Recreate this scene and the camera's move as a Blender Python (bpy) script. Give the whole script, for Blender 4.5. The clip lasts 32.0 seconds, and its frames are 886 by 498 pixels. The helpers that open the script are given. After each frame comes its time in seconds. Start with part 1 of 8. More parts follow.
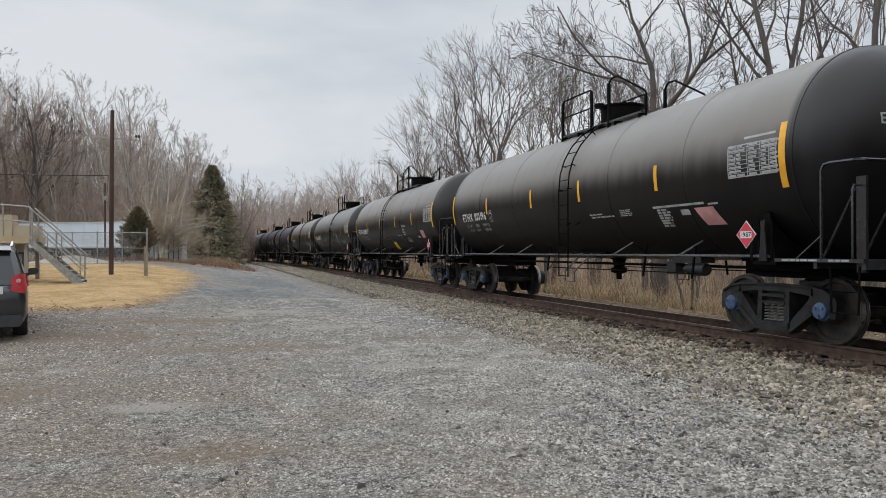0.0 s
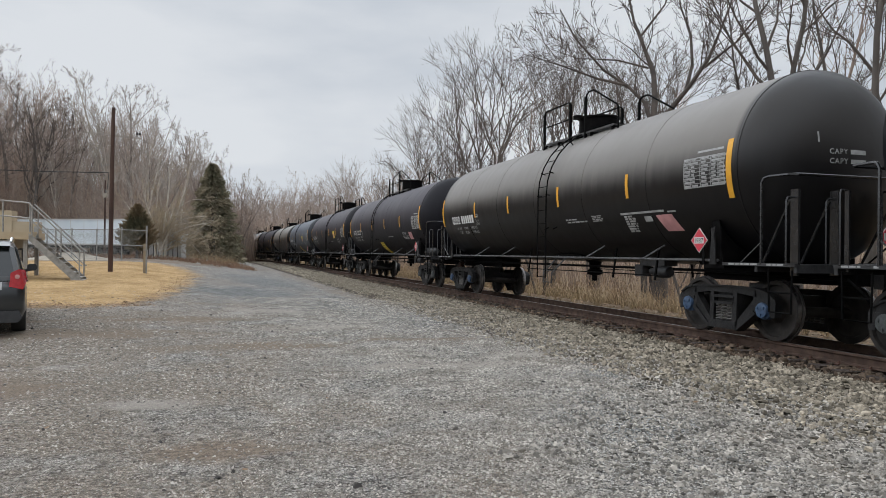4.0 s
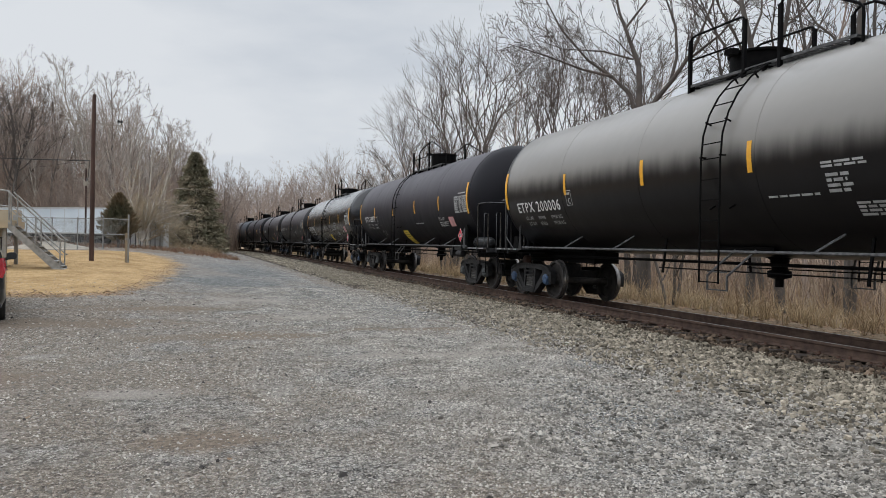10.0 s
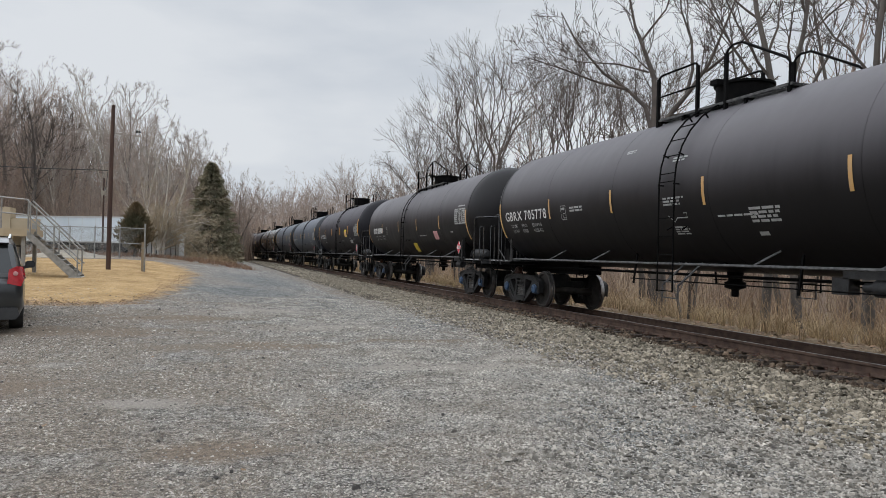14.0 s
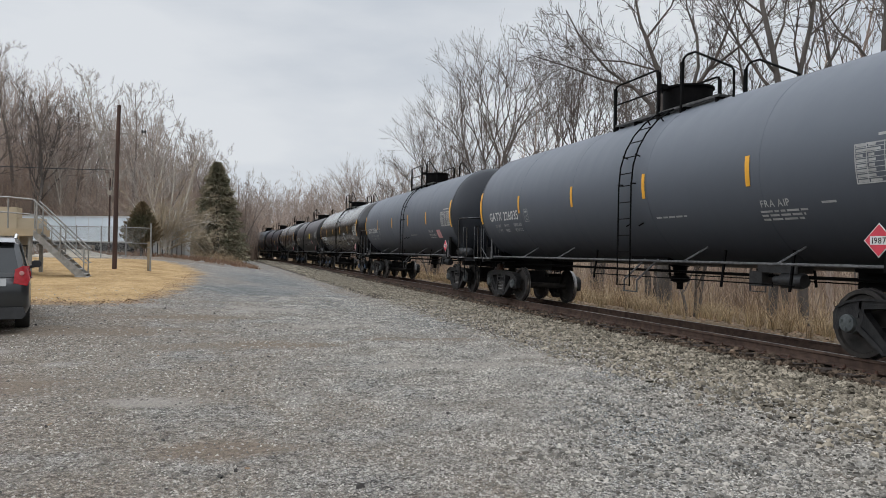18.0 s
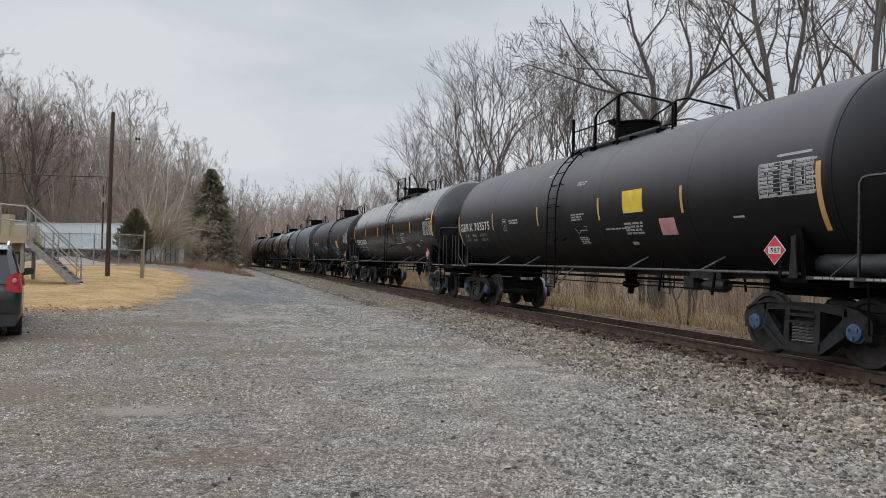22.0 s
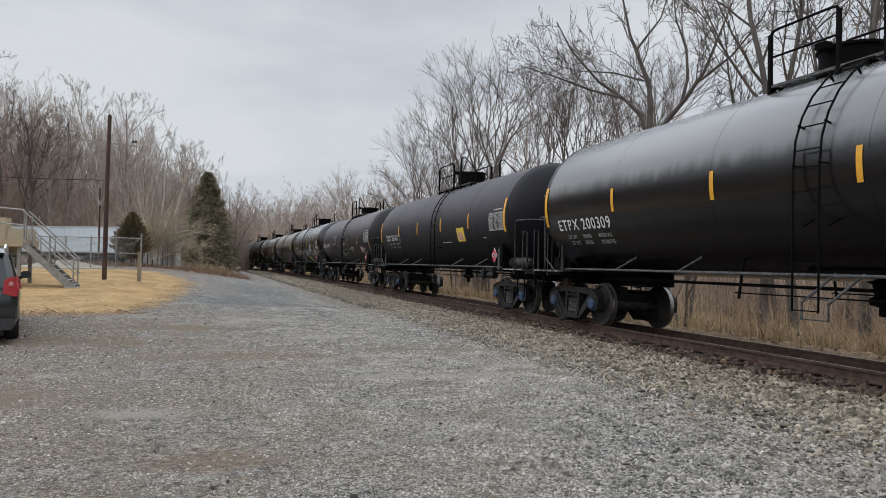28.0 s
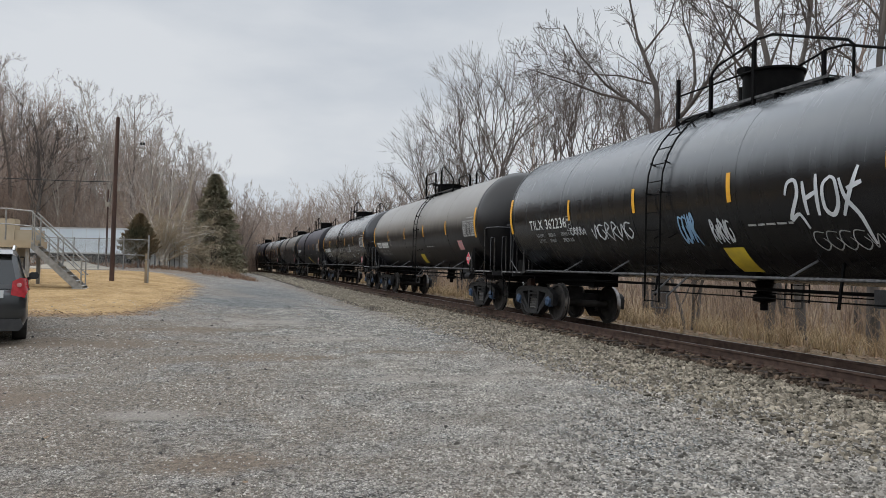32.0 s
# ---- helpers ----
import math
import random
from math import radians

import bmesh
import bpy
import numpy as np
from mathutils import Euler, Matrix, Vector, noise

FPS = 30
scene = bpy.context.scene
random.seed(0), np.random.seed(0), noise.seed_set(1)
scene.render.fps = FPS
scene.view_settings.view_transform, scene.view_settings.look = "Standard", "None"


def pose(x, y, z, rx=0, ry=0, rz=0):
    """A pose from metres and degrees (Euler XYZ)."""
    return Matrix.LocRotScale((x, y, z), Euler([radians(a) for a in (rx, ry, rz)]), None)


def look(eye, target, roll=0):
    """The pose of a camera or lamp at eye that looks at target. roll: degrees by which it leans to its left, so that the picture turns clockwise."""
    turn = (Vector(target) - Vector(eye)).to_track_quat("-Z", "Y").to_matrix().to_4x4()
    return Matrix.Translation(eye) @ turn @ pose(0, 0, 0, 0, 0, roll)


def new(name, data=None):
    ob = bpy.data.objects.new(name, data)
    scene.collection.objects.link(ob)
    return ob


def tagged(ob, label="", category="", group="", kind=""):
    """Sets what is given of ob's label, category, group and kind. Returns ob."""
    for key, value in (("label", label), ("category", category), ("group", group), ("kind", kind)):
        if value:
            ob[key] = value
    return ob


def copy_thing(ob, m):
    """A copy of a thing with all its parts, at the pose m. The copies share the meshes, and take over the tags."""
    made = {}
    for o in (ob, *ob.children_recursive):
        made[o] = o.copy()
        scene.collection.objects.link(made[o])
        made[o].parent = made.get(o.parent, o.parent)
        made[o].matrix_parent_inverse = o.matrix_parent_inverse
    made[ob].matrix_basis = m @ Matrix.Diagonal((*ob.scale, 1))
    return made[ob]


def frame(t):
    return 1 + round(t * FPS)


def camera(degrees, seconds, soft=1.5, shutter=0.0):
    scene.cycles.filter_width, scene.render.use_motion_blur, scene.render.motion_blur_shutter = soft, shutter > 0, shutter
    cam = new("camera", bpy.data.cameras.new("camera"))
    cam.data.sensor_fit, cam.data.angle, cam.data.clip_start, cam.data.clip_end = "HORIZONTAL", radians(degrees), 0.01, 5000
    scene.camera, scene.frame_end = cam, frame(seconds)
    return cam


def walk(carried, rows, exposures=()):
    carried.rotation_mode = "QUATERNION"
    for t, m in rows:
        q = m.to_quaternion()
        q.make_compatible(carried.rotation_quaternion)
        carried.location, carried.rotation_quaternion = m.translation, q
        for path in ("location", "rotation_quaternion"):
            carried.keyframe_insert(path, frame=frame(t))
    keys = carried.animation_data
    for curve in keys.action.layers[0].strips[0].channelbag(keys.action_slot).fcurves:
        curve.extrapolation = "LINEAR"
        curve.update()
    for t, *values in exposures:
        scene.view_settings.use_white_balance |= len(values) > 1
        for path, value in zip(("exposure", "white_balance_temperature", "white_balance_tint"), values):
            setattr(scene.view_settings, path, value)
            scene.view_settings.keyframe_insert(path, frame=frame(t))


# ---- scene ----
from mathutils.geometry import tessellate_polygon

# the camera stands beside the line, hand held: seconds, its place and its turn in degrees
cam = camera(62.9, 32.0, 0.6)
PATH = [
    (0, 0.007, -0.015, 1.609, 90.22, 0.09, -17.65), (0.5, 0.004, -0.019, 1.607, 90.19, -0.03, -17.19), (1, 0.006, -0.022, 1.608, 90.20, -0.11, -17.26),
    (1.5, 0.005, -0.017, 1.610, 90.24, -0.13, -17.29), (2, 0.004, -0.008, 1.606, 90.35, -0.11, -17.26), (2.5, -0.000, -0.010, 1.608, 90.38, -0.12, -17.16),
    (3, 0.004, -0.012, 1.609, 90.38, -0.23, -17.08), (3.5, 0.005, -0.012, 1.604, 90.38, -0.38, -17.20), (5.5, 0.026, -0.019, 1.600, 90.12, -0.96, -19.43),
    (6, 0.023, -0.013, 1.596, 90.16, -0.99, -19.37), (6.5, 0.010, -0.008, 1.598, 90.01, -0.99, -19.41), (7, 0.005, -0.007, 1.601, 89.84, -1.05, -19.38),
    (7.5, 0.001, -0.004, 1.603, 90.00, -1.08, -19.49), (8, 0.001, -0.011, 1.598, 90.16, -0.84, -19.55), (8.5, 0.003, -0.006, 1.597, 90.17, -0.76, -19.27),
    (9, 0.004, -0.007, 1.595, 89.95, -0.61, -18.91), (9.5, -0.001, -0.003, 1.595, 89.73, -0.83, -18.98), (10, -0.000, 0.000, 1.595, 89.59, -0.83, -18.92),
    (10.5, -0.005, -0.004, 1.599, 89.51, -0.96, -18.89), (11, -0.006, -0.007, 1.597, 89.40, -1.34, -18.79), (11.5, -0.007, -0.015, 1.601, 89.37, -1.43, -18.67),
    (12, -0.004, -0.016, 1.597, 89.48, -1.34, -18.57), (12.5, 0.000, -0.012, 1.602, 89.76, -1.22, -18.36), (13, -0.003, -0.009, 1.604, 89.97, -1.24, -18.30),
    (13.5, -0.008, -0.006, 1.605, 90.25, -1.32, -18.15), (14, -0.012, -0.000, 1.606, 90.46, -1.28, -17.85), (14.5, -0.014, 0.001, 1.606, 90.63, -1.36, -17.50),
    (16.5, -0.001, 0.004, 1.602, 90.53, -1.13, -17.29), (17, 0.004, 0.010, 1.598, 90.54, -1.14, -17.31), (17.5, 0.007, 0.013, 1.596, 90.49, -1.16, -17.34),
    (18, 0.006, 0.014, 1.602, 90.34, -1.10, -17.41), (18.5, 0.011, 0.011, 1.601, 90.31, -1.09, -17.51), (19, 0.015, 0.017, 1.596, 90.33, -1.14, -17.62),
    (19.5, 0.014, 0.013, 1.597, 90.29, -0.96, -17.69), (20, 0.013, 0.013, 1.600, 90.32, -0.94, -17.69), (20.5, 0.005, 0.008, 1.604, 90.53, -1.05, -17.76),
    (21, -0.000, 0.009, 1.602, 90.66, -1.08, -17.81), (21.5, -0.002, 0.004, 1.609, 90.84, -1.16, -17.77), (22, -0.003, 0.006, 1.605, 90.96, -1.20, -17.88),
    (22.5, -0.002, -0.002, 1.603, 91.01, -1.27, -17.91), (23, -0.001, 0.004, 1.603, 91.17, -1.33, -18.03), (23.5, 0.004, 0.003, 1.604, 91.25, -1.25, -18.15),
    (24, 0.003, -0.002, 1.605, 91.22, -1.20, -18.29), (24.5, 0.004, -0.000, 1.606, 91.22, -1.18, -18.34), (25, 0.002, 0.002, 1.601, 91.22, -1.17, -18.41),
    (25.5, -0.003, -0.006, 1.604, 91.21, -1.20, -18.45), (27.5, -0.014, -0.000, 1.605, 91.25, -1.01, -18.20), (28, -0.011, 0.002, 1.601, 91.16, -1.05, -18.10),
    (28.5, -0.011, 0.002, 1.598, 91.16, -1.06, -18.12), (29, -0.007, 0.007, 1.605, 91.10, -1.07, -18.06), (29.5, 0.003, 0.014, 1.602, 91.11, -1.13, -18.07),
    (30, 0.009, 0.013, 1.601, 91.14, -1.19, -18.01), (30.5, 0.016, 0.017, 1.599, 91.16, -1.18, -17.96), (31, 0.020, 0.015, 1.600, 91.18, -1.15, -17.89),
    (31.5, 0.009, 0.008, 1.606, 91.19, -1.20, -17.78), (32, -0.008, -0.003, 1.608, 91.34, -1.26, -17.60)]
walk(cam, [(t, pose(*p)) for t, *p in PATH],
     [(0, -0.43), (14, -0.43), (20, -0.46), (22, -0.52), (25, -0.53), (32, -0.50)])

# ---- light: an overcast sky, brighter overhead ----
SUN_EL, SUN_AZ = 58, 300
world = bpy.data.worlds.new("overcast_sky")
scene.world = world
world.use_nodes = True
wn, wl = world.node_tree.nodes, world.node_tree.links
wn.clear()
sky = wn.new("ShaderNodeTexSky")
sky.sky_type, sky.sun_disc = "NISHITA", False
sky.sun_elevation, sky.sun_rotation, sky.dust_density = radians(SUN_EL), radians(SUN_AZ), 1.0
w_tc = wn.new("ShaderNodeTexCoord")
w_map = wn.new("ShaderNodeMapping")
w_map.inputs["Scale"].default_value = (1.0, 1.0, 3.2)
w_n = wn.new("ShaderNodeTexNoise")
w_n.inputs["Scale"].default_value, w_n.inputs["Detail"].default_value, w_n.inputs["Roughness"].default_value = 1.7, 6.0, 0.5
w_r = wn.new("ShaderNodeValToRGB")
w_r.color_ramp.elements[0].position, w_r.color_ramp.elements[0].color = 0.36, (6.5, 7.2, 8.2, 1)
w_r.color_ramp.elements[1].position, w_r.color_ramp.elements[1].color = 0.64, (9.9, 10.3, 10.8, 1)
w_mix = wn.new("ShaderNodeMixRGB")
w_mix.inputs[0].default_value = 0.95
w_bg = wn.new("ShaderNodeBackground")
w_bg.inputs["Strength"].default_value = 0.1
w_out = wn.new("ShaderNodeOutputWorld")
wl.new(w_tc.outputs["Generated"], w_map.inputs["Vector"])
wl.new(w_map.outputs["Vector"], w_n.inputs["Vector"])
wl.new(w_n.outputs["Fac"], w_r.inputs["Fac"])
wl.new(sky.outputs["Color"], w_mix.inputs[1])
wl.new(w_r.outputs["Color"], w_mix.inputs[2])
w_dot = wn.new("ShaderNodeVectorMath")
w_dot.operation = "DOT_PRODUCT"
w_dot.inputs[1].default_value = (-0.25, 0.0, 0.968)
w_up = wn.new("ShaderNodeMapRange")
w_up.interpolation_type = "SMOOTHSTEP"
w_up.inputs["From Min"].default_value, w_up.inputs["From Max"].default_value = 0.34, 0.62
w_up.inputs["To Min"].default_value, w_up.inputs["To Max"].default_value = 1.0, 3.0
w_mul = wn.new("ShaderNodeMixRGB")
w_mul.blend_type = "MULTIPLY"
w_mul.inputs[0].default_value = 1.0
wl.new(w_tc.outputs["Generated"], w_dot.inputs[0])
wl.new(w_dot.outputs["Value"], w_up.inputs["Value"])
wl.new(w_mix.outputs["Color"], w_mul.inputs[1])
wl.new(w_up.outputs["Result"], w_mul.inputs[2])
wl.new(w_mul.outputs["Color"], w_bg.inputs["Color"])
wl.new(w_bg.outputs["Background"], w_out.inputs["Surface"])
sun = new("sun", bpy.data.lights.new("sun", "SUN"))
sun.data.energy, sun.data.angle, sun.data.color = 0.5, radians(120), (0.98, 0.975, 1.0)
sun.matrix_world = look((0, 0, 60), (math.sin(radians(SUN_AZ)) * -20, math.cos(radians(SUN_AZ)) * -20, 60 - 22))


# ---- materials ----
def mat(name, c1, c2=None, scale=4.0, rough=0.7, metal=0.0, bump=0.0, bump_scale=60.0, c3=None, c3_scale=1.0, c3_at=0.55, island=0.0, spec=0.5, coat=0.0, detail=6.0, stretch=None):
    """Two colours mixed by noise, a third in larger stains, fine relief; all in metres."""
    m = bpy.data.materials.new(name)
    m.use_nodes = True
    n, l = m.node_tree.nodes, m.node_tree.links
    b = n["Principled BSDF"]
    b.inputs["Roughness"].default_value, b.inputs["Metallic"].default_value = rough, metal
    b.inputs["Specular IOR Level"].default_value = spec
    b.inputs["Coat Weight"].default_value = coat
    b.inputs["Coat Roughness"].default_value = 0.12
    tc = n.new("ShaderNodeTexCoord")
    vec = tc.outputs["Object"]
    if stretch:
        mp = n.new("ShaderNodeMapping")
        mp.inputs["Scale"].default_value = stretch
        l.new(vec, mp.inputs["Vector"])
        vec = mp.outputs["Vector"]
    out = None
    if c2:
        t = n.new("ShaderNodeTexNoise")
        t.inputs["Scale"].default_value, t.inputs["Detail"].default_value = scale, detail
        l.new(vec, t.inputs["Vector"])
        r = n.new("ShaderNodeValToRGB")
        r.color_ramp.elements[0].position, r.color_ramp.elements[1].position = 0.35, 0.65
        r.color_ramp.elements[0].color, r.color_ramp.elements[1].color = (*c1, 1), (*c2, 1)
        l.new(t.outputs["Fac"], r.inputs["Fac"])
        out = r.outputs["Color"]
        if c3:
            t3 = n.new("ShaderNodeTexNoise")
            t3.inputs["Scale"].default_value, t3.inputs["Detail"].default_value = c3_scale, 5.0
            l.new(vec, t3.inputs["Vector"])
            r3 = n.new("ShaderNodeValToRGB")
            r3.color_ramp.elements[0].position, r3.color_ramp.elements[1].position = c3_at, c3_at + 0.12
            l.new(t3.outputs["Fac"], r3.inputs["Fac"])
            mx = n.new("ShaderNodeMixRGB")
            l.new(r3.outputs["Color"], mx.inputs[0])
            l.new(out, mx.inputs[1])
            mx.inputs[2].default_value = (*c3, 1)
            out = mx.outputs["Color"]
        rr = n.new("ShaderNodeMapRange")
        rr.inputs["To Min"].default_value, rr.inputs["To Max"].default_value = max(0.03, rough - 0.07), min(1, rough + 0.07)
        l.new(t.outputs["Fac"], rr.inputs["Value"])
        l.new(rr.outputs["Result"], b.inputs["Roughness"])
    if island:
        g = n.new("ShaderNodeNewGeometry")
        hv = n.new("ShaderNodeHueSaturation")
        mr = n.new("ShaderNodeMapRange")
        mr.inputs["To Min"].default_value, mr.inputs["To Max"].default_value = 1 - island, 1 + island
        l.new(g.outputs["Random Per Island"], mr.inputs["Value"])
        l.new(mr.outputs["Result"], hv.inputs["Value"])
        if out:
            l.new(out, hv.inputs["Color"])
        else:
            hv.inputs["Color"].default_value = (*c1, 1)
        out = hv.outputs["Color"]
    if out:
        l.new(out, b.inputs["Base Color"])
    else:
        b.inputs["Base Color"].default_value = (*c1, 1)
    if bump:
        t2 = n.new("ShaderNodeTexNoise")
        t2.inputs["Scale"].default_value, t2.inputs["Detail"].default_value = bump_scale, 4.0
        l.new(vec, t2.inputs["Vector"])
        bp = n.new("ShaderNodeBump")
        bp.inputs["Strength"].default_value, bp.inputs["Distance"].default_value = bump, 0.02
        l.new(t2.outputs["Fac"], bp.inputs["Height"])
        l.new(bp.outputs["Normal"], b.inputs["Normal"])
    return m


def tank_paint(name, c, rough, dust, dust_amount, streak=0.25, wave=0.0, shine=0.45, coat=0.0, sky_dust=(0.05, 0.05, 0.05), sky_dust_amount=0.5, film_foot=2.45, sky_dust_full=3.35):
    """Tank paint: base colour, streaks of road dirt running down, a dull coat of dust in patches, slight plate
    waviness. The barrel's upper side is painted paler for sky light and dust, ragged with runs; the heads stay dark.
    """
    m = bpy.data.materials.new(name)
    m.use_nodes = True
    n, l = m.node_tree.nodes, m.node_tree.links
    b = n["Principled BSDF"]
    tc = n.new("ShaderNodeTexCoord")
    mp = n.new("ShaderNodeMapping")
    mp.inputs["Scale"].default_value = (0.6, 3.0, 0.35)
    l.new(tc.outputs["Object"], mp.inputs["Vector"])
    oi = n.new("ShaderNodeObjectInfo")
    add = n.new("ShaderNodeVectorMath")
    l.new(mp.outputs["Vector"], add.inputs[0])
    sc = n.new("ShaderNodeMath")
    sc.operation = "MULTIPLY"
    sc.inputs[1].default_value = 37.0
    l.new(oi.outputs["Random"], sc.inputs[0])
    l.new(sc.outputs["Value"], add.inputs[1])
    st = n.new("ShaderNodeTexNoise")
    st.inputs["Scale"].default_value, st.inputs["Detail"].default_value = 1.3, 8.0
    l.new(add.outputs["Vector"], st.inputs["Vector"])
    pt = n.new("ShaderNodeTexNoise")
    pt.inputs["Scale"].default_value, pt.inputs["Detail"].default_value = 0.9, 9.0
    l.new(tc.outputs["Object"], pt.inputs["Vector"])
    fac = n.new("ShaderNodeMath")
    fac.operation = "MULTIPLY_ADD"
    l.new(st.outputs["Fac"], fac.inputs[0])
    fac.inputs[1].default_value = streak * 2
    fac.inputs[2].default_value = dust_amount - streak
    f2 = n.new("ShaderNodeMath")
    f2.operation = "MULTIPLY_ADD"
    f2.use_clamp = True
    l.new(pt.outputs["Fac"], f2.inputs[0])
    f2.inputs[1].default_value = 0.3
    l.new(fac.outputs["Value"], f2.inputs[2])
    mx = n.new("ShaderNodeMixRGB")
    l.new(f2.outputs["Value"], mx.inputs[0])
    mx.inputs[1].default_value, mx.inputs[2].default_value = (*c, 1), (*dust, 1)
    # upper side painted paler: sky sheen put into the colour, with dust runs
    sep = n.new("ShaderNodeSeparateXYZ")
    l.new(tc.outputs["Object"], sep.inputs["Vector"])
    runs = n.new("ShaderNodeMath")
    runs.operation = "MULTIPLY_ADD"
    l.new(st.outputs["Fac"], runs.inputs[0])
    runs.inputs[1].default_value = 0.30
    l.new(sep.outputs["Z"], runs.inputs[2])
    sky_dust_rise = n.new("ShaderNodeMapRange")
    sky_dust_rise.interpolation_type = "SMOOTHSTEP"
    sky_dust_rise.inputs["From Min"].default_value, sky_dust_rise.inputs["From Max"].default_value = film_foot + 0.15, sky_dust_full + 0.15
    sky_dust_rise.inputs["To Min"].default_value, sky_dust_rise.inputs["To Max"].default_value = 0.0, sky_dust_amount
    l.new(runs.outputs["Value"], sky_dust_rise.inputs["Value"])
    # heads kept dark in the colour, as ends turned away from the sky
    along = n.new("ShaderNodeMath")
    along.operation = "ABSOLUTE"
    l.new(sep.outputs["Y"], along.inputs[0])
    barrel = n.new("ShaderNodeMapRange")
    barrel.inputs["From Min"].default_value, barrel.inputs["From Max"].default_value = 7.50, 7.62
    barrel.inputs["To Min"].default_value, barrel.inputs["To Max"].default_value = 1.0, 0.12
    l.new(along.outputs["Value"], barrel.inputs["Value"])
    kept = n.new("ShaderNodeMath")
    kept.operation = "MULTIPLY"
    l.new(sky_dust_rise.outputs["Result"], kept.inputs[0])
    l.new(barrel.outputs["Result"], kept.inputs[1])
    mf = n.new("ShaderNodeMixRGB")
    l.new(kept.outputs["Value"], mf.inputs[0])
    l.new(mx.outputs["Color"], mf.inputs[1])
    mf.inputs[2].default_value = (*sky_dust, 1)
    l.new(mf.outputs["Color"], b.inputs["Base Color"])
    rr = n.new("ShaderNodeMapRange")
    rr.inputs["To Min"].default_value, rr.inputs["To Max"].default_value = rough, min(0.9, rough + 0.35)
    l.new(f2.outputs["Value"], rr.inputs["Value"])
    l.new(rr.outputs["Result"], b.inputs["Roughness"])
    b.inputs["Specular IOR Level"].default_value = shine
    b.inputs["Coat Weight"].default_value, b.inputs["Coat Roughness"].default_value = coat, 0.18
    wv = n.new("ShaderNodeTexNoise")
    wv.inputs["Scale"].default_value, wv.inputs["Detail"].default_value = 1.6, 2.0
    l.new(tc.outputs["Object"], wv.inputs["Vector"])
    bp = n.new("ShaderNodeBump")
    bp.inputs["Strength"].default_value, bp.inputs["Distance"].default_value = 0.25 + wave, 0.03
    l.new(wv.outputs["Fac"], bp.inputs["Height"])
    l.new(bp.outputs["Normal"], b.inputs["Normal"])
    return m


# the last colour of each paint stands for sky light and dust on top
PAINT = {
    "dusty": tank_paint("dusty_black_paint", (0.0048, 0.0044, 0.0050), 0.32, (0.022, 0.020, 0.018), 0.0, 0.20, shine=0.24, sky_dust=(0.175, 0.160, 0.142), sky_dust_amount=0.85, film_foot=2.45, sky_dust_full=3.2),
    "green": tank_paint("green_black_paint", (0.0048, 0.0048, 0.0062), 0.32, (0.015, 0.0145, 0.016), 0.0, shine=0.24, sky_dust=(0.150, 0.145, 0.136), sky_dust_amount=0.85, film_foot=2.5, sky_dust_full=3.15),
    "matt": tank_paint("matt_black_paint", (0.0048, 0.0046, 0.0068), 0.45, (0.010, 0.0095, 0.0120), 0.03, shine=0.15, sky_dust=(0.066, 0.060, 0.068), sky_dust_amount=0.9, film_foot=1.75, sky_dust_full=3.6),
    "grey": tank_paint("dark_grey_paint", (0.012, 0.0133, 0.0172), 0.45, (0.020, 0.0215, 0.025), 0.06, shine=0.28, sky_dust=(0.104, 0.116, 0.136), sky_dust_amount=0.85, film_foot=0.3, sky_dust_full=3.2),
    "gloss": tank_paint("gloss_black_paint", (0.0036, 0.0033, 0.0046), 0.20, (0.011, 0.010, 0.0115), -0.05, 0.12, shine=0.32, coat=0.18, sky_dust=(0.165, 0.167, 0.168), sky_dust_amount=0.8, film_foot=2.78, sky_dust_full=3.15),
    "satin": tank_paint("satin_black_paint", (0.0068, 0.0061, 0.0066), 0.40, (0.015, 0.0136, 0.0136), 0.04, shine=0.20, sky_dust=(0.092, 0.084, 0.090), sky_dust_amount=0.85, film_foot=2.1, sky_dust_full=3.4),
    "sky_dust": tank_paint("dust_and_sky_tinted_black_paint", (0.0044, 0.0040, 0.0048), 0.28, (0.014, 0.013, 0.0135), -0.02, 0.12, shine=0.28, coat=0.08, sky_dust=(0.215, 0.200, 0.178), sky_dust_amount=0.85, film_foot=2.42, sky_dust_full=2.95),
    "smoke": tank_paint("smoky_black_paint", (0.0045, 0.0049, 0.0058), 0.22, (0.013, 0.0126, 0.0132), -0.03, shine=0.32, coat=0.14, sky_dust=(0.125, 0.133, 0.138), sky_dust_amount=0.8, film_foot=2.55, sky_dust_full=3.2),
}
BLACK = mat("black_frame_paint", (0.002, 0.002, 0.0022), (0.005, 0.0047, 0.0045), 6, 0.65, 0.0, 0.2, 40, spec=0.05)
GRIME = mat("greasy_cast_steel", (0.0045, 0.0044, 0.0046), (0.021, 0.020, 0.0197), 7, 0.55, 0.0, 0.5, 50, spec=0.28)
WHEEL = mat("dark_wheel_steel", (0.022, 0.0205, 0.019), (0.050, 0.044, 0.040), 5, 0.6, 0.0, 0.3, 40, spec=0.1)
WALK = mat("worn_grating_steel", (0.015, 0.015, 0.015), (0.10, 0.098, 0.095), 9, 0.5, 0.2)
TREAD = mat("polished_tread", (0.36, 0.35, 0.34), (0.24, 0.22, 0.21), 8, 0.3, 0.9)
GALV = mat("worn_bare_steel", (0.11, 0.11, 0.112), (0.045, 0.044, 0.044), 14, 0.5, 0.3, 0.2, 80)
PIPE = mat("glossy_black_pipe_paint", (0.010, 0.010, 0.0105), (0.022, 0.0215, 0.021), 12, 0.25, 0.0, 0.1, 60, spec=0.6)
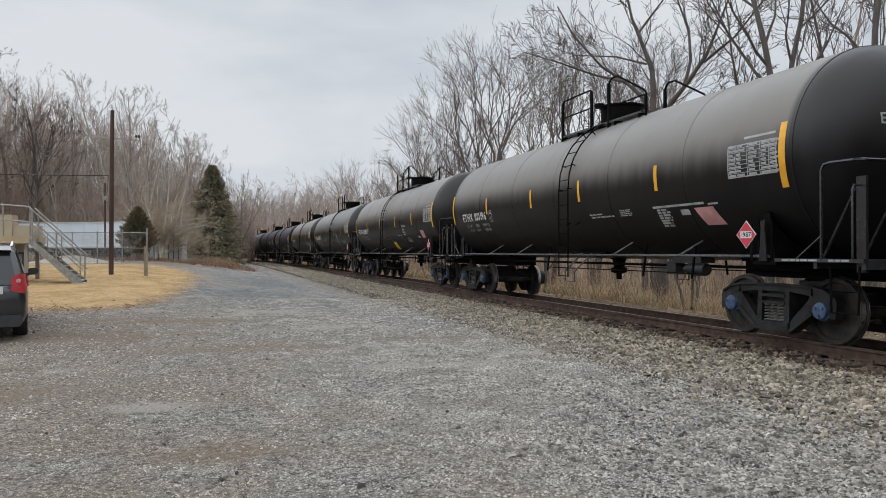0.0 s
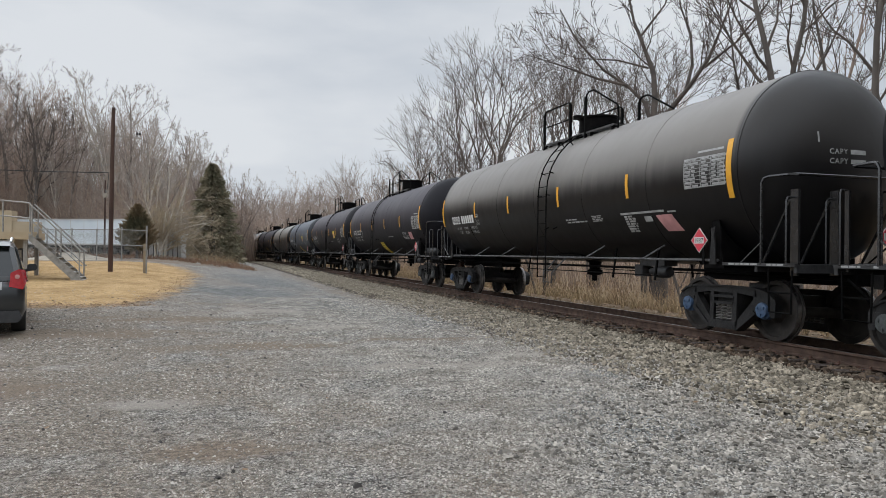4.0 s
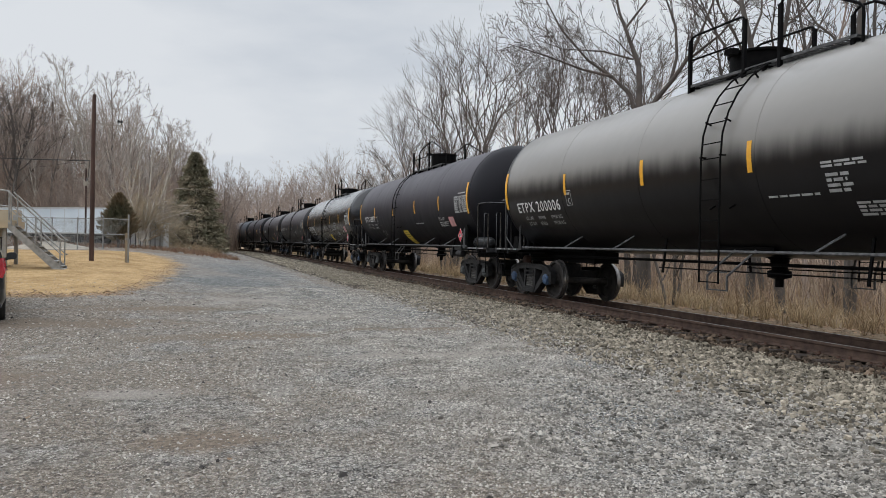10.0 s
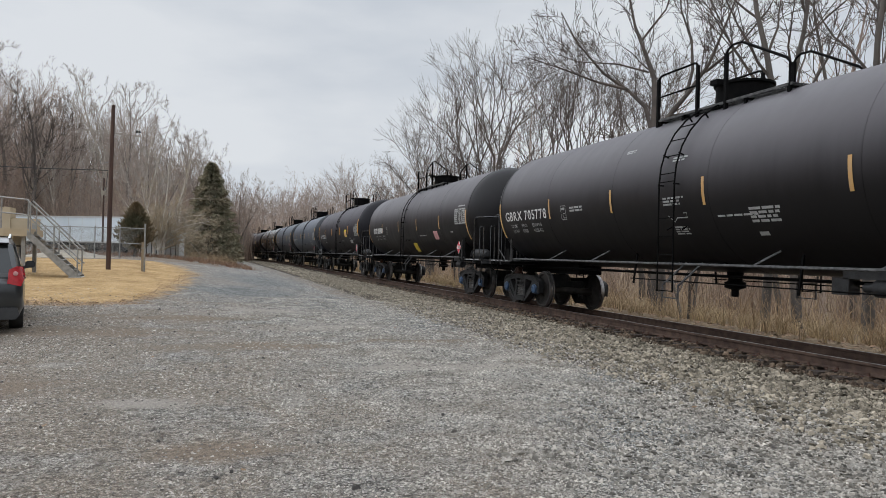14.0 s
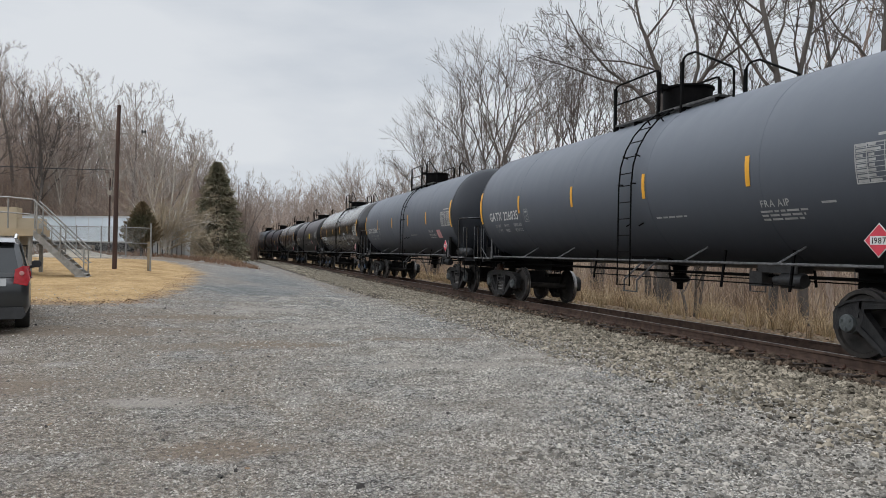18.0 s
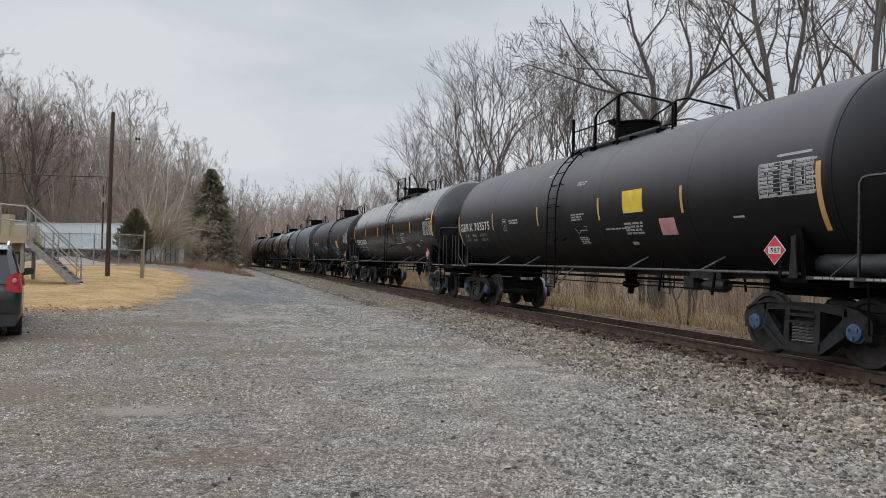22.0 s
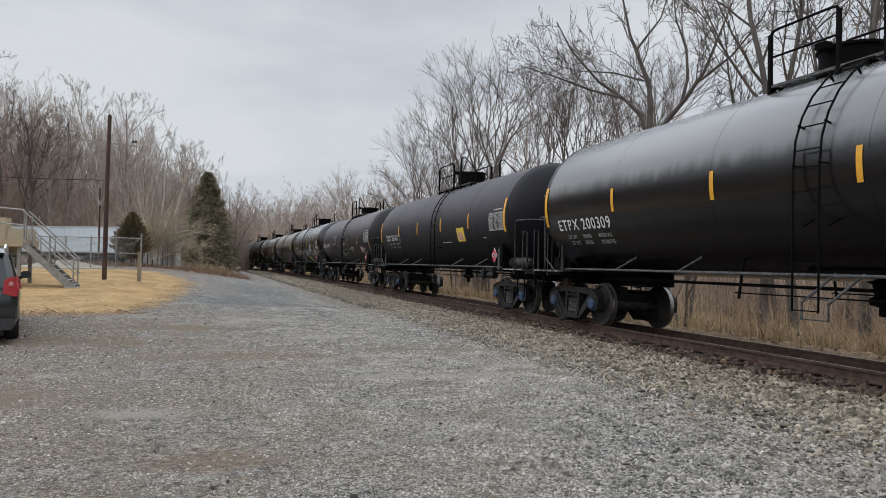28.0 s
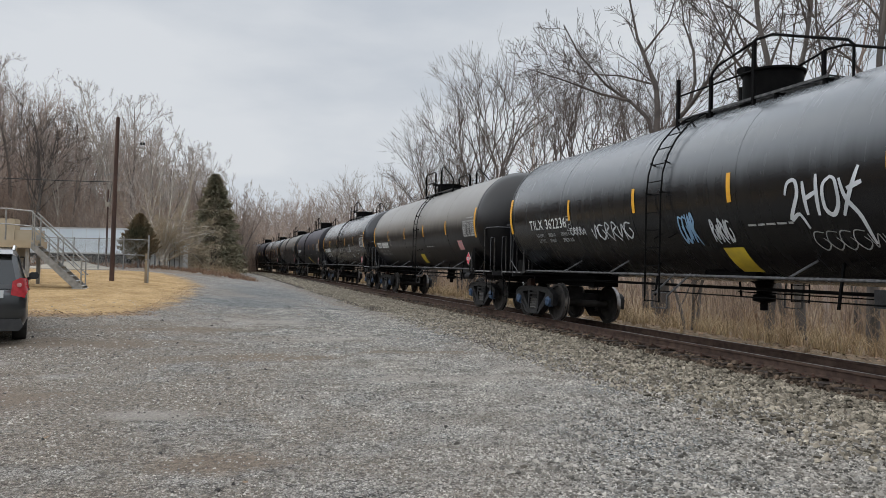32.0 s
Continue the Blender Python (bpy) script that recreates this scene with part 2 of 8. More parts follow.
SPRING = mat("worn_spring_steel", (0.10, 0.096, 0.092), (0.17, 0.16, 0.15), 12, 0.45, 0.2)
EDGEWEAR = mat("worn_grey_platform_steel", (0.007, 0.007, 0.0075), (0.028, 0.0275, 0.0285), 7, 0.55, 0.0, 0.3, 60)
RAILSIDE = mat("rusty_rail_steel", (0.095, 0.062, 0.047), (0.050, 0.033, 0.026), 6, 0.85, 0.0, 0.4, 90, spec=0.15)
YELLOW = mat("yellow_reflector", (0.72, 0.36, 0.02), (0.60, 0.28, 0.02), 6, 0.45)
OCHRE = mat("faded_ochre_reflector", (0.50, 0.27, 0.07), (0.42, 0.27, 0.14), 6, 0.5)
FADEYEL = mat("faded_yellow_sticker", (0.70, 0.52, 0.04), (0.52, 0.36, 0.05), 3, 0.6)
WHITE = mat("white_stencil", (0.62, 0.62, 0.60), (0.48, 0.48, 0.46), 7, 0.6)
DIMWHITE = mat("dusty_white_stencil", (0.36, 0.36, 0.35), (0.24, 0.24, 0.23), 7, 0.65)
RED = mat("red_placard", (0.55, 0.035, 0.06), (0.45, 0.03, 0.05), 5, 0.5)
PINK = mat("faded_pink_sticker", (0.55, 0.27, 0.26), (0.42, 0.20, 0.20), 5, 0.6)
SCUFFCAP = mat("scuffed_bearing_cap", (0.030, 0.036, 0.037), (0.075, 0.082, 0.080), 16, 0.55, 0.0, 0.3, 60)
BLUECAP = mat("blue_bearing_cap", (0.020, 0.042, 0.085), (0.05, 0.095, 0.17), 11, 0.5, 0, 0.3, 60)
SPRAY_W = mat("white_spray_paint", (0.55, 0.56, 0.57), (0.40, 0.42, 0.43), 3, 0.55)
SPRAY_B = mat("blue_spray_paint", (0.16, 0.28, 0.42), (0.22, 0.36, 0.50), 3, 0.55)
SPRAY_C = mat("teal_spray_paint", (0.04, 0.28, 0.30), (0.05, 0.20, 0.22), 3, 0.55)
SPRAY_Y = mat("pale_yellow_spray_paint", (0.48, 0.50, 0.30), (0.40, 0.44, 0.32), 3, 0.55)
SPRAY_P = mat("purple_spray_paint", (0.14, 0.03, 0.09), (0.10, 0.03, 0.07), 3, 0.55)
TIE = mat("creosoted_timber", (0.030, 0.021, 0.016), (0.060, 0.042, 0.031), 9, 0.85, 0, 0.6, 40)
BARK = mat("grey_brown_bark", (0.062, 0.053, 0.046), (0.13, 0.112, 0.098), 3, 0.9, 0, 0.8, 18, stretch=(1, 1, 0.25))
TWIG = mat("brown_twigs", (0.056, 0.045, 0.039), (0.11, 0.09, 0.077), 2, 0.9)
PALEBARK = mat("pale_bark", (0.55, 0.50, 0.43), (0.32, 0.27, 0.22), 2.2, 0.9, 0, 0.6, 14)
PALETWIG = mat("tan_twigs", (0.29, 0.230, 0.155), (0.43, 0.350, 0.245), 2, 0.9)
ASHTWIG = mat("pale_grey_twigs", (0.27, 0.232, 0.20), (0.42, 0.368, 0.32), 2, 0.9)
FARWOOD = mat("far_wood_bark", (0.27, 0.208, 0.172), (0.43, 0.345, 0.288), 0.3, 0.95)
GREYBARK = mat("grey_branch_bark", (0.055, 0.046, 0.040), (0.12, 0.10, 0.086), 3, 0.9, 0, 0.8, 18)
GREYTWIG = mat("grey_brown_fine_twigs", (0.075, 0.060, 0.051), (0.145, 0.117, 0.099), 2, 0.9)
HILLBARK = mat("pale_brown_bark", (0.10, 0.080, 0.067), (0.20, 0.166, 0.142), 2.5, 0.9, 0, 0.6, 18)
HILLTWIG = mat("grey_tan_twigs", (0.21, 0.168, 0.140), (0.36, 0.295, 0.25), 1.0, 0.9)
NEEDLE = mat("dark_conifer_needles", (0.165, 0.160, 0.100), (0.27, 0.225, 0.15), 0.9, 0.85, island=0.3)
JUNIPER = mat("olive_juniper_leaves", (0.11, 0.105, 0.060), (0.23, 0.150, 0.085), 0.55, 0.85, island=0.3)
DRYGRASS = mat("dry_tan_grass", (0.40, 0.30, 0.18), (0.28, 0.20, 0.12), 1.2, 0.9, island=0.3)
THICKET = mat("reddish_brown_sapling_twigs", (0.24, 0.172, 0.134), (0.37, 0.278, 0.214), 0.15, 0.9, island=0.35)
LITTER = mat("rusty_brown_leaf_litter", (0.16, 0.085, 0.050), (0.26, 0.16, 0.10), 0.5, 0.9, island=0.4)
RUST = mat("orange_brown_rust", (0.085, 0.040, 0.026), (0.035, 0.020, 0.015), 9, 0.9, 0, 0.4, 60)
STRAW = mat("weathered_straw_stalks", (0.46, 0.345, 0.20), (0.28, 0.20, 0.115), 0.8, 0.9, island=0.4)
BRUSH = mat("dry_brush_stalks", (0.40, 0.28, 0.165), (0.24, 0.16, 0.095), 1.0, 0.9, island=0.3)
UNDER = mat("brown_undergrowth_stems", (0.20, 0.142, 0.108), (0.33, 0.245, 0.185), 0.4, 0.95, island=0.35)
BALLAST = mat("ballast_stone", (0.322, 0.279, 0.216), (0.148, 0.127, 0.096), 2.5, 0.9, 0, 0.5, 60, island=0.6, spec=0.2)
DARKSTONE = mat("dark_loose_stone", (0.05, 0.046, 0.042), (0.11, 0.10, 0.092), 3.0, 0.9, 0, 0.4, 60, island=0.6, spec=0.2)
STAINED = mat("rust_stained_stone", (0.15, 0.108, 0.076), (0.060, 0.044, 0.033), 3.0, 0.9, 0, 0.4, 60, island=0.6, spec=0.2)
FLATSTONE = mat("flat_grey_stone", (0.31, 0.284, 0.246), (0.15, 0.137, 0.118), 3.0, 0.9, 0, 0.4, 60, island=0.7, spec=0.2)
CHIPS = mat("grey_stone_chips", (0.375, 0.345, 0.302), (0.20, 0.184, 0.160), 2.0, 0.9, 0, 0.3, 60, island=0.65, spec=0.2)


# ---- mesh building ----
class Shape:
    """Vertices and faces gathered into one mesh."""

    def __init__(self):
        self.v, self.f = [], []

    def add(self, v, f):
        k = len(self.v)
        self.v += [tuple(p) for p in v]
        self.f += [tuple(i + k for i in face) for face in f]
        return self

    def box(self, x0, x1, y0, y1, z0, z1):
        v = [(x, y, z) for z in (z0, z1) for x, y in ((x0, y0), (x1, y0), (x1, y1), (x0, y1))]
        return self.add(v, [(3, 2, 1, 0), (4, 5, 6, 7), (0, 1, 5, 4), (1, 2, 6, 5), (2, 3, 7, 6), (3, 0, 4, 7)])

    def beam(self, a, b, w, h, up=(0, 0, 1)):
        """A square bar from a to b, w wide and h high."""
        a, b = Vector(a), Vector(b)
        d = (b - a).normalized()
        s = d.cross(Vector(up))
        s = s.normalized() if s.length > 1e-5 else Vector((1, 0, 0))
        u = s.cross(d)
        v = [p + s * (i * w / 2) + u * (j * h / 2) for p in (a, b) for i, j in ((-1, -1), (1, -1), (1, 1), (-1, 1))]
        return self.add(v, [(0, 1, 2, 3), (7, 6, 5, 4), (4, 5, 1, 0), (5, 6, 2, 1), (6, 7, 3, 2), (7, 4, 0, 3)])

    def tube(self, pts, r, n=6, r1=None, cap=True):
        """A round bar along points; the radius may taper to r1."""
        pts = [Vector(p) for p in pts]
        k0, m = len(self.v), len(pts)
        side = None
        for i, p in enumerate(pts):
            d = (pts[min(i + 1, m - 1)] - pts[max(i - 1, 0)]).normalized()
            if side is None:
                side = d.orthogonal().normalized()
            side = (side - d * side.dot(d)).normalized()
            oth = d.cross(side)
            rr = r if r1 is None else r + (r1 - r) * i / (m - 1)
            for j in range(n):
                a = 2 * math.pi * j / n
                self.v.append(tuple(p + (side * math.cos(a) + oth * math.sin(a)) * rr))
        for i in range(m - 1):
            for j in range(n):
                q = k0 + i * n
                self.f.append((q + j, q + (j + 1) % n, q + n + (j + 1) % n, q + n + j))
        if cap:
            self.f.append(tuple(k0 + n - 1 - j for j in range(n)))
            self.f.append(tuple(k0 + (m - 1) * n + j for j in range(n)))
        return self

    def lathe(self, prof, axis="z", n=24, at=(0, 0, 0), cap=True):
        """A turned body: profile of (radius, along the axis)."""
        k0 = len(self.v)
        for r, h in prof:
            for j in range(n):
                a = 2 * math.pi * j / n
                c, s = r * math.cos(a), r * math.sin(a)
                p = (c, s, h) if axis == "z" else (h, c, s) if axis == "x" else (s, h, c)
                self.v.append((p[0] + at[0], p[1] + at[1], p[2] + at[2]))
        for i in range(len(prof) - 1):
            for j in range(n):
                q = k0 + i * n
                self.f.append((q + j, q + (j + 1) % n, q + n + (j + 1) % n, q + n + j))
        if cap and prof[0][0] > 1e-4:
            self.f.append(tuple(k0 + n - 1 - j for j in range(n)))
        if cap and prof[-1][0] > 1e-4:
            self.f.append(tuple(k0 + (len(prof) - 1) * n + j for j in range(n)))
        return self

    def prism(self, poly, axis, a, b):
        """A flat outline pushed from a to b along an axis; outline in the two other axes, in order."""
        n = len(poly)
        def at(p, h):
            return (h, p[0], p[1]) if axis == "x" else (p[0], h, p[1]) if axis == "y" else (p[0], p[1], h)
        v = [at(p, a) for p in poly] + [at(p, b) for p in poly]
        tris = tessellate_polygon([[Vector((p[0], p[1], 0)) for p in poly]])
        f = [tuple(t) for t in tris] + [tuple(n + i for i in reversed(t)) for t in tris]
        f += [(i, (i + 1) % n, n + (i + 1) % n, n + i) for i in range(n)]
        return self.add(v, f)

    def mesh(self, name, material, smooth=35):
        me = bpy.data.meshes.new(name)
        me.from_pydata(self.v, [], self.f)
        bm = bmesh.new()
        bm.from_mesh(me)
        bmesh.ops.recalc_face_normals(bm, faces=bm.faces)
        bm.to_mesh(me)
        bm.free()
        me.materials.append(material)
        if smooth:
            me.shade_smooth()
            me.set_sharp_from_angle(angle=radians(smooth))
        return me


def part(name, shape, material, parent=None, label="", smooth=35, at=None):
    """Link a shape (or a ready mesh) as one object under a thing or part."""
    me = shape.mesh(name, material, smooth) if isinstance(shape, Shape) else shape
    ob = new(name, me)
    if parent:
        ob.parent = parent
    if at:
        ob.location = at
    if label:
        ob["label"] = label
    return ob


def quick_mesh(name, v, f, material, smooth=False):
    """A large mesh from arrays; f holds triangles or quads."""
    me = bpy.data.meshes.new(name)
    v, f = np.asarray(v, np.float32), np.asarray(f, np.int32)
    n, k = f.shape
    me.vertices.add(len(v))
    me.vertices.foreach_set("co", v.ravel())
    me.loops.add(n * k)
    me.loops.foreach_set("vertex_index", f.ravel())
    me.polygons.add(n)
    me.polygons.foreach_set("loop_start", np.arange(n, dtype=np.int32) * k)
    me.polygons.foreach_set("use_smooth", np.full(n, smooth))
    me.update(calc_edges=True)
    me.materials.append(material)
    return me


# ---- plan: the line, the lie of the land ----
TRACK_X, RAIL_Z, CAR_Z = 9.557, 0.226, 0.40
CANT = 0.066  # the far rail lies lower by so much
BEND_AT, BEND_R = 78.0, 700.0
SPEED = 13.172
# the small lead or lag of the train at each half second, in metres
DRIFT = (
    0.28, -0.05, 0.03, 0.12, 0.1, 0.19, 0.34, 0.45, 0.31, 0.18, 0.04, -0.1, -0.24, 0.08, 0.06, 0.15, 0.05,
    0.39, 0.36, 0.14, -0.03, -0.05, -0.19, -0.1, -0.19, -0.1, 0.01, -0.27, -0.26, -0.22, -0.26, -0.3, -0.35, -0.39,
    -0.35, -0.18, 0.11, -0.05, -0.02, -0.26, -0.11, -0.2, -0.27, -0.35, -0.25, -0.52, -0.47, -0.78, -0.56, -0.55, -0.25,
    -0.27, -0.29, -0.3, -0.32, -0.34, -0.1, 0.18, 0.76, 0.56, -0.02, 0.38, 0.47, 0.82, 1.13)


def line_at(s):
    """A place s metres up the line and the heading there: straight, then a wide bend to the left."""
    if s <= BEND_AT:
        return TRACK_X, s, 0.0
    a = (s - BEND_AT) / BEND_R
    return TRACK_X - BEND_R * (1 - math.cos(a)), BEND_AT + BEND_R * math.sin(a), a


def smooth01(x):
    x = np.clip(x, 0, 1)
    return x * x * (3 - 2 * x)


def track_off(x, y):
    """Distance from the line's centre, to its right positive."""
    x, y = np.asarray(x, float), np.asarray(y, float)
    cx = TRACK_X - BEND_R
    r = np.hypot(x - cx, np.maximum(y - BEND_AT, 0))
    return np.where(y <= BEND_AT, x - TRACK_X, r - BEND_R)


def land(x, y):
    """Height of the ground."""
    x, y = np.asarray(x, float), np.asarray(y, float)
    d = track_off(x, y)
    left = smooth01((-d - 3.5) / 11.0)
    z = np.minimum(np.maximum(y - 13, 0) * 0.0358, 1.0) * left
    z = z + 0.02 * np.sin(x * 0.9 + 1) * np.sin(y * 0.7) * smooth01((-d - 3) / 2)
    z = z - 0.35 * smooth01((d - 3.0) / 3.0)
    z = z - 0.015 * (smooth01((d + 4.6) / 2.9) * (d <= 0) + smooth01((3.6 - d) / 2.0) * (d > 0))
    z = z - CANT * smooth01((d + 0.7) / 1.4) * smooth01((40 - np.abs(d)) / 10)
    far = smooth01((y + 0.45 * np.minimum(x, 0) * -1 - 62) / 60) * smooth01((-d - 8) / 26)
    z = z + far * 11
    hill = smooth01((np.hypot(x, y) - 140) / 200)
    return z + hill * 14 * smooth01(np.abs(d) / 60)


def cut_glyphs(chars):
    """Each character once, one metre high: vertices, faces and advance."""
    made = {}
    for ch in chars:
        cu = bpy.data.curves.new("text", "FONT")
        cu.body, cu.size, cu.resolution_u, cu.offset = ch, 1.38, 3, 0.018
        ob = bpy.data.objects.new("text", cu)
        scene.collection.objects.link(ob)
        bpy.context.view_layer.update()
        bm = bmesh.new()
        bm.from_mesh(ob.evaluated_get(bpy.context.evaluated_depsgraph_get()).to_mesh())
        bpy.data.objects.remove(ob)
        bpy.data.curves.remove(cu)
        for k in range(1, 4):
            bmesh.ops.bisect_plane(bm, geom=bm.verts[:] + bm.edges[:] + bm.faces[:], plane_co=(0, k * 0.25, 0), plane_no=(0, 1, 0))
        bm.verts.index_update()
        v = [tuple(p.co) for p in bm.verts]
        made[ch] = (v, [tuple(q.index for q in face.verts) for face in bm.faces], max(p[0] for p in v))
        bm.free()
    return made


GLYPH = cut_glyphs("ABCDEFGHIKLMNPRSTUWXY0123456789-")


# ---- the ground: one sheet to the horizon ----
def ground_material():
    m = bpy.data.materials.new("gravel_and_dry_grass")
    m.use_nodes = True
    n, l = m.node_tree.nodes, m.node_tree.links
    b = n["Principled BSDF"]
    b.inputs["Roughness"].default_value = 0.95
    b.inputs["Specular IOR Level"].default_value = 0.2
    tc = n.new("ShaderNodeTexCoord")
    zone = n.new("ShaderNodeAttribute")
    zone.attribute_name = "zones"
    sep = n.new("ShaderNodeSeparateColor")
    l.new(zone.outputs["Color"], sep.inputs["Color"])

    def noise_tex(scale, detail=6.0, rough=0.55):
        t = n.new("ShaderNodeTexNoise")
        t.inputs["Scale"].default_value, t.inputs["Detail"].default_value, t.inputs["Roughness"].default_value = scale, detail, rough
        l.new(tc.outputs["Object"], t.inputs["Vector"])
        return t.outputs["Fac"]

    def ramp(fac, stops):
        r = n.new("ShaderNodeValToRGB")
        while len(r.color_ramp.elements) < len(stops):
            r.color_ramp.elements.new(0.5)
        for e, (p, c) in zip(r.color_ramp.elements, stops):
            e.position, e.color = p, (*c, 1)
        l.new(fac, r.inputs["Fac"])
        return r.outputs["Color"]

    def mix(fac, a, c, kind="MIX"):
        x = n.new("ShaderNodeMixRGB")
        x.blend_type = kind
        for s, v in zip(x.inputs, (fac, a, c)):
            if hasattr(v, "is_linked"):
                l.new(v, s)
            else:
                s.default_value = v
        return x.outputs["Color"]

    def edge(mask, amount, noise_fac, lo=0.42, hi=0.58):
        a = n.new("ShaderNodeMath")
        a.operation = "MULTIPLY_ADD"
        l.new(noise_fac, a.inputs[0])
        a.inputs[1].default_value = amount
        l.new(mask, a.inputs[2])
        s = n.new("ShaderNodeMath")
        s.operation = "SUBTRACT"
        l.new(a.outputs["Value"], s.inputs[0])
        s.inputs[1].default_value = amount / 2
        r = n.new("ShaderNodeMapRange")
        r.inputs["From Min"].default_value, r.inputs["From Max"].default_value = lo, hi
        l.new(s.outputs["Value"], r.inputs["Value"])
        return r.outputs["Result"]

    vor = n.new("ShaderNodeTexVoronoi")
    vor.inputs["Scale"].default_value = 38
    l.new(tc.outputs["Object"], vor.inputs["Vector"])
    vor2 = n.new("ShaderNodeTexVoronoi")
    vor2.inputs["Scale"].default_value = 95
    l.new(tc.outputs["Object"], vor2.inputs["Vector"])
    coarse, mid, fine = noise_tex(0.35, 5), noise_tex(1.6, 8, 0.65), noise_tex(22, 6, 0.7)
    # crevices between the stones darkened in the colour, standing in for their shade
    crevice_shade = ramp(vor.outputs["Distance"], [(0.26, (1.0, 1.0, 1.0)), (0.60, (0.10, 0.095, 0.09))])
    crevice_shade2 = ramp(vor2.outputs["Distance"], [(0.34, (1.0, 1.0, 1.0)), (0.66, (0.30, 0.29, 0.28))])
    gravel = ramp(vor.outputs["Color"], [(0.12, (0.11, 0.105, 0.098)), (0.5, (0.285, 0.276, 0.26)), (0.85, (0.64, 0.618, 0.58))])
    gravel = mix(1.0, gravel, crevice_shade, "MULTIPLY")
    small = mix(1.0, ramp(vor2.outputs["Color"], [(0.12, (0.12, 0.115, 0.107)), (0.85, (0.60, 0.585, 0.555))]), crevice_shade2, "MULTIPLY")
    speck = noise_tex(7.5, 10, 0.75)
    gravel = mix(ramp(speck, [(0.42, (0, 0, 0)), (0.58, (1, 1, 1))]), gravel, small)
    gravel = mix(0.9, gravel, ramp(mid, [(0.34, (0.74, 0.73, 0.72)), (0.64, (1.14, 1.13, 1.11))]), "MULTIPLY")
    gravel = mix(0.7, gravel, ramp(speck, [(0.36, (0.66, 0.66, 0.65)), (0.62, (1.28, 1.27, 1.25))]), "MULTIPLY")
    grit = noise_tex(26, 10, 0.8)
    gravel = mix(0.6, gravel, ramp(grit, [(0.42, (0.5, 0.5, 0.5)), (0.56, (1.42, 1.41, 1.39))]), "MULTIPLY")
    dirt = ramp(fine, [(0.34, (0.092, 0.079, 0.065)), (0.5, (0.222, 0.195, 0.163)), (0.66, (0.42, 0.38, 0.33))])
    dirt = mix(0.75, dirt, crevice_shade2, "MULTIPLY")
    dirt = mix(0.8, dirt, ramp(speck, [(0.36, (0.60, 0.57, 0.54)), (0.62, (1.35, 1.32, 1.28))]), "MULTIPLY")
    dirt = mix(0.6, dirt, ramp(grit, [(0.42, (0.55, 0.54, 0.53)), (0.57, (1.38, 1.37, 1.36))]), "MULTIPLY")
    patchy = noise_tex(0.75, 7, 0.62)
    col = mix(edge(sep.outputs["Green"], 2.2, patchy, 0.30, 0.78), gravel, dirt)
    pale = mix(0.45, ramp(fine, [(0.3, (0.20, 0.185, 0.16)), (0.75, (0.40, 0.38, 0.345))]), crevice_shade2, "MULTIPLY")
    col = mix(edge(coarse, 0.6, patchy, 0.585, 0.70), col, pale)
    tone = n.new("ShaderNodeAttribute")
    tone.attribute_name = "tones"
    tsep = n.new("ShaderNodeSeparateColor")
    l.new(tone.outputs["Color"], tsep.inputs["Color"])
    mud = mix(0.5, ramp(fine, [(0.32, (0.10, 0.078, 0.058)), (0.66, (0.27, 0.215, 0.165))]), crevice_shade2, "MULTIPLY")
    dusty = mix(0.4, ramp(fine, [(0.3, (0.19, 0.17, 0.145)), (0.7, (0.37, 0.335, 0.29))]), crevice_shade2, "MULTIPLY")
    col = mix(edge(tsep.outputs["Blue"], 0.7, patchy, 0.25, 0.9), col, mix(1.0, gravel, (0.72, 0.765, 0.81, 1), "MULTIPLY"))
    col = mix(edge(tsep.outputs["Green"], 0.8, patchy, 0.25, 0.8), col, mud)
    col = mix(edge(tsep.outputs["Red"], 0.8, patchy, 0.3, 0.75), col, dusty)
    # brown track bed, darkened in the colour for the shade between ballast stones
    bed = ramp(fine, [(0.35, (0.018, 0.014, 0.011)), (0.65, (0.085, 0.066, 0.050))])
    col = mix(edge(zone.outputs["Alpha"], 0.5, mid, 0.40, 0.62), col, bed)
    lawn = ramp(noise_tex(7, 8, 0.7), [(0.28, (0.22, 0.142, 0.068)), (0.5, (0.38, 0.262, 0.135)), (0.75, (0.49, 0.36, 0.205))])
    lawn = mix(0.5, lawn, ramp(mid, [(0.3, (0.75, 0.72, 0.6)), (0.65, (1.05, 1.03, 1.0))]), "MULTIPLY")
    lawn = mix(0.85, lawn, ramp(patchy, [(0.36, (0.66, 0.60, 0.50)), (0.58, (1.06, 1.04, 1.0))]), "MULTIPLY")
    col = mix(edge(sep.outputs["Red"], 0.5, mid), col, lawn)
    litter = ramp(noise_tex(5, 8, 0.7), [(0.3, (0.10, 0.07, 0.045)), (0.55, (0.21, 0.155, 0.10)), (0.8, (0.34, 0.26, 0.17))])
    col = mix(edge(sep.outputs["Blue"], 0.5, mid), col, litter)
    dim = n.new("ShaderNodeHueSaturation")
    dim.inputs["Value"].default_value = 1.22
    l.new(col, dim.inputs["Color"])
    l.new(dim.outputs["Color"], b.inputs["Base Color"])
    h = n.new("ShaderNodeMath")
    h.operation = "MULTIPLY_ADD"
    l.new(vor.outputs["Distance"], h.inputs[0])
    h.inputs[1].default_value = -0.8
    l.new(fine, h.inputs[2])
    bp = n.new("ShaderNodeBump")
    bp.inputs["Strength"].default_value, bp.inputs["Distance"].default_value = 1.0, 0.035
    l.new(h.outputs["Value"], bp.inputs["Height"])
    l.new(bp.outputs["Normal"], b.inputs["Normal"])
    return m


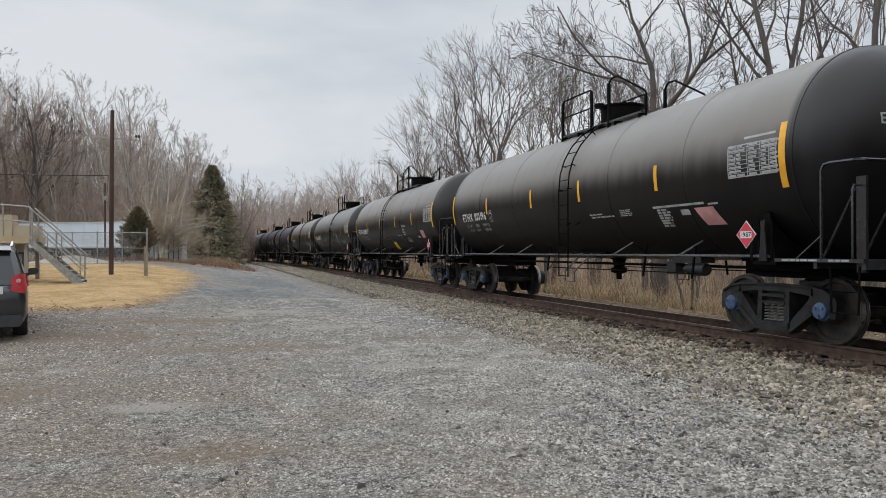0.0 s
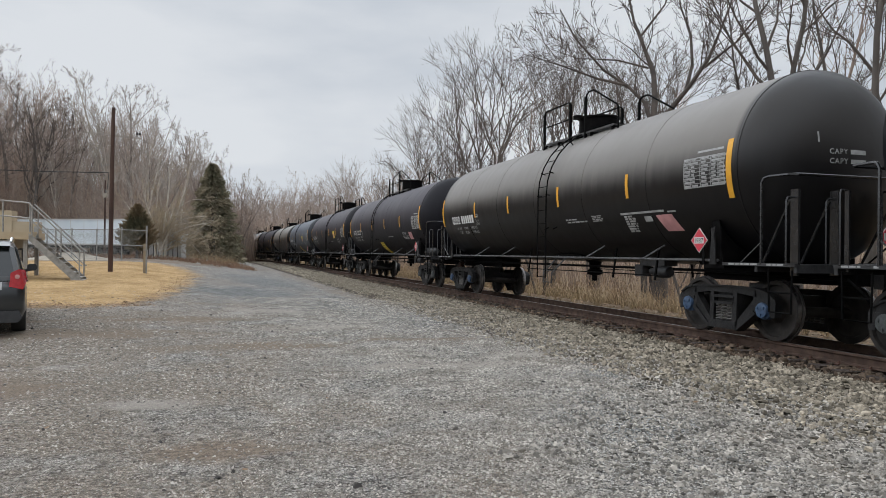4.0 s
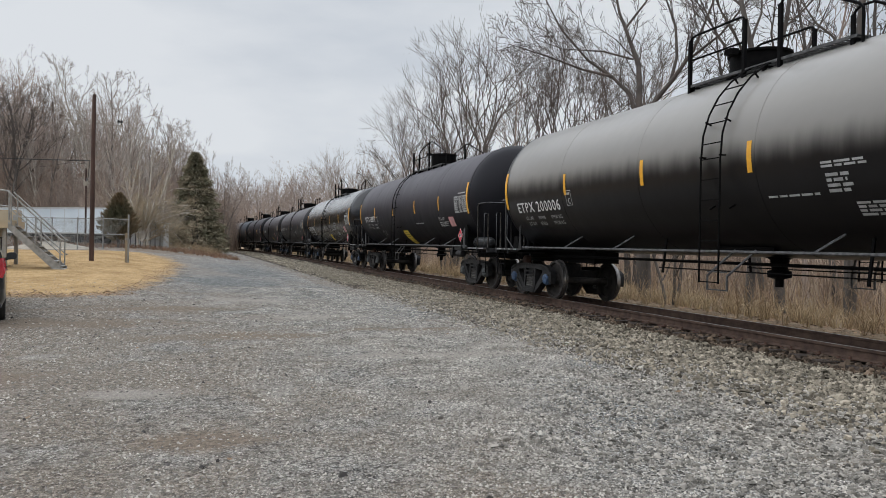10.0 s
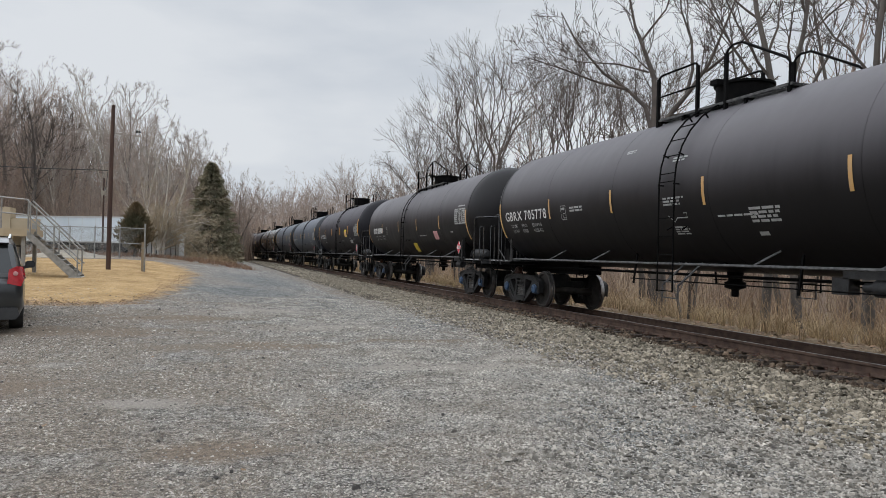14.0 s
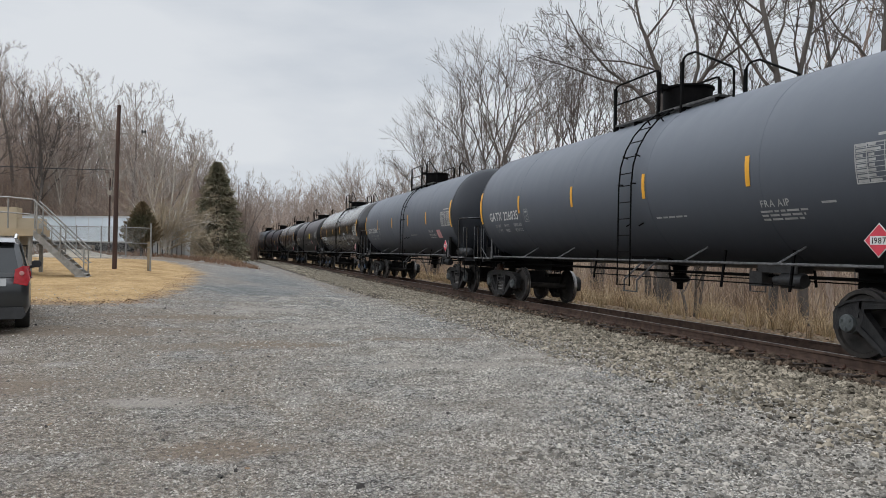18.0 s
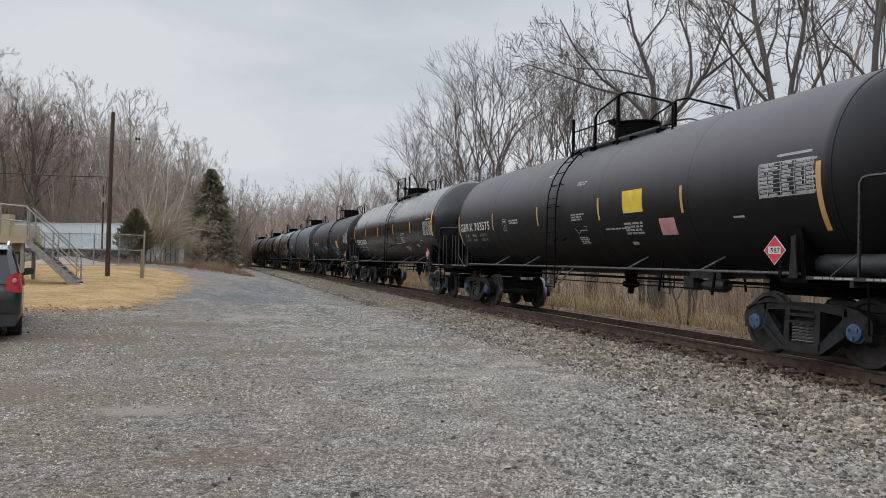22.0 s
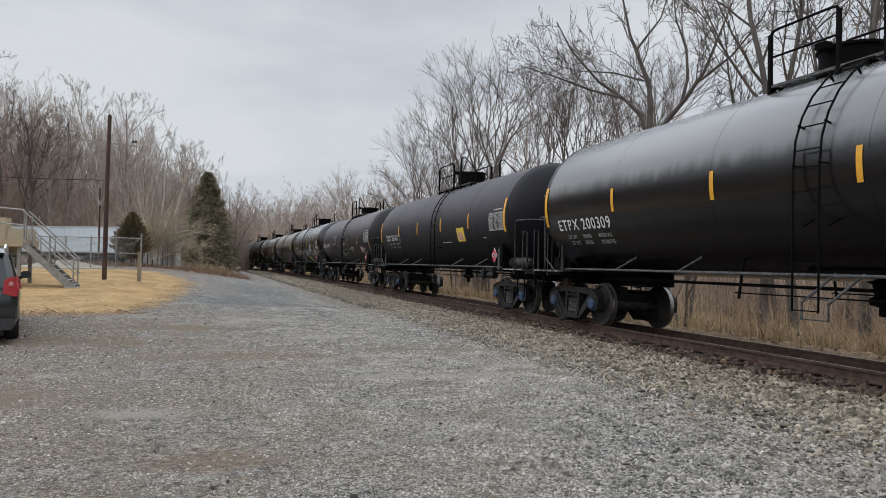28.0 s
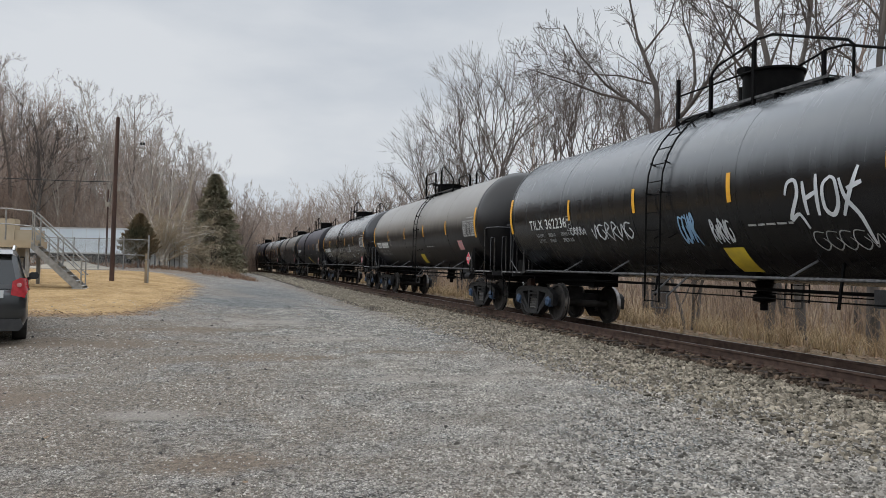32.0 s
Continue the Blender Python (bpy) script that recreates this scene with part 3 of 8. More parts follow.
def spread(lo, hi, step, out, grow=1.18):
    a = list(np.arange(lo, hi + 1e-6, step))
    d = step
    while a[-1] < out:
        d *= grow
        a.append(a[-1] + d)
    d = step
    while a[0] > -out:
        d *= grow
        a.insert(0, a[0] - d)
    return np.array(a)


def lawn_side(y):
    """The lawn's edge towards the road."""
    return np.interp(y, (19, 24, 34, 41), (-2.0, -1.1, -0.6, -1.6))


def lawn_mask(x, y):
    """About 1 inside the dry lawn round the steps and the pole, 0 outside, a half at its rounded edge."""
    x, y = np.asarray(x, float), np.asarray(y, float)
    near = [np.clip(d, -6, 6) for d in (lawn_side(y) - x, y - 19.3, (41.5 - y) * 0.7, x + 22.5)]
    d = -np.log(sum(np.exp(-1.2 * q) for q in near)) / 1.2
    return np.clip(0.5 + d * 0.22, 0, 1)


PALE = [(-0.5, 8.1, 1.0, 0.42), (2.9, 9.9, 2.1, 0.45), (4.7, 10.7, 1.1, 0.5), (2.2, 15.2, 1.8, 0.5), (-3.4, 12.4, 1.2, 0.4), (1.2, 19.0, 1.6, 0.8)]
MUD = [(-2.3, 9.3, 0.9, 0.9), (-2.6, 14.6, 2.6, 0.7), (1.0, 12.5, 2.2, 0.6), (-5.5, 16.6, 3.4, 0.9), (3.6, 13.0, 1.5, 0.4), (-1.0, 17.0, 2.0, 0.7), (0.2, 6.1, 0.7, 0.4), (-4.6, 11.6, 2.0, 1.6), (-6.5, 14.0, 2.5, 1.2), (-3.5, 50.0, 6.0, 6.5), (0.5, 62.0, 4.5, 9.0)]
BLUE = [(1.2, 25.0, 2.6, 5.0), (3.3, 22.0, 1.8, 4.0), (2.4, 35.0, 2.2, 8.0), (4.6, 17.0, 1.2, 3.0), (4.0, 6.2, 0.9, 1.6), (5.2, 8.4, 0.8, 1.4)]


def blots(x, y, spots):
    """How far a place lies inside any of some oval patches: 1 in their middle, 0 outside."""
    x, y = np.asarray(x, float), np.asarray(y, float)
    wob = 0.35 * np.sin(x * 2.3 + np.sin(y * 1.7) * 2) * np.sin(y * 2.9 + np.sin(x * 1.3) * 2)
    out = np.zeros(np.broadcast(x, y).shape)
    for cx, cy, rx, ry in spots:
        out = np.maximum(out, 1.25 - np.hypot((x - cx) / rx, (y - cy) / ry) + wob)
    return np.clip(out, 0, 1)


gx, gy = spread(-18, 16, 0.25, 2500), spread(-4, 62, 0.25, 2500)
GX, GY = np.meshgrid(gx, gy)
gv = np.stack([GX.ravel(), GY.ravel(), land(GX, GY).ravel()], 1)
nx, ny = len(gx), len(gy)
ii = (np.arange(ny - 1)[:, None] * nx + np.arange(nx - 1)[None]).ravel()
ground_mesh = quick_mesh("ground", gv, np.stack([ii, ii + 1, ii + nx + 1, ii + nx], 1), ground_material(), True)
off = track_off(GX, GY)
z_lawn = lawn_mask(GX, GY)
z_dirt = np.clip(0.62 - (GX - 1.5) * 0.07 - np.abs(GY - 10) * 0.012, 0, 1)
z_dirt = np.where(off > -5.2, 0.6, z_dirt)
z_litter = np.clip(np.maximum((off - 1.2) * 0.5, np.maximum((GY - 62) / 14, (-GX - 26) / 6) - smooth01((off + 14) / 4) * (off < 0) * (GY < 108) * 3), 0, 1)
z_bed = smooth01((off + 4.9) / 1.2) * smooth01((3.4 - off) / 1.2)
zc = np.stack([z_lawn, z_dirt, z_litter, z_bed], -1).astype(np.float32)
attr = ground_mesh.attributes.new("zones", "FLOAT_COLOR", "POINT")
attr.data.foreach_set("color", zc.ravel())
tones = ground_mesh.attributes.new("tones", "FLOAT_COLOR", "POINT")
tones.data.foreach_set("color", np.stack([blots(GX, GY, PALE), blots(GX, GY, MUD), blots(GX, GY, BLUE), np.ones(GX.shape)], -1).astype(np.float32).ravel())
tagged(new("ground", ground_mesh), "grey gravel yard with dirt patches and straw-coloured lawn", "ground", kind="structure")


# ---- stones of the ballast and the yard ----
def stones(name, n, region, size, material, lift, seed, flat=0.65, thin=None, crowd=1.7):
    """Many angular stones laid on the ground in a strip x0..x1, y0..y1; their undersides are left open."""
    rng = np.random.default_rng(seed)
    x0, x1, y0, y1 = region
    y = y0 + (y1 - y0) * rng.random(n) ** crowd
    x = rng.uniform(x0, x1, n)
    if thin is not None:
        keep = rng.random(n) < thin(x, y)
        x, y = x[keep], y[keep]
        n = len(x)
    rim = np.array([(-1, -1, -1), (1, -1, -1), (1, 1, -1), (-1, 1, -1), (-0.62, -0.55, 1), (0.55, -0.62, 1), (0.62, 0.5, 1), (-0.5, 0.62, 1)], float)
    s = size * np.exp(np.clip(rng.normal(0, 0.28, n), -0.6, 0.5))
    v = rim[None] * (1 + rng.uniform(-0.5, 0.3, (n, 8, 3))) * 0.5
    v = v * (s[:, None] * np.stack([rng.uniform(0.8, 1.6, n), rng.uniform(0.65, 1.1, n), flat * rng.uniform(0.7, 1.25, n)], 1))[:, None]
    a, c = rng.uniform(0, 6.28, n), rng.normal(0, 0.45, n)
    v = np.stack([v[..., 0], v[..., 1] * np.cos(c)[:, None] - v[..., 2] * np.sin(c)[:, None], v[..., 1] * np.sin(c)[:, None] + v[..., 2] * np.cos(c)[:, None]], -1)
    v = np.stack([v[..., 0] * np.cos(a)[:, None] - v[..., 1] * np.sin(a)[:, None], v[..., 0] * np.sin(a)[:, None] + v[..., 1] * np.cos(a)[:, None], v[..., 2]], -1)
    v += np.stack([x, y, land(x, y) + s * lift * rng.uniform(0.3, 1.5, n)], 1)[:, None]
    f = np.array([(4, 5, 6, 7), (0, 1, 5, 4), (1, 2, 6, 5), (2, 3, 7, 6), (3, 0, 4, 7)])
    f = (f[None] + (np.arange(n) * 8)[:, None, None]).reshape(-1, 4)
    return new(name, quick_mesh(name, v.reshape(-1, 3), f, material))


def chips(name, n, region, size, material, seed, thin):
    """Many small stone chips pressed into the yard: four slanted facets each."""
    rng = np.random.default_rng(seed)
    x0, x1, y0, y1 = region
    x, y = rng.uniform(x0, x1, n), rng.uniform(y0, y1, n)
    keep = rng.random(n) < thin(x, y)
    x, y = x[keep], y[keep]
    n = len(x)
    s = size * np.exp(np.clip(rng.normal(0, 0.30, n), -0.6, 0.55))
    a = rng.uniform(0, 6.28, n)[:, None] + np.array([0, 1.57, 3.14, 4.71])[None] + rng.uniform(-0.5, 0.5, (n, 4))
    r = s[:, None] * rng.uniform(0.38, 0.72, (n, 4))
    base = np.stack([np.cos(a) * r, np.sin(a) * r, np.full((n, 4), -0.004) + rng.uniform(0, 0.3, (n, 4)) * s[:, None]], -1)
    top = np.stack([rng.uniform(-0.25, 0.25, n) * s, rng.uniform(-0.25, 0.25, n) * s, s * rng.uniform(0.28, 0.58, n)], -1)[:, None]
    v = np.concatenate([base, top], 1) + np.stack([x, y, land(x, y)], 1)[:, None]
    f = np.array([(0, 1, 4), (1, 2, 4), (2, 3, 4), (3, 0, 4)])
    f = (f[None] + (np.arange(n) * 5)[:, None, None]).reshape(-1, 3)
    return new(name, quick_mesh(name, v.reshape(-1, 3), f, material))


def chip_cover(x, y):
    """Share of the ground that the chips cover: thick towards the line, thin on dirt and mud."""
    lump = 0.5 + 0.5 * np.sin(x * 1.1 + 2.0 * np.sin(y * 0.6 + 1)) * np.sin(y * 0.9 + 1.7 * np.sin(x * 0.7))
    c = 0.24 + 0.68 * smooth01((x + 0.5) / 3.5) + 0.25 * (lump - 0.5)
    return np.clip(c, 0.06, 1) * (1 - 0.72 * blots(x, y, PALE)) * (1 - 0.75 * blots(x, y, MUD)) * (1 - 0.9 * (lawn_mask(x, y) > 0.45))


tagged(stones("ballast", 64000, (4.9, 8.40, 1.5, 46), 0.038, BALLAST, 0.34, 3, 0.72, lambda x, y: smooth01((x - 4.9) / 2.2) * 0.80 + 0.03),
       "loose tan and grey crushed-stone ballast beside the rails", "ballast", kind="stuff")
tagged(stones("ballast", 9000, (5.6, 8.40, 46, 118), 0.085, BALLAST, 0.3, 14, 0.6, crowd=1.2), "loose tan and grey crushed-stone ballast farther up the line", "ballast", kind="stuff")
tagged(stones("ballast", 9000, (8.95, 10.15, 3, 60), 0.055, BALLAST, 0.05, 4), "loose brown crushed-stone ballast between the rails", "ballast", kind="stuff")
for count, strip, size, seed in ((90000, (-2.6, 7.4, 2.6, 7.5), 0.0185, 5), (80000, (-4.8, 7.4, 7.5, 13.0), 0.0225, 6), (60000, (-6.5, 7.6, 13.0, 24.0), 0.030, 7)):
    tagged(chips("loose_gravel", count, strip, size, CHIPS, seed, chip_cover), "grey stone chips strewn over the gravel yard", "gravel", kind="stuff")
tagged(stones("ballast", 6000, (8.02, 8.74, 1.5, 50), 0.05, STAINED, 0.75, 16, 0.7), "rust-stained crushed stone along the sleeper ends", "ballast", kind="stuff")
tagged(stones("loose_gravel", 30000, (1.6, 6.6, 2.4, 8.2), 0.030, FLATSTONE, 0.22, 15, 0.5, lambda x, y: smooth01((x - 1.4 - 0.5 * np.abs(y - 5.0) + 0.5 * np.sin(x * 3 + y * 2.3)) / 2.6) * 0.42),
       "flat grey stones strewn thickly beside the ballast", "gravel", kind="stuff")
tagged(stones("loose_stone", 420, (-5.0, 7.0, 3.0, 22), 0.030, DARKSTONE, 0.2, 12, 0.6), "scattered dark loose stones on the gravel yard", "stones", kind="stuff")

# ---- the track ----
track = tagged(new("railway_track"), "single railway track with rusty rails on timber sleepers", "railway track", kind="structure")
RAIL = [(-0.075, 0), (0.075, 0), (0.075, 0.012), (0.012, 0.035), (0.012, 0.125), (0.036, 0.135), (0.036, 0.165), (0.028, 0.172), (-0.028, 0.172), (-0.036, 0.165), (-0.036, 0.135), (-0.012, 0.125), (-0.012, 0.035), (-0.075, 0.012)]


def along(profile, off_x, s_list, z0):
    s = Shape()
    k = len(profile)
    for q in s_list:
        x, y, a = line_at(q)
        c, d = math.cos(a), math.sin(a)
        s.v += [(x + (off_x + px) * c, y + (off_x + px) * d, z0 + pz) for px, pz in profile]
    for i in range(len(s_list) - 1):
        s.f += [(i * k + j, i * k + (j + 1) % k, (i + 1) * k + (j + 1) % k, (i + 1) * k + j) for j in range(k)]
    return s


s_rail = [-60, -20, 0, 10, 20, 40, 60] + list(range(78, 620, 12))
for side in (-0.753, 0.753):
    foot = RAIL_Z - 0.172 - (CANT if side > 0 else 0)
    part("rail", along(RAIL, side, s_rail, foot), RAILSIDE, track, "rust-brown steel rail")
    part("rail_head", along([(-0.022, 0.171), (0.022, 0.171), (0.022, 0.1745), (-0.022, 0.1745)], side, s_rail, foot), TREAD, track, "polished running surface of the rail")


# ---- tank cars: local y runs up the line, z from the rail head, the yard's side at -x ----
R, ZC, HALF, HEAD, TRUCK = 1.63, 2.66, 7.65, 0.76, 6.85
TRUCK_AT, SADDLE_AT = {1: 7.33, -1: -6.65}, {1: 7.45, -1: -6.9}


def set_size(kind):
    """The slightly slimmer tanks of some builders sit lower."""
    global R, ZC
    R, ZC = (1.58, 2.57) if kind in ("gbr", "til") else (1.63, 2.66)


def on_tank(p, z, lift=0.006, side=-1):
    """A point of the tank's side, p metres from its far seam."""
    r = R + lift
    return (side * math.sqrt(max(0.01, r * r - (z - ZC) ** 2)), HALF - p, z)


def tank_shape():
    prof = [(0.001, -HALF - HEAD)]
    for k in range(1, 9):
        a = math.pi / 2 * k / 8
        prof.append((R * math.sin(a), -HALF - HEAD * math.cos(a)))
    prof += [(R, y) for y in (-5, -2.5, 0, 2.5, 5)]
    prof += [(r, -y) for r, y in reversed(prof[:9])]
    return Shape().lathe(prof, "y", 56, (0, 0, ZC))


def seam(y, w=0.03, t=0.006):
    return Shape().lathe([(R - 0.02, -w), (R + t, -w * 0.6), (R + t, w * 0.6), (R - 0.02, w)], "y", 56, (0, y, ZC))


def patch(p0, p1, z0, z1, slant=0.0, lift=0.006, side=-1, rows=None):
    """A thin sticker on the tank's side; slant shifts its foot along the car."""
    s = Shape()
    n = rows or max(1, int(math.ceil((z1 - z0) / 0.09)))
    m = 2
    for i in range(n + 1):
        z = z0 + (z1 - z0) * i / n
        sh = slant * (1 - i / n)
        for j in range(m):
            s.v.append(on_tank(p0 + (p1 - p0) * j / (m - 1) + sh, z, lift, side))
    for i in range(n):
        s.f.append((i * m, i * m + 1, (i + 1) * m + 1, (i + 1) * m))
    return s


def join(shapes):
    out = Shape()
    for s in shapes:
        out.add(s.v, s.f)
    return out


def letters(text, height):
    """Triangles of a text in its own plane, from the origin to the right and up, and its width."""
    v, f, x = [], [], 0.0
    for ch in text:
        if ch == " ":
            x += 0.42
            continue
        gv, gf, w = GLYPH[ch]
        k = len(v)
        v += [((x + p[0]) * height, p[1] * height, 0) for p in gv]
        f += [tuple(i + k for i in face) for face in gf]
        x += w + 0.13
    return v, f, (x - 0.13) * height


def stencil(text, p, z, height, width=None, lift=0.008):
    """Lettering on the tank's side; p is its first letter's left edge, z its foot."""
    v, f, w = letters(text, height)
    k = (width / w) if width else 1.0
    return Shape().add([on_tank(p + a * k, z + b, lift) for a, b, _ in v], f)


def bars(p, z, width, height, rows, seed=0, fill=0.62):
    """Rows of plain bars where small writing cannot be read."""
    rnd = random.Random(seed)
    out = []
    step = height / rows
    for r in range(rows):
        z1 = z + height - r * step
        q, end = p, p + width * rnd.uniform(0.75, 1.0)
        while q < end - 0.03:
            w = min(rnd.uniform(0.08, 0.26), end - q)
            out.append(patch(q, q + w, z1 - step * fill, z1, rows=1))
            q += w + 0.035
    return join(out)


def outline_box(p0, p1, z0, z1, t=0.014):
    return join([patch(p0, p1, z1 - t, z1, rows=1), patch(p0, p1, z0, z0 + t, rows=1), patch(p0, p0 + t, z0, z1), patch(p1 - t, p1, z0, z1)])


def on_head(x, z, lift=0.008):
    r2 = min(0.98, (x * x + (z - ZC) ** 2) / (R * R))
    k = 1 + lift / R
    return (x * k, -HALF - HEAD * math.sqrt(1 - r2) - lift, z)


def wheelset_shape():
    s = Shape()
    for sd in (-1, 1):
        prof = [(0.001, 0.69), (0.13, 0.67), (0.19, 0.715), (0.375, 0.735), (0.39, 0.70), (0.482, 0.705), (0.482, 0.725), (0.457, 0.74), (0.457, 0.83), (0.40, 0.835), (0.385, 0.79), (0.19, 0.785), (0.13, 0.855), (0.001, 0.855)]
        s.lathe([(r, sd * h) for r, h in prof], "x", 20)
    s.lathe([(0.085, -1.02), (0.085, -0.85), (0.085, 0.85), (0.085, 1.02)], "x", 12)
    for a in range(3):
        s.box(-0.842, -0.836, 0.30 * math.cos(a * 2.1) - 0.03, 0.30 * math.cos(a * 2.1) + 0.03, 0.30 * math.sin(a * 2.1) - 0.012, 0.30 * math.sin(a * 2.1) + 0.012)
    return s


def tread_shape():
    s = Shape()
    for sd in (-1, 1):
        s.lathe([(0.4575, sd * 0.752), (0.4585, sd * 0.758), (0.4585, sd * 0.822), (0.4575, sd * 0.828)], "x", 20, cap=False)
        s.lathe([(0.4832, sd * 0.707), (0.4832, sd * 0.722)], "x", 20, cap=False)
    return s


def side_frame_shape(sd):
    """A cast truck side: arched top chord with a raised rim, pedestals over the bearings, columns and arms round two three-cornered windows."""
    s = Shape()
    a, b = sd * 0.93, sd * 1.07
    x0, x1 = min(a, b), max(a, b)
    s.prism([(-0.75, 0.645), (-0.73, 0.770), (-0.35, 0.785), (0.35, 0.785), (0.73, 0.770), (0.75, 0.645), (0.36, 0.685), (-0.36, 0.685)], "x", x0, x1)
    s.prism([(-1.10, 0.655), (-0.95, 0.742), (-0.70, 0.790), (0, 0.806), (0.70, 0.790), (0.95, 0.742), (1.10, 0.655), (1.075, 0.635), (0.93, 0.715), (0.69, 0.762), (0, 0.778), (-0.69, 0.762), (-0.93, 0.715), (-1.075, 0.635)], "x", x0 - 0.025, x1 + 0.025)
    for e in (-1, 1):
        s.prism([(e * 1.13, 0.36), (e * 1.145, 0.58), (e * 1.10, 0.66), (e * 0.95, 0.74), (e * 0.70, 0.77), (e * 0.70, 0.64), (e * 0.76, 0.575), (e * 1.0, 0.575), (e * 1.035, 0.36)], "x", x0, x1)
        s.prism([(e * 0.80, 0.62), (e * 0.67, 0.67), (e * 0.67, 0.53), (e * 0.715, 0.37), (e * 0.77, 0.36)], "x", x0 + 0.005, x1 - 0.005)
        s.prism([(e * 0.78, 0.60), (e * 0.69, 0.63), (e * 0.325, 0.26), (e * 0.24, 0.13), (e * 0.325, 0.115), (e * 0.75, 0.43)], "x", x0 + 0.010, x1 - 0.010)
        s.prism([(e * 0.755, 0.40), (e * 0.70, 0.35), (e * 0.335, 0.090), (e * 0.30, 0.13), (e * 0.69, 0.43)], "x", x0 - 0.022, x1 + 0.022)
        s.prism([(e * 0.315, 0.70), (e * 0.225, 0.70), (e * 0.225, 0.18), (e * 0.325, 0.18)], "x", x0 - 0.008, x1 + 0.008)
        s.box(x0 - 0.012, x1 + 0.012, e * 0.885 - 0.15, e * 0.885 + 0.15, 0.535, 0.585)
    s.prism([(-0.335, 0.105), (0.335, 0.105), (0.32, 0.235), (-0.32, 0.235)], "x", x0 - 0.035, x1 + 0.035)
    s.box(x0 - 0.025, x1 + 0.025, -0.24, 0.24, 0.50, 0.535).box(x0 - 0.025, x1 + 0.025, -0.24, 0.24, 0.60, 0.64)
    return s


def spring_shape(sd):
    """One coil spring of the nest, at its own place."""
    pts = [(sd * 1.02 + 0.058 * math.cos(k * 1.047), 0.062 * math.sin(k * 1.047), 0.235 + 0.275 * k / 36) for k in range(37)]
    return Shape().tube(pts, 0.0145, 4)


def grown(s, k=1.07):
    """A truck's part stretched lengthwise and upward, not across, to fit the camera's view."""
    s.v = [(x, y * k, z * k) for x, y, z in s.v]
    return s


def bearing_shape(sd):
    """A bearing end with a raised three-bolt cap."""
    s = Shape().lathe([(0.14, sd * 0.96), (0.14, sd * 1.05), (0.125, sd * 1.06), (0.115, sd * 1.11), (0.06, sd * 1.125), (0.001, sd * 1.125)], "x", 16)
    for k in range(3):
        s.lathe([(0.022, sd * 1.10), (0.022, sd * 1.14), (0.001, sd * 1.142)], "x", 6, (0, 0.07 * math.cos(k * 2.094 + 0.5), 0.07 * math.sin(k * 2.094 + 0.5)))
    return s


MESH = {}


def wheelset_mesh():
    """Dark wheels and axle with bright treads, as one mesh of two materials."""
    if "wheelset" not in MESH:
        a, b = grown(wheelset_shape()), grown(tread_shape())
        n = len(a.f)
        me = a.add(b.v, b.f).mesh("wheelset", WHEEL)
        me.materials.append(TREAD)
        for face in me.polygons[n:]:
            face.material_index = 1
        MESH["wheelset"] = me
    return MESH["wheelset"]


def shared(key, make, material, smooth=35):
    k = (key, R)
    if k not in MESH:
        MESH[k] = make().mesh(key.split("/")[0], material, smooth)
    return MESH[k]


def ladder_shape(p, w, side=-1):
    """A ladder that stands off the tank and follows it up to the walkway."""
    s = Shape()
    zs = [0.62, 1.15, 1.7, 2.2, 2.6]
    pts = [(side * (R + 0.1), z) for z in zs] + [(side * (R + 0.1) * math.cos(a), ZC + (R + 0.1) * math.sin(a)) for a in [k * math.pi / 2 / 7.5 for k in range(1, 7)]]
    for e in (-w / 2, w / 2):
        s.tube([(x, HALF - p - e, z) for x, z in pts], 0.017, 5)
    arc = [(side * (R + 0.1), 0.64 + 0.33 * k) for k in range(7)] + [(side * (R + 0.1) * math.cos(a), ZC + (R + 0.1) * math.sin(a)) for a in (0.12, 0.32, 0.52, 0.72, 0.92, 1.1)]
    for x, z in arc:
        s.tube([(x, HALF - p - w / 2, z), (x, HALF - p + w / 2, z)], 0.012, 4)
    for a in (0.0, 0.34, 0.9, -0.5):
        for e in (-w / 2, w / 2):
            c, d = math.cos(a), math.sin(a)
            s.tube([(side * (R - 0.01) * c, HALF - p - e, ZC + (R - 0.01) * d), (side * (R + 0.12) * c, HALF - p - e, ZC + (R + 0.12) * d)], 0.016, 4)
    return s


def foot_ladder_shape(lad_p, sd):
    """The hanging step below the ladder with its two slanted stays."""
    s = Shape()
    y = HALF - lad_p
    for e in (-0.23, 0.23):
        s.tube([(sd * 1.30, y + e - 0.34, 1.16), (sd * 1.56, y + e, 0.74), (sd * 1.56, y + e, 0.50)], 0.02, 5)
    for z in (0.51, 0.80):
        s.tube([(sd * 1.56, y - 0.23, z), (sd * 1.56, y + 0.23, z)], 0.014, 4)
    return s


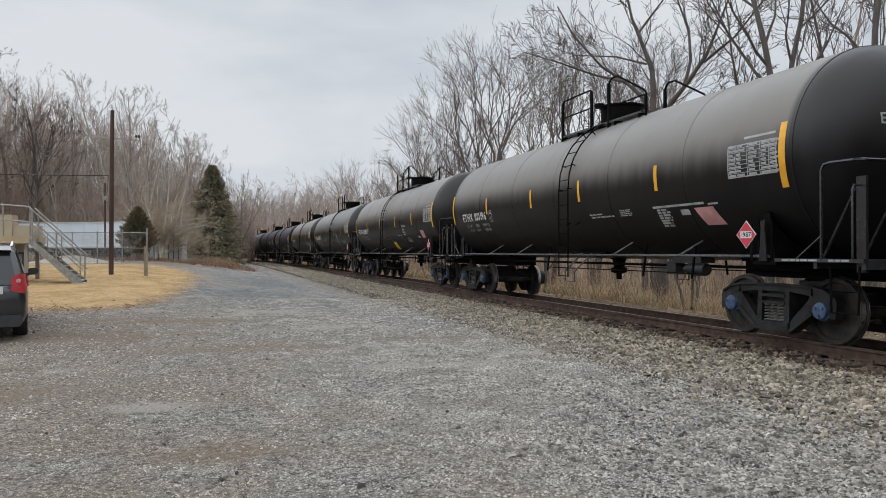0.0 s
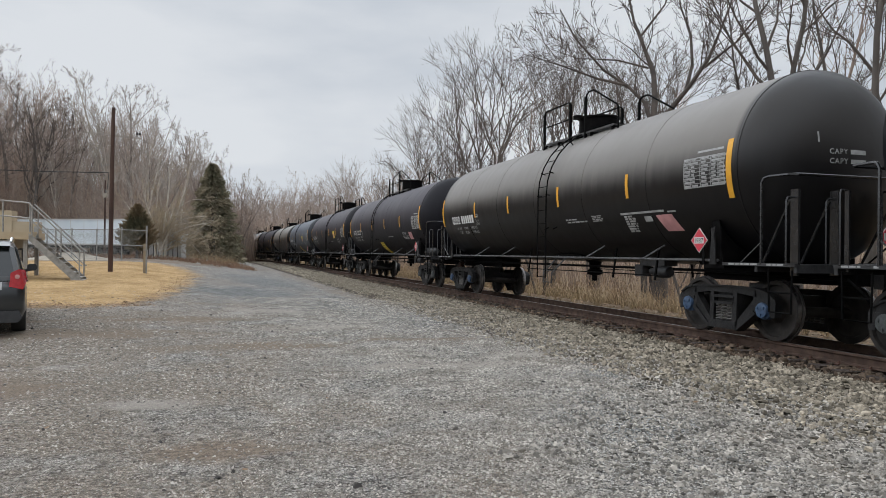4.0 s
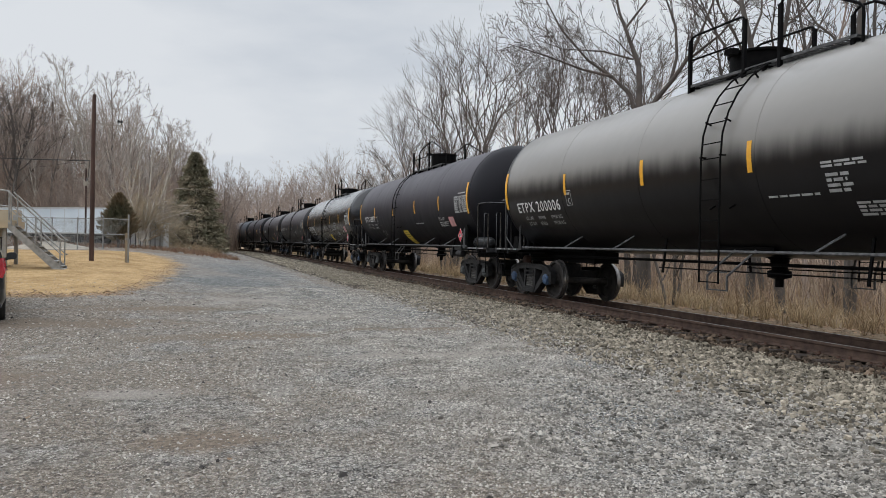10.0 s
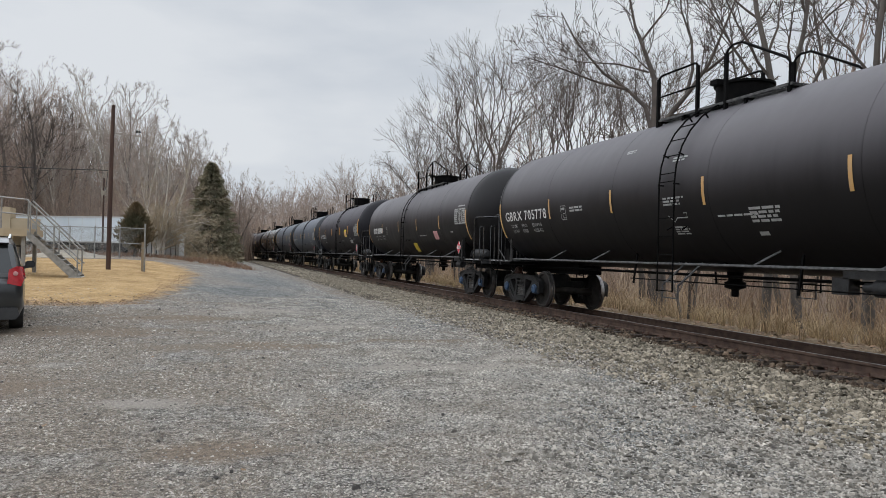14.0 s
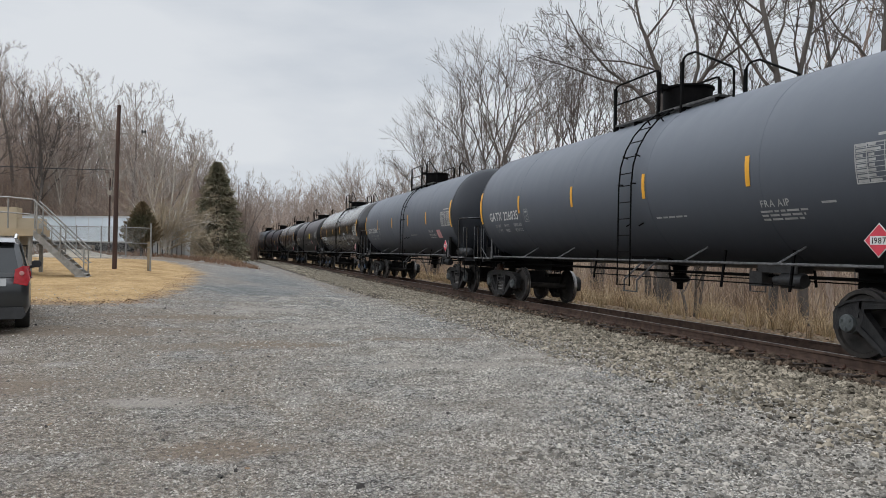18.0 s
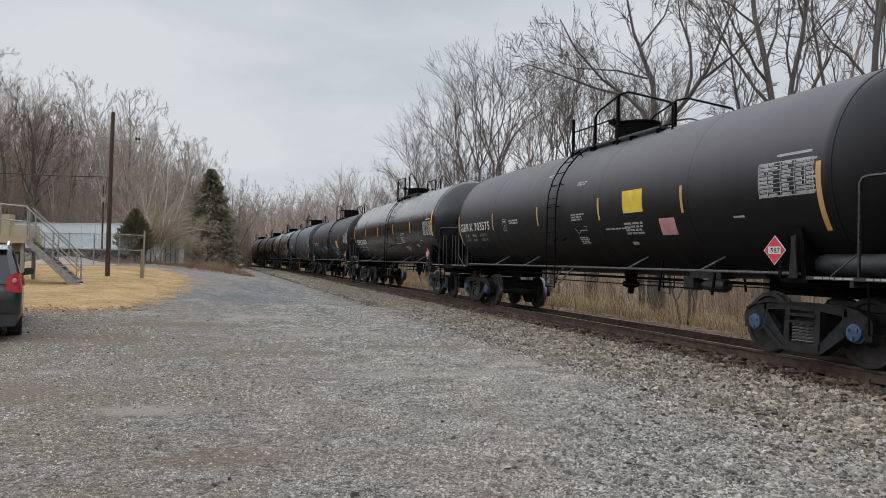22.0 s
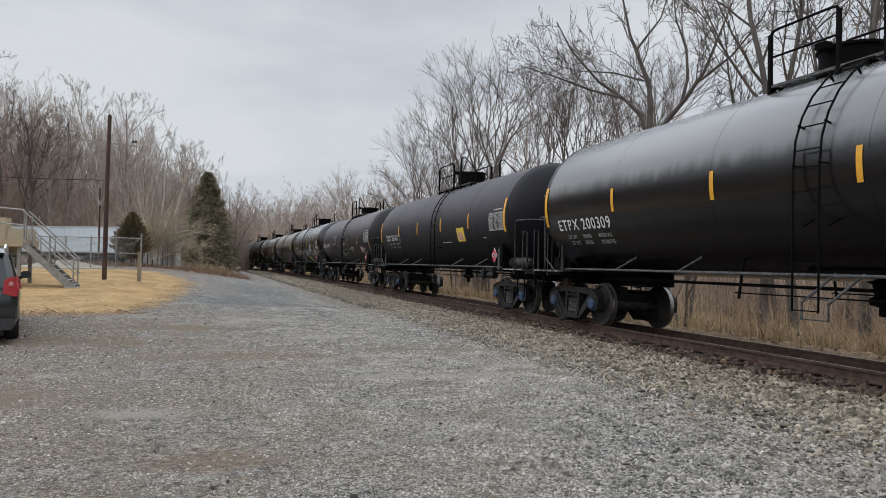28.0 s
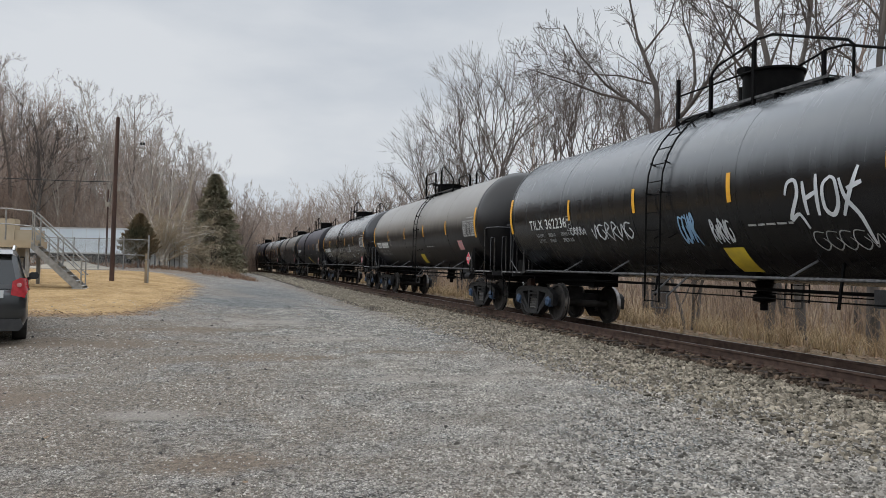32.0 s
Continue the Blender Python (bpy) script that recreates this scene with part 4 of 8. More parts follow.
def build_car(kind):
    """One tank car with all its standing parts. kind: paint, place and height of its dome, reservoir, pipe colour, rounded welds."""
    paint, dome_p, dome_h, tankring, cap, ribs = kind
    car = new("tank_car")
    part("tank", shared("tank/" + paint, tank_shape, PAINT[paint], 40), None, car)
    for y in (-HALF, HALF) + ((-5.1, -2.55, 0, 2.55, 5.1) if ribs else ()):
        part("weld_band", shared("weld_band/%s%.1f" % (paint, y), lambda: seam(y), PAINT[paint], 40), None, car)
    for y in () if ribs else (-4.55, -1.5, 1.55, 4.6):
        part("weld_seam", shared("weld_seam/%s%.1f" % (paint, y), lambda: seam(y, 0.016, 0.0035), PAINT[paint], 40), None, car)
    yd = HALF - dome_p
    roof = (0, 0, R + ZC - 4.43)
    # dome and walkway
    dome = part("manway_dome", shared("manway_dome/%.2f%.1f" % (dome_h, dome_p), lambda: Shape().lathe([(0.60, 4.22), (0.60, 4.38), (0.51, 4.39), (0.51, 4.38 + dome_h), (0.55, 4.39 + dome_h), (0.55, 4.43 + dome_h), (0.28, 4.47 + dome_h), (0.001, 4.47 + dome_h)], "z", 28, (0, yd, 0)), BLACK), None, car, at=roof)
    part("lid_hinge", shared("lid_hinge/%.2f%.1f" % (dome_h, dome_p), lambda: Shape().box(-0.70, -0.55, yd - 0.1, yd + 0.1, 4.36 + dome_h, 4.46 + dome_h), BLACK), None, dome)

    ya, yb = HALF - 6.45, HALF - 10.15

    def walkway():
        """A frame of two long gratings and two cross gratings round the dome."""
        s = Shape()
        for x0, x1, y0, y1 in ((-0.95, -0.68, yb, ya), (0.68, 0.95, yb, ya), (-0.68, 0.68, yd + 0.72, ya), (-0.68, 0.68, yb, yd - 0.72)):
            for k in range(int((y1 - y0) / 0.09)):
                s.box(x0 * 0.8, x1 * 0.8, y0 + k * 0.09, y0 + k * 0.09 + 0.05, 4.365, 4.375)
        for x in (-0.76, -0.55, 0.55, 0.76):
            s.box(x - 0.012, x + 0.012, yb, ya, 4.335, 4.38)
        return s
    part("walkway", shared("walkway/%.1f" % dome_p, walkway, WALK), None, car, at=roof)
    for y in (yb + 0.1, yd - 0.9, yd + 0.85, ya - 0.1):
        part("walkway_bracket", shared("walkway_bracket/%.1f" % y, lambda: Shape().box(-0.76, 0.76, y - 0.02, y + 0.02, 4.31, 4.345).box(-0.75, -0.70, y - 0.03, y + 0.03, 4.06, 4.32).box(0.70, 0.75, y - 0.03, y + 0.03, 4.06, 4.32), BLACK), None, car, at=roof)

    for sd in (-1, 1):
        # the long pipe along the tank's foot and its struts
        def pipe():
            return Shape().tube([(sd * 1.44, -TRUCK - 0.15, 1.13), (sd * 1.44, TRUCK + 0.15, 1.13)], 0.024, 7)
        part("side_pipe", shared("side_pipe/%d" % sd, pipe, GALV), None, car)
        for p in (2.9, 5.0, 10.1, 12.4):
            def strut():
                return Shape().tube([(sd * 1.44, HALF - p, 1.13), (sd * 1.04, HALF - p - 0.17, ZC - math.sqrt(R * R - 1.08))], 0.02, 5)
            part("strut", shared("strut/%d%.1f" % (sd, p), strut, GALV), None, car)

        def rod():
            return Shape().tube([(sd * 1.05, -4.7, 0.80), (sd * 1.05, 1.6, 0.80)], 0.012, 5)
        part("brake_rod", shared("brake_rod/%d" % sd, rod, BLACK), None, car)
        for y in (-4.6, -3.0, 1.5):
            def hanger():
                return Shape().beam((sd * 1.05, y, 0.70), (sd * 0.95, y, 1.42), 0.04, 0.03)
            part("hanger", shared("hanger/%d%.1f" % (sd, y), hanger, BLACK), None, car)

    def outlet():
        s = Shape().lathe([(0.001, 0.52), (0.07, 0.53), (0.07, 0.66), (0.20, 0.70), (0.20, 0.80), (0.13, 0.83), (0.16, 1.0), (0.42, 1.14), (0.46, 1.34)], "z", 14, (0, -0.35, 0))
        return s.box(-0.75, 0.75, -1.0, 0.35, 1.10, 1.34)
    part("outlet_valve", shared("outlet_valve", outlet, BLACK), None, car)

    def brake_box():
        s = Shape().lathe([(0.001, -0.30), (0.11, -0.29), (0.13, -0.24), (0.13, 0.16), (0.07, 0.2), (0.07, 0.36), (0.001, 0.37)], "y", 14, (-0.55, -4.1, 0.86))
        return s.box(-0.62, -0.30, -4.3, -3.4, 0.98, 1.30).box(-0.62, -0.40, -3.5, -3.2, 0.74, 1.0)
    part("brake_cylinder", shared("brake_cylinder", brake_box, EDGEWEAR), None, car)
    part("train_pipe", shared("train_pipe", lambda: Shape().tube([(-0.45, -8.7, 0.86), (-0.45, -5.5, 0.92), (-0.45, 5.5, 0.92), (-0.45, 8.7, 0.86)], 0.03, 6), BLACK), None, car)

    for e in (-1, 1):
        def sill():
            s = Shape().box(-0.34, 0.34, min(e * 5.2, e * 8.75), max(e * 5.2, e * 8.75), 0.76, 1.04)
            return s.prism([(-0.5, 1.03), (0.5, 1.03), (0.75, 1.5), (-0.75, 1.5)], "y", min(e * 5.3, e * 7.6), max(e * 5.3, e * 7.6))
        part("stub_sill", shared("stub_sill/%d" % e, sill, BLACK), None, car)

        def saddle():
            s = Shape()
            for y in (SADDLE_AT[e] - 0.14, SADDLE_AT[e] + 0.14):
                wd = 1.42 if e < 0 else 0.95
                arc = [(wd * k / 6, ZC - math.sqrt((R - 0.01) ** 2 - (0.915 * wd * k / 6) ** 2)) for k in range(-6, 7)]
                s.prism([(-wd - 0.01, 1.06), (wd + 0.01, 1.06)] + [(x, z) for x, z in reversed(arc)], "y", y - 0.012, y + 0.012)
            s.box(-1.45, 1.45, SADDLE_AT[e] - 0.26, SADDLE_AT[e] + 0.26, 1.0, 1.06)
            return s
        part("saddle", shared("saddle/%d" % e, saddle, BLACK), None, car)
        for sd in (-1, 1):
            def flange():
                return Shape().prism([(SADDLE_AT[e] - 0.20, 1.04), (SADDLE_AT[e] + 0.20, 1.04), (SADDLE_AT[e] + 0.09, 1.80 if e < 0 else 1.42), (SADDLE_AT[e] - 0.09, 1.80 if e < 0 else 1.42)], "x", sd * 1.40 - 0.014, sd * 1.40 + 0.014)
            part("saddle_plate", shared("saddle_plate/%d%d" % (e, sd), flange, BLACK), None, car)

        def deck():
            y0, y1 = sorted((e * 7.15, e * 8.72))
            s = Shape().box(-1.45, 1.45, y0, y1, 1.06, 1.085)
            for y in (e * 8.70, e * 7.9):
                s.box(-1.45, 1.45, y - 0.03, y + 0.03, 0.96, 1.08)
            for x in (-1.45, 1.45):
                s.box(x - 0.025, x + 0.025, y0, y1, 1.05, 1.10)
            return s
        part("end_platform", shared("end_platform/%d" % e, deck, EDGEWEAR), None, car)

        def marking():
            rnd, s, y = random.Random(e + 7), Shape(), e * 7.30
            while abs(y) < 8.5:
                w = rnd.uniform(0.05, 0.16)
                s.box(-1.4795, -1.4765, min(y, y + e * w), max(y, y + e * w), 1.062, 1.090)
                y += e * (w + rnd.choice((0.02, 0.02, 0.2)))
            return s
        part("platform_marking", shared("platform_marking/%d" % e, marking, DIMWHITE, 0), None, car, "worn white lettering on the platform's edge")["kind"] = "stuff"

        def jack_bracket():
            y = -6.93 if e < 0 else 7.02
            return Shape().prism([(y - 0.08, 1.06), (y + 0.08, 1.06), (y + 0.035, 1.56), (y + 0.05, 1.66), (y - 0.06, 1.70), (y - 0.04, 1.56)], "x", -1.50, -1.475)
        part("jack_bracket", shared("jack_bracket/%d%s" % (e, paint in ("matt", "grey")), jack_bracket, GALV if paint in ("matt", "grey") else GRIME), None, car, "worn bracket plate")

        def end_rail():
            y, q = e * 8.02, e * 8.56
            s = Shape().tube([(-1.46, y, 1.08), (-1.46, y, 2.34), (-1.45, e * 8.06, 2.41), (-1.43, e * 8.14, 2.43), (-1.38, e * 8.48, 2.43), (-1.28, q, 2.43), (1.28, q, 2.43), (1.38, e * 8.48, 2.43), (1.43, e * 8.14, 2.43), (1.45, e * 8.06, 2.41), (1.46, y, 2.34), (1.46, y, 1.08)], 0.024, 6)
            s.tube([(-1.46, y, 1.42), (-1.44, e * 7.55, 1.10)], 0.012, 5)
            return s.tube([(1.46, y, 1.62), (1.44, e * 7.35, 1.10)], 0.016, 5)
        part("end_handrail", shared("end_handrail/%d" % e, end_rail, PIPE), None, car)
        for x in (-1.36, -0.62, 0.62, 1.40):
            def post():
                if ribs:
                    s = Shape().box(x - 0.02, x + 0.02, e * 8.60 - 0.075, e * 8.60 + 0.075, 0.92, 2.20).tube([(x, e * 8.50, 2.05), (x, e * 7.95, 1.10)], 0.022, 5)
                    return s.tube([(x - 0.17, e * 8.60, 1.10), (x - 0.17, e * 8.60, 2.02), (x - 0.14, e * 8.60, 2.08), (x, e * 8.60, 2.08)], 0.016, 5)
                s = Shape().box(x - 0.012, x + 0.012, e * 8.60 - 0.035, e * 8.60 + 0.035, 1.0, 2.10)
                return s.tube([(x - 0.13, e * 8.60, 1.08), (x - 0.13, e * 8.60, 2.07), (x - 0.11, e * 8.60, 2.11), (x, e * 8.60, 2.11)], 0.014, 5)
            part("end_post", shared("end_post/%d%.1f%d" % (e, x, ribs), post, PIPE), None, car)
        for sd in (-1, 1):
            def step():
                s = Shape().tube([(sd * 1.43, e * 8.62, 1.0), (sd * 1.43, e * 8.60, 0.36), (sd * 1.43, e * 8.16, 0.36), (sd * 1.43, e * 8.14, 1.0)], 0.017, 5)
                return s.tube([(sd * 1.43, e * 8.6, 0.66), (sd * 1.43, e * 8.15, 0.66)], 0.014, 5)
            part("sill_step", shared("sill_step/%d%d" % (e, sd), step, BLACK), None, car)

        def coupler():
            y0, y1 = sorted((e * 8.7, e * 8.88))
            s = Shape().box(-0.085, 0.085, y0, y1, 0.78, 0.97)
            y0, y1 = sorted((e * 8.86, e * 9.07))
            s.prism([(-0.19, y0), (0.12, y0), (0.19, y1 - 0.02), (0.05, y1), (-0.14, y1)], "z", 0.73, 1.02)
            return s
        part("coupler", shared("coupler/%d" % e, coupler, GRIME), None, car)

        def hose():
            return Shape().tube([(-0.45, e * 8.68, 0.86), (-0.42, e * 8.85, 0.72), (-0.30, e * 8.97, 0.52), (-0.2, e * 9.05, 0.50)], 0.024, 6)
        part("air_hose", shared("air_hose/%d" % e, hose, BLACK), None, car)

        truck = part("truck", shared("truck_bolster", lambda: grown(Shape().box(-1.0, 1.0, -0.22, 0.22, 0.44, 0.70).box(-0.3, 0.3, -0.26, 0.26, 0.70, 0.86).box(-0.9, 0.9, -0.62, -0.52, 0.36, 0.44).box(-0.9, 0.9, 0.52, 0.62, 0.36, 0.44)), GRIME), None, car, "cast steel two-axle truck", at=(0, TRUCK_AT[e], RAIL_Z - CAR_Z - CANT / 2))
        truck.rotation_euler = (0, math.atan(CANT / 1.506), 0)
        if e > 0:
            def load_valve():
                s = Shape().lathe([(0.001, -0.13), (0.06, -0.12), (0.075, -0.06), (0.075, 0.06), (0.06, 0.12), (0.001, 0.13)], "y", 12, (-0.86, 0.62, 0.93))
                return s.box(-0.93, -0.80, 0.50, 0.60, 0.84, 0.99).box(-0.90, -0.82, 0.46, 0.80, 0.82, 0.87)
            part("load_valve", shared("load_valve", lambda: grown(load_valve()), RUST), None, truck, "rusty brown valve on the truck")
        for sd in (-1, 1):
            part("side_frame", shared("side_frame/%d" % sd, lambda: grown(side_frame_shape(sd)), GRIME), None, truck)
            for y in (-0.14, 0.0, 0.14):
                part("coil_spring", shared("coil_spring/%d" % sd, lambda: grown(spring_shape(sd)), SPRING, 60), None, truck, at=(0, y, 0))
            for y in (-0.952, 0.952):
                part("bearing_cap", shared("bearing_cap/%s%d" % (cap, sd), lambda: grown(bearing_shape(sd)), BLUECAP if cap == "blue" else SCUFFCAP), None, truck, "blue-painted bearing cap" if cap == "blue" else "", at=(0, y, 0.489))
        for y in (-0.952, 0.952):
            part("wheelset", wheelset_mesh(), None, truck, "dark steel wheels on an axle", at=(0, y, 0.489))
    part("brake_wheel", shared("brake_wheel", lambda: Shape().lathe([(0.24, -0.02), (0.28, -0.02), (0.28, 0.02), (0.24, 0.02), (0.24, -0.02)], "y", 18, (-0.55, 8.45, 1.75)).box(-0.57, -0.53, 8.40, 8.44, 1.50, 2.0).box(-0.80, -0.30, 8.40, 8.44, 1.73, 1.77).box(-0.62, -0.48, 8.30, 8.44, 1.1, 1.9), BLACK), None, car)
    if tankring:
        def reservoir():
            return Shape().lathe([(0.001, -0.64), (0.08, -0.63), (0.14, -0.57), (0.16, -0.48), (0.16, 0.48), (0.14, 0.57), (0.08, 0.63), (0.001, 0.64)], "y", 18, (-1.08, -7.60, 1.26))
        part("air_reservoir", shared("air_reservoir", reservoir, EDGEWEAR), None, car)
    return car


# ---- lettering, reflectors, placards ----
wide_patch = patch


def placard_shape(size, x, y, z, face):
    """A square standing on its corner, thin; face 'x' looks to the yard, 'y' down the line."""
    s = Shape()
    d = [(-size, 0), (0, -size), (size, 0), (0, size)]
    if face == "x":
        return s.prism([(y + a, z + b) for a, b in d], "x", x - 0.004, x + 0.004)
    return s.prism([(x + a, z + b) for a, b in d], "y", y - 0.004, y + 0.004)


def ribbon(points, w, lift=0.0085):
    """A sprayed stroke on the tank's side through (p, z) points."""
    s = Shape()
    n = len(points)
    for i, (p, z) in enumerate(points):
        a, b = points[max(i - 1, 0)], points[min(i + 1, n - 1)]
        dx, dz = b[0] - a[0], b[1] - a[1]
        k = math.hypot(dx, dz) or 1
        ww = w * (0.55 + 0.45 * math.sin(math.pi * (i + 0.6) / (n + 0.2)))
        for e in (-0.5, 0.5):
            s.v.append(on_tank(p - dz / k * ww * e, z + dx / k * ww * e, lift))
    s.f = [(2 * i, 2 * i + 1, 2 * i + 3, 2 * i + 2) for i in range(n - 1)]
    return s


def smooth_stroke(pts, per=5):
    """Points along a soft curve through the given ones."""
    out = []
    for i in range(len(pts) - 1):
        p0, p1, p2, p3 = pts[max(i - 1, 0)], pts[i], pts[i + 1], pts[min(i + 2, len(pts) - 1)]
        for k in range(per):
            t = k / per
            out.append(tuple(0.5 * (2 * p1[j] + (p2[j] - p0[j]) * t + (2 * p0[j] - 5 * p1[j] + 4 * p2[j] - p3[j]) * t * t + (3 * p1[j] - p0[j] - 3 * p2[j] + p3[j]) * t ** 3) for j in (0, 1)))
    return out + [pts[-1]]


def scrawl(p, z, w, h, seed, strokes=7, width=0.035):
    """An unreadable sprayed tag: slanted loops and bars side by side."""
    rnd = random.Random(seed)
    out = []
    for k in range(strokes):
        a = p + w * k / strokes
        d = w / strokes
        kind = rnd.randrange(3)
        if kind == 0:
            pts = [(a, z + h * rnd.uniform(0.6, 1)), (a + d * 0.3, z + h * 0.1), (a + d * 0.7, z + h * rnd.uniform(0.7, 1)), (a + d, z + rnd.uniform(-0.1, 0.2) * h)]
        elif kind == 1:
            pts = [(a + d * 0.9, z + h * 0.85), (a + d * 0.2, z + h * 0.9), (a, z + h * 0.4), (a + d * 0.5, z), (a + d * 1.0, z + h * 0.3), (a + d * 0.7, z + h * 0.6)]
        else:
            pts = [(a + d * 0.1, z), (a + d * 0.3, z + h), (a + d * 0.8, z + h * 0.75), (a + d * 0.3, z + h * 0.45), (a + d * 1.1, z - h * 0.1)]
        out.append(ribbon(smooth_stroke(pts), width))
    return join(out)


def spiky_tag(p, z, w, h, seed):
    """An unreadable sprayed tag of pointed uprights tied by slanting bars."""
    rnd = random.Random(seed)
    out, n = [], 6
    for k in range(n):
        a, d = p + w * k / n, w / n
        up = h * rnd.uniform(0.7, 1.15)
        out.append(ribbon([(a, z + h * rnd.uniform(0.0, 0.2)), (a + d * 0.25, z + h * 0.5), (a + d * 0.45, z + up), (a + d * 0.6, z + h * 0.45), (a + d * 0.8, z + rnd.uniform(-0.1, 0.1) * h)], 0.034))
        out.append(ribbon([(a + d * 0.1, z + h * rnd.uniform(0.25, 0.4)), (a + d * 1.2, z + h * rnd.uniform(0.35, 0.6))], 0.026))
        if k % 2:
            out.append(ribbon(smooth_stroke([(a, z + h * 0.75), (a + d * 0.6, z + h * 0.9), (a + d * 0.9, z + h * 0.6), (a + d * 0.3, z + h * 0.3)]), 0.022))
    out.append(ribbon([(p - 0.05, z + 0.02), (p + w * 0.5, z - 0.05), (p + w * 0.55, z + 0.05), (p + w, z - 0.02)], 0.022))
    return join(out)


def big_tag(p, z, k0=1.0):
    """Four tall sprayed signs with a dripping tail."""
    k = [[(0.0, 0.42), (0.1, 0.6), (0.3, 0.62), (0.32, 0.4), (0.05, 0.05), (0.3, 0.12), (0.45, -0.1)], [(0.5, 0.6), (0.52, 0.1)], [(0.5, 0.33), (0.8, 0.42)], [(0.85, 0.68), (0.8, 0.08)],
         [(1.2, 0.62), (1.0, 0.5), (0.98, 0.18), (1.15, 0.08), (1.32, 0.25), (1.3, 0.55), (1.18, 0.62)], [(1.4, 0.58), (1.5, 0.3), (1.75, 0.02), (1.82, -0.35)], [(1.85, 0.72), (1.6, 0.35), (1.38, 0.05)], [(1.55, 0.42), (1.9, 0.5)]]
    return join([ribbon(smooth_stroke([(p + a * k0, z + b * 0.95) for a, b in q]), 0.065) for q in k])


KNOT = [[(4.86, 2.85), (4.71, 2.83), (4.66, 2.77), (4.76, 2.66), (4.73, 2.5), (4.79, 2.34), (4.86, 2.4)], [(4.86, 2.69), (4.96, 2.88), (4.94, 2.6), (5.06, 2.32)], [(4.91, 2.6), (5.04, 2.87)],
        [(5.07, 2.82), (5.24, 2.84), (5.24, 2.56), (5.09, 2.56), (5.26, 2.5), (5.25, 2.29)], [(4.99, 2.31), (5.09, 2.42), (5.07, 2.66)], [(5.16, 2.85), (5.47, 2.75)], [(4.96, 3.08), (5.05, 2.92)], [(5.33, 2.32), (5.3, 2.24), (5.31, 2.15)]]


def data_panel(up=0.0):
    """A ruled panel with rows of unreadable small writing."""
    def patch(p0, p1, z0, z1, rows=None):
        return wide_patch(13.95 + (p0 - 13.35) * 0.89, 13.95 + (p1 - 13.35) * 0.89, z0 * 0.93 + 0.12 + up, z1 * 0.93 + 0.12 + up, rows=rows)
    out = [outline_box(13.95, 15.02, 2.20 + up, 2.72 + up, 0.018)]
    out += [patch(13.35, 14.55, 2.24 + 0.07 * k, 2.25 + 0.07 * k, rows=1) for k in range(1, 8)]
    out += [patch(13.35 + q, 13.365 + q, 2.24, 2.80) for q in (0.2, 0.5, 0.8, 1.02)]
    rnd = random.Random(5)
    for r in range(8):
        for q in (0.03, 0.24, 0.54, 0.84, 1.05):
            out.append(patch(13.35 + q, 13.35 + q + rnd.uniform(0.1, 0.22), 2.258 + 0.07 * r, 2.295 + 0.07 * r, rows=1))
    out.append(patch(13.75, 14.5, 2.87, 2.91, rows=1))
    return join(out)


def once(name, key, make, material, car, label=""):
    part(name, shared(name + "/" + key, make, material, 0), None, car, label)


def railing_shape(sd, lad_p):
    """The roof rail on one side, open where the ladder comes up, sloping down towards the car's near end."""
    x, g0, g1 = sd * 0.76, lad_p - 0.38, lad_p + 0.42
    s = Shape()

    def run(pts, r=0.024):
        s.tube([(x, HALF - p, z) for p, z in pts], r, 6)
    if g0 - 6.5 > 0.8:
        run([(6.5, 4.10), (6.5, 5.20), (6.55, 5.26), (6.65, 5.28), (g0 - 0.12, 5.28), (g0 - 0.04, 5.26), (g0, 5.20), (g0, 4.10)])
        run([(6.5, 4.84), (g0, 4.84)], 0.018)
        run([(g1, 4.10), (g1, 5.22), (g1 + 0.05, 5.30), (g1 + 0.16, 5.35), (g1 + 0.4, 5.34), (g1 + 1.45, 4.80), (g1 + 1.52, 4.72), (g1 + 1.52, 4.02)])
    else:
        run([(6.42, 4.10), (6.42, 5.16)])
        run([(g1, 4.10), (g1, 4.98), (g1 + 0.06, 5.08), (g1 + 0.2, 5.16), (8.45, 5.32), (8.6, 5.36), (9.0, 5.33), (10.5, 4.80), (10.6, 4.70), (10.6, 4.02)])
        run([(6.42, 4.84), (8.62, 4.84)], 0.018)
    return s


def stanchion_shape(sd, p, top):
    return Shape().box(sd * 0.76 - 0.03, sd * 0.76 + 0.03, HALF - p - 0.03, HALF - p + 0.03, 4.12, top)


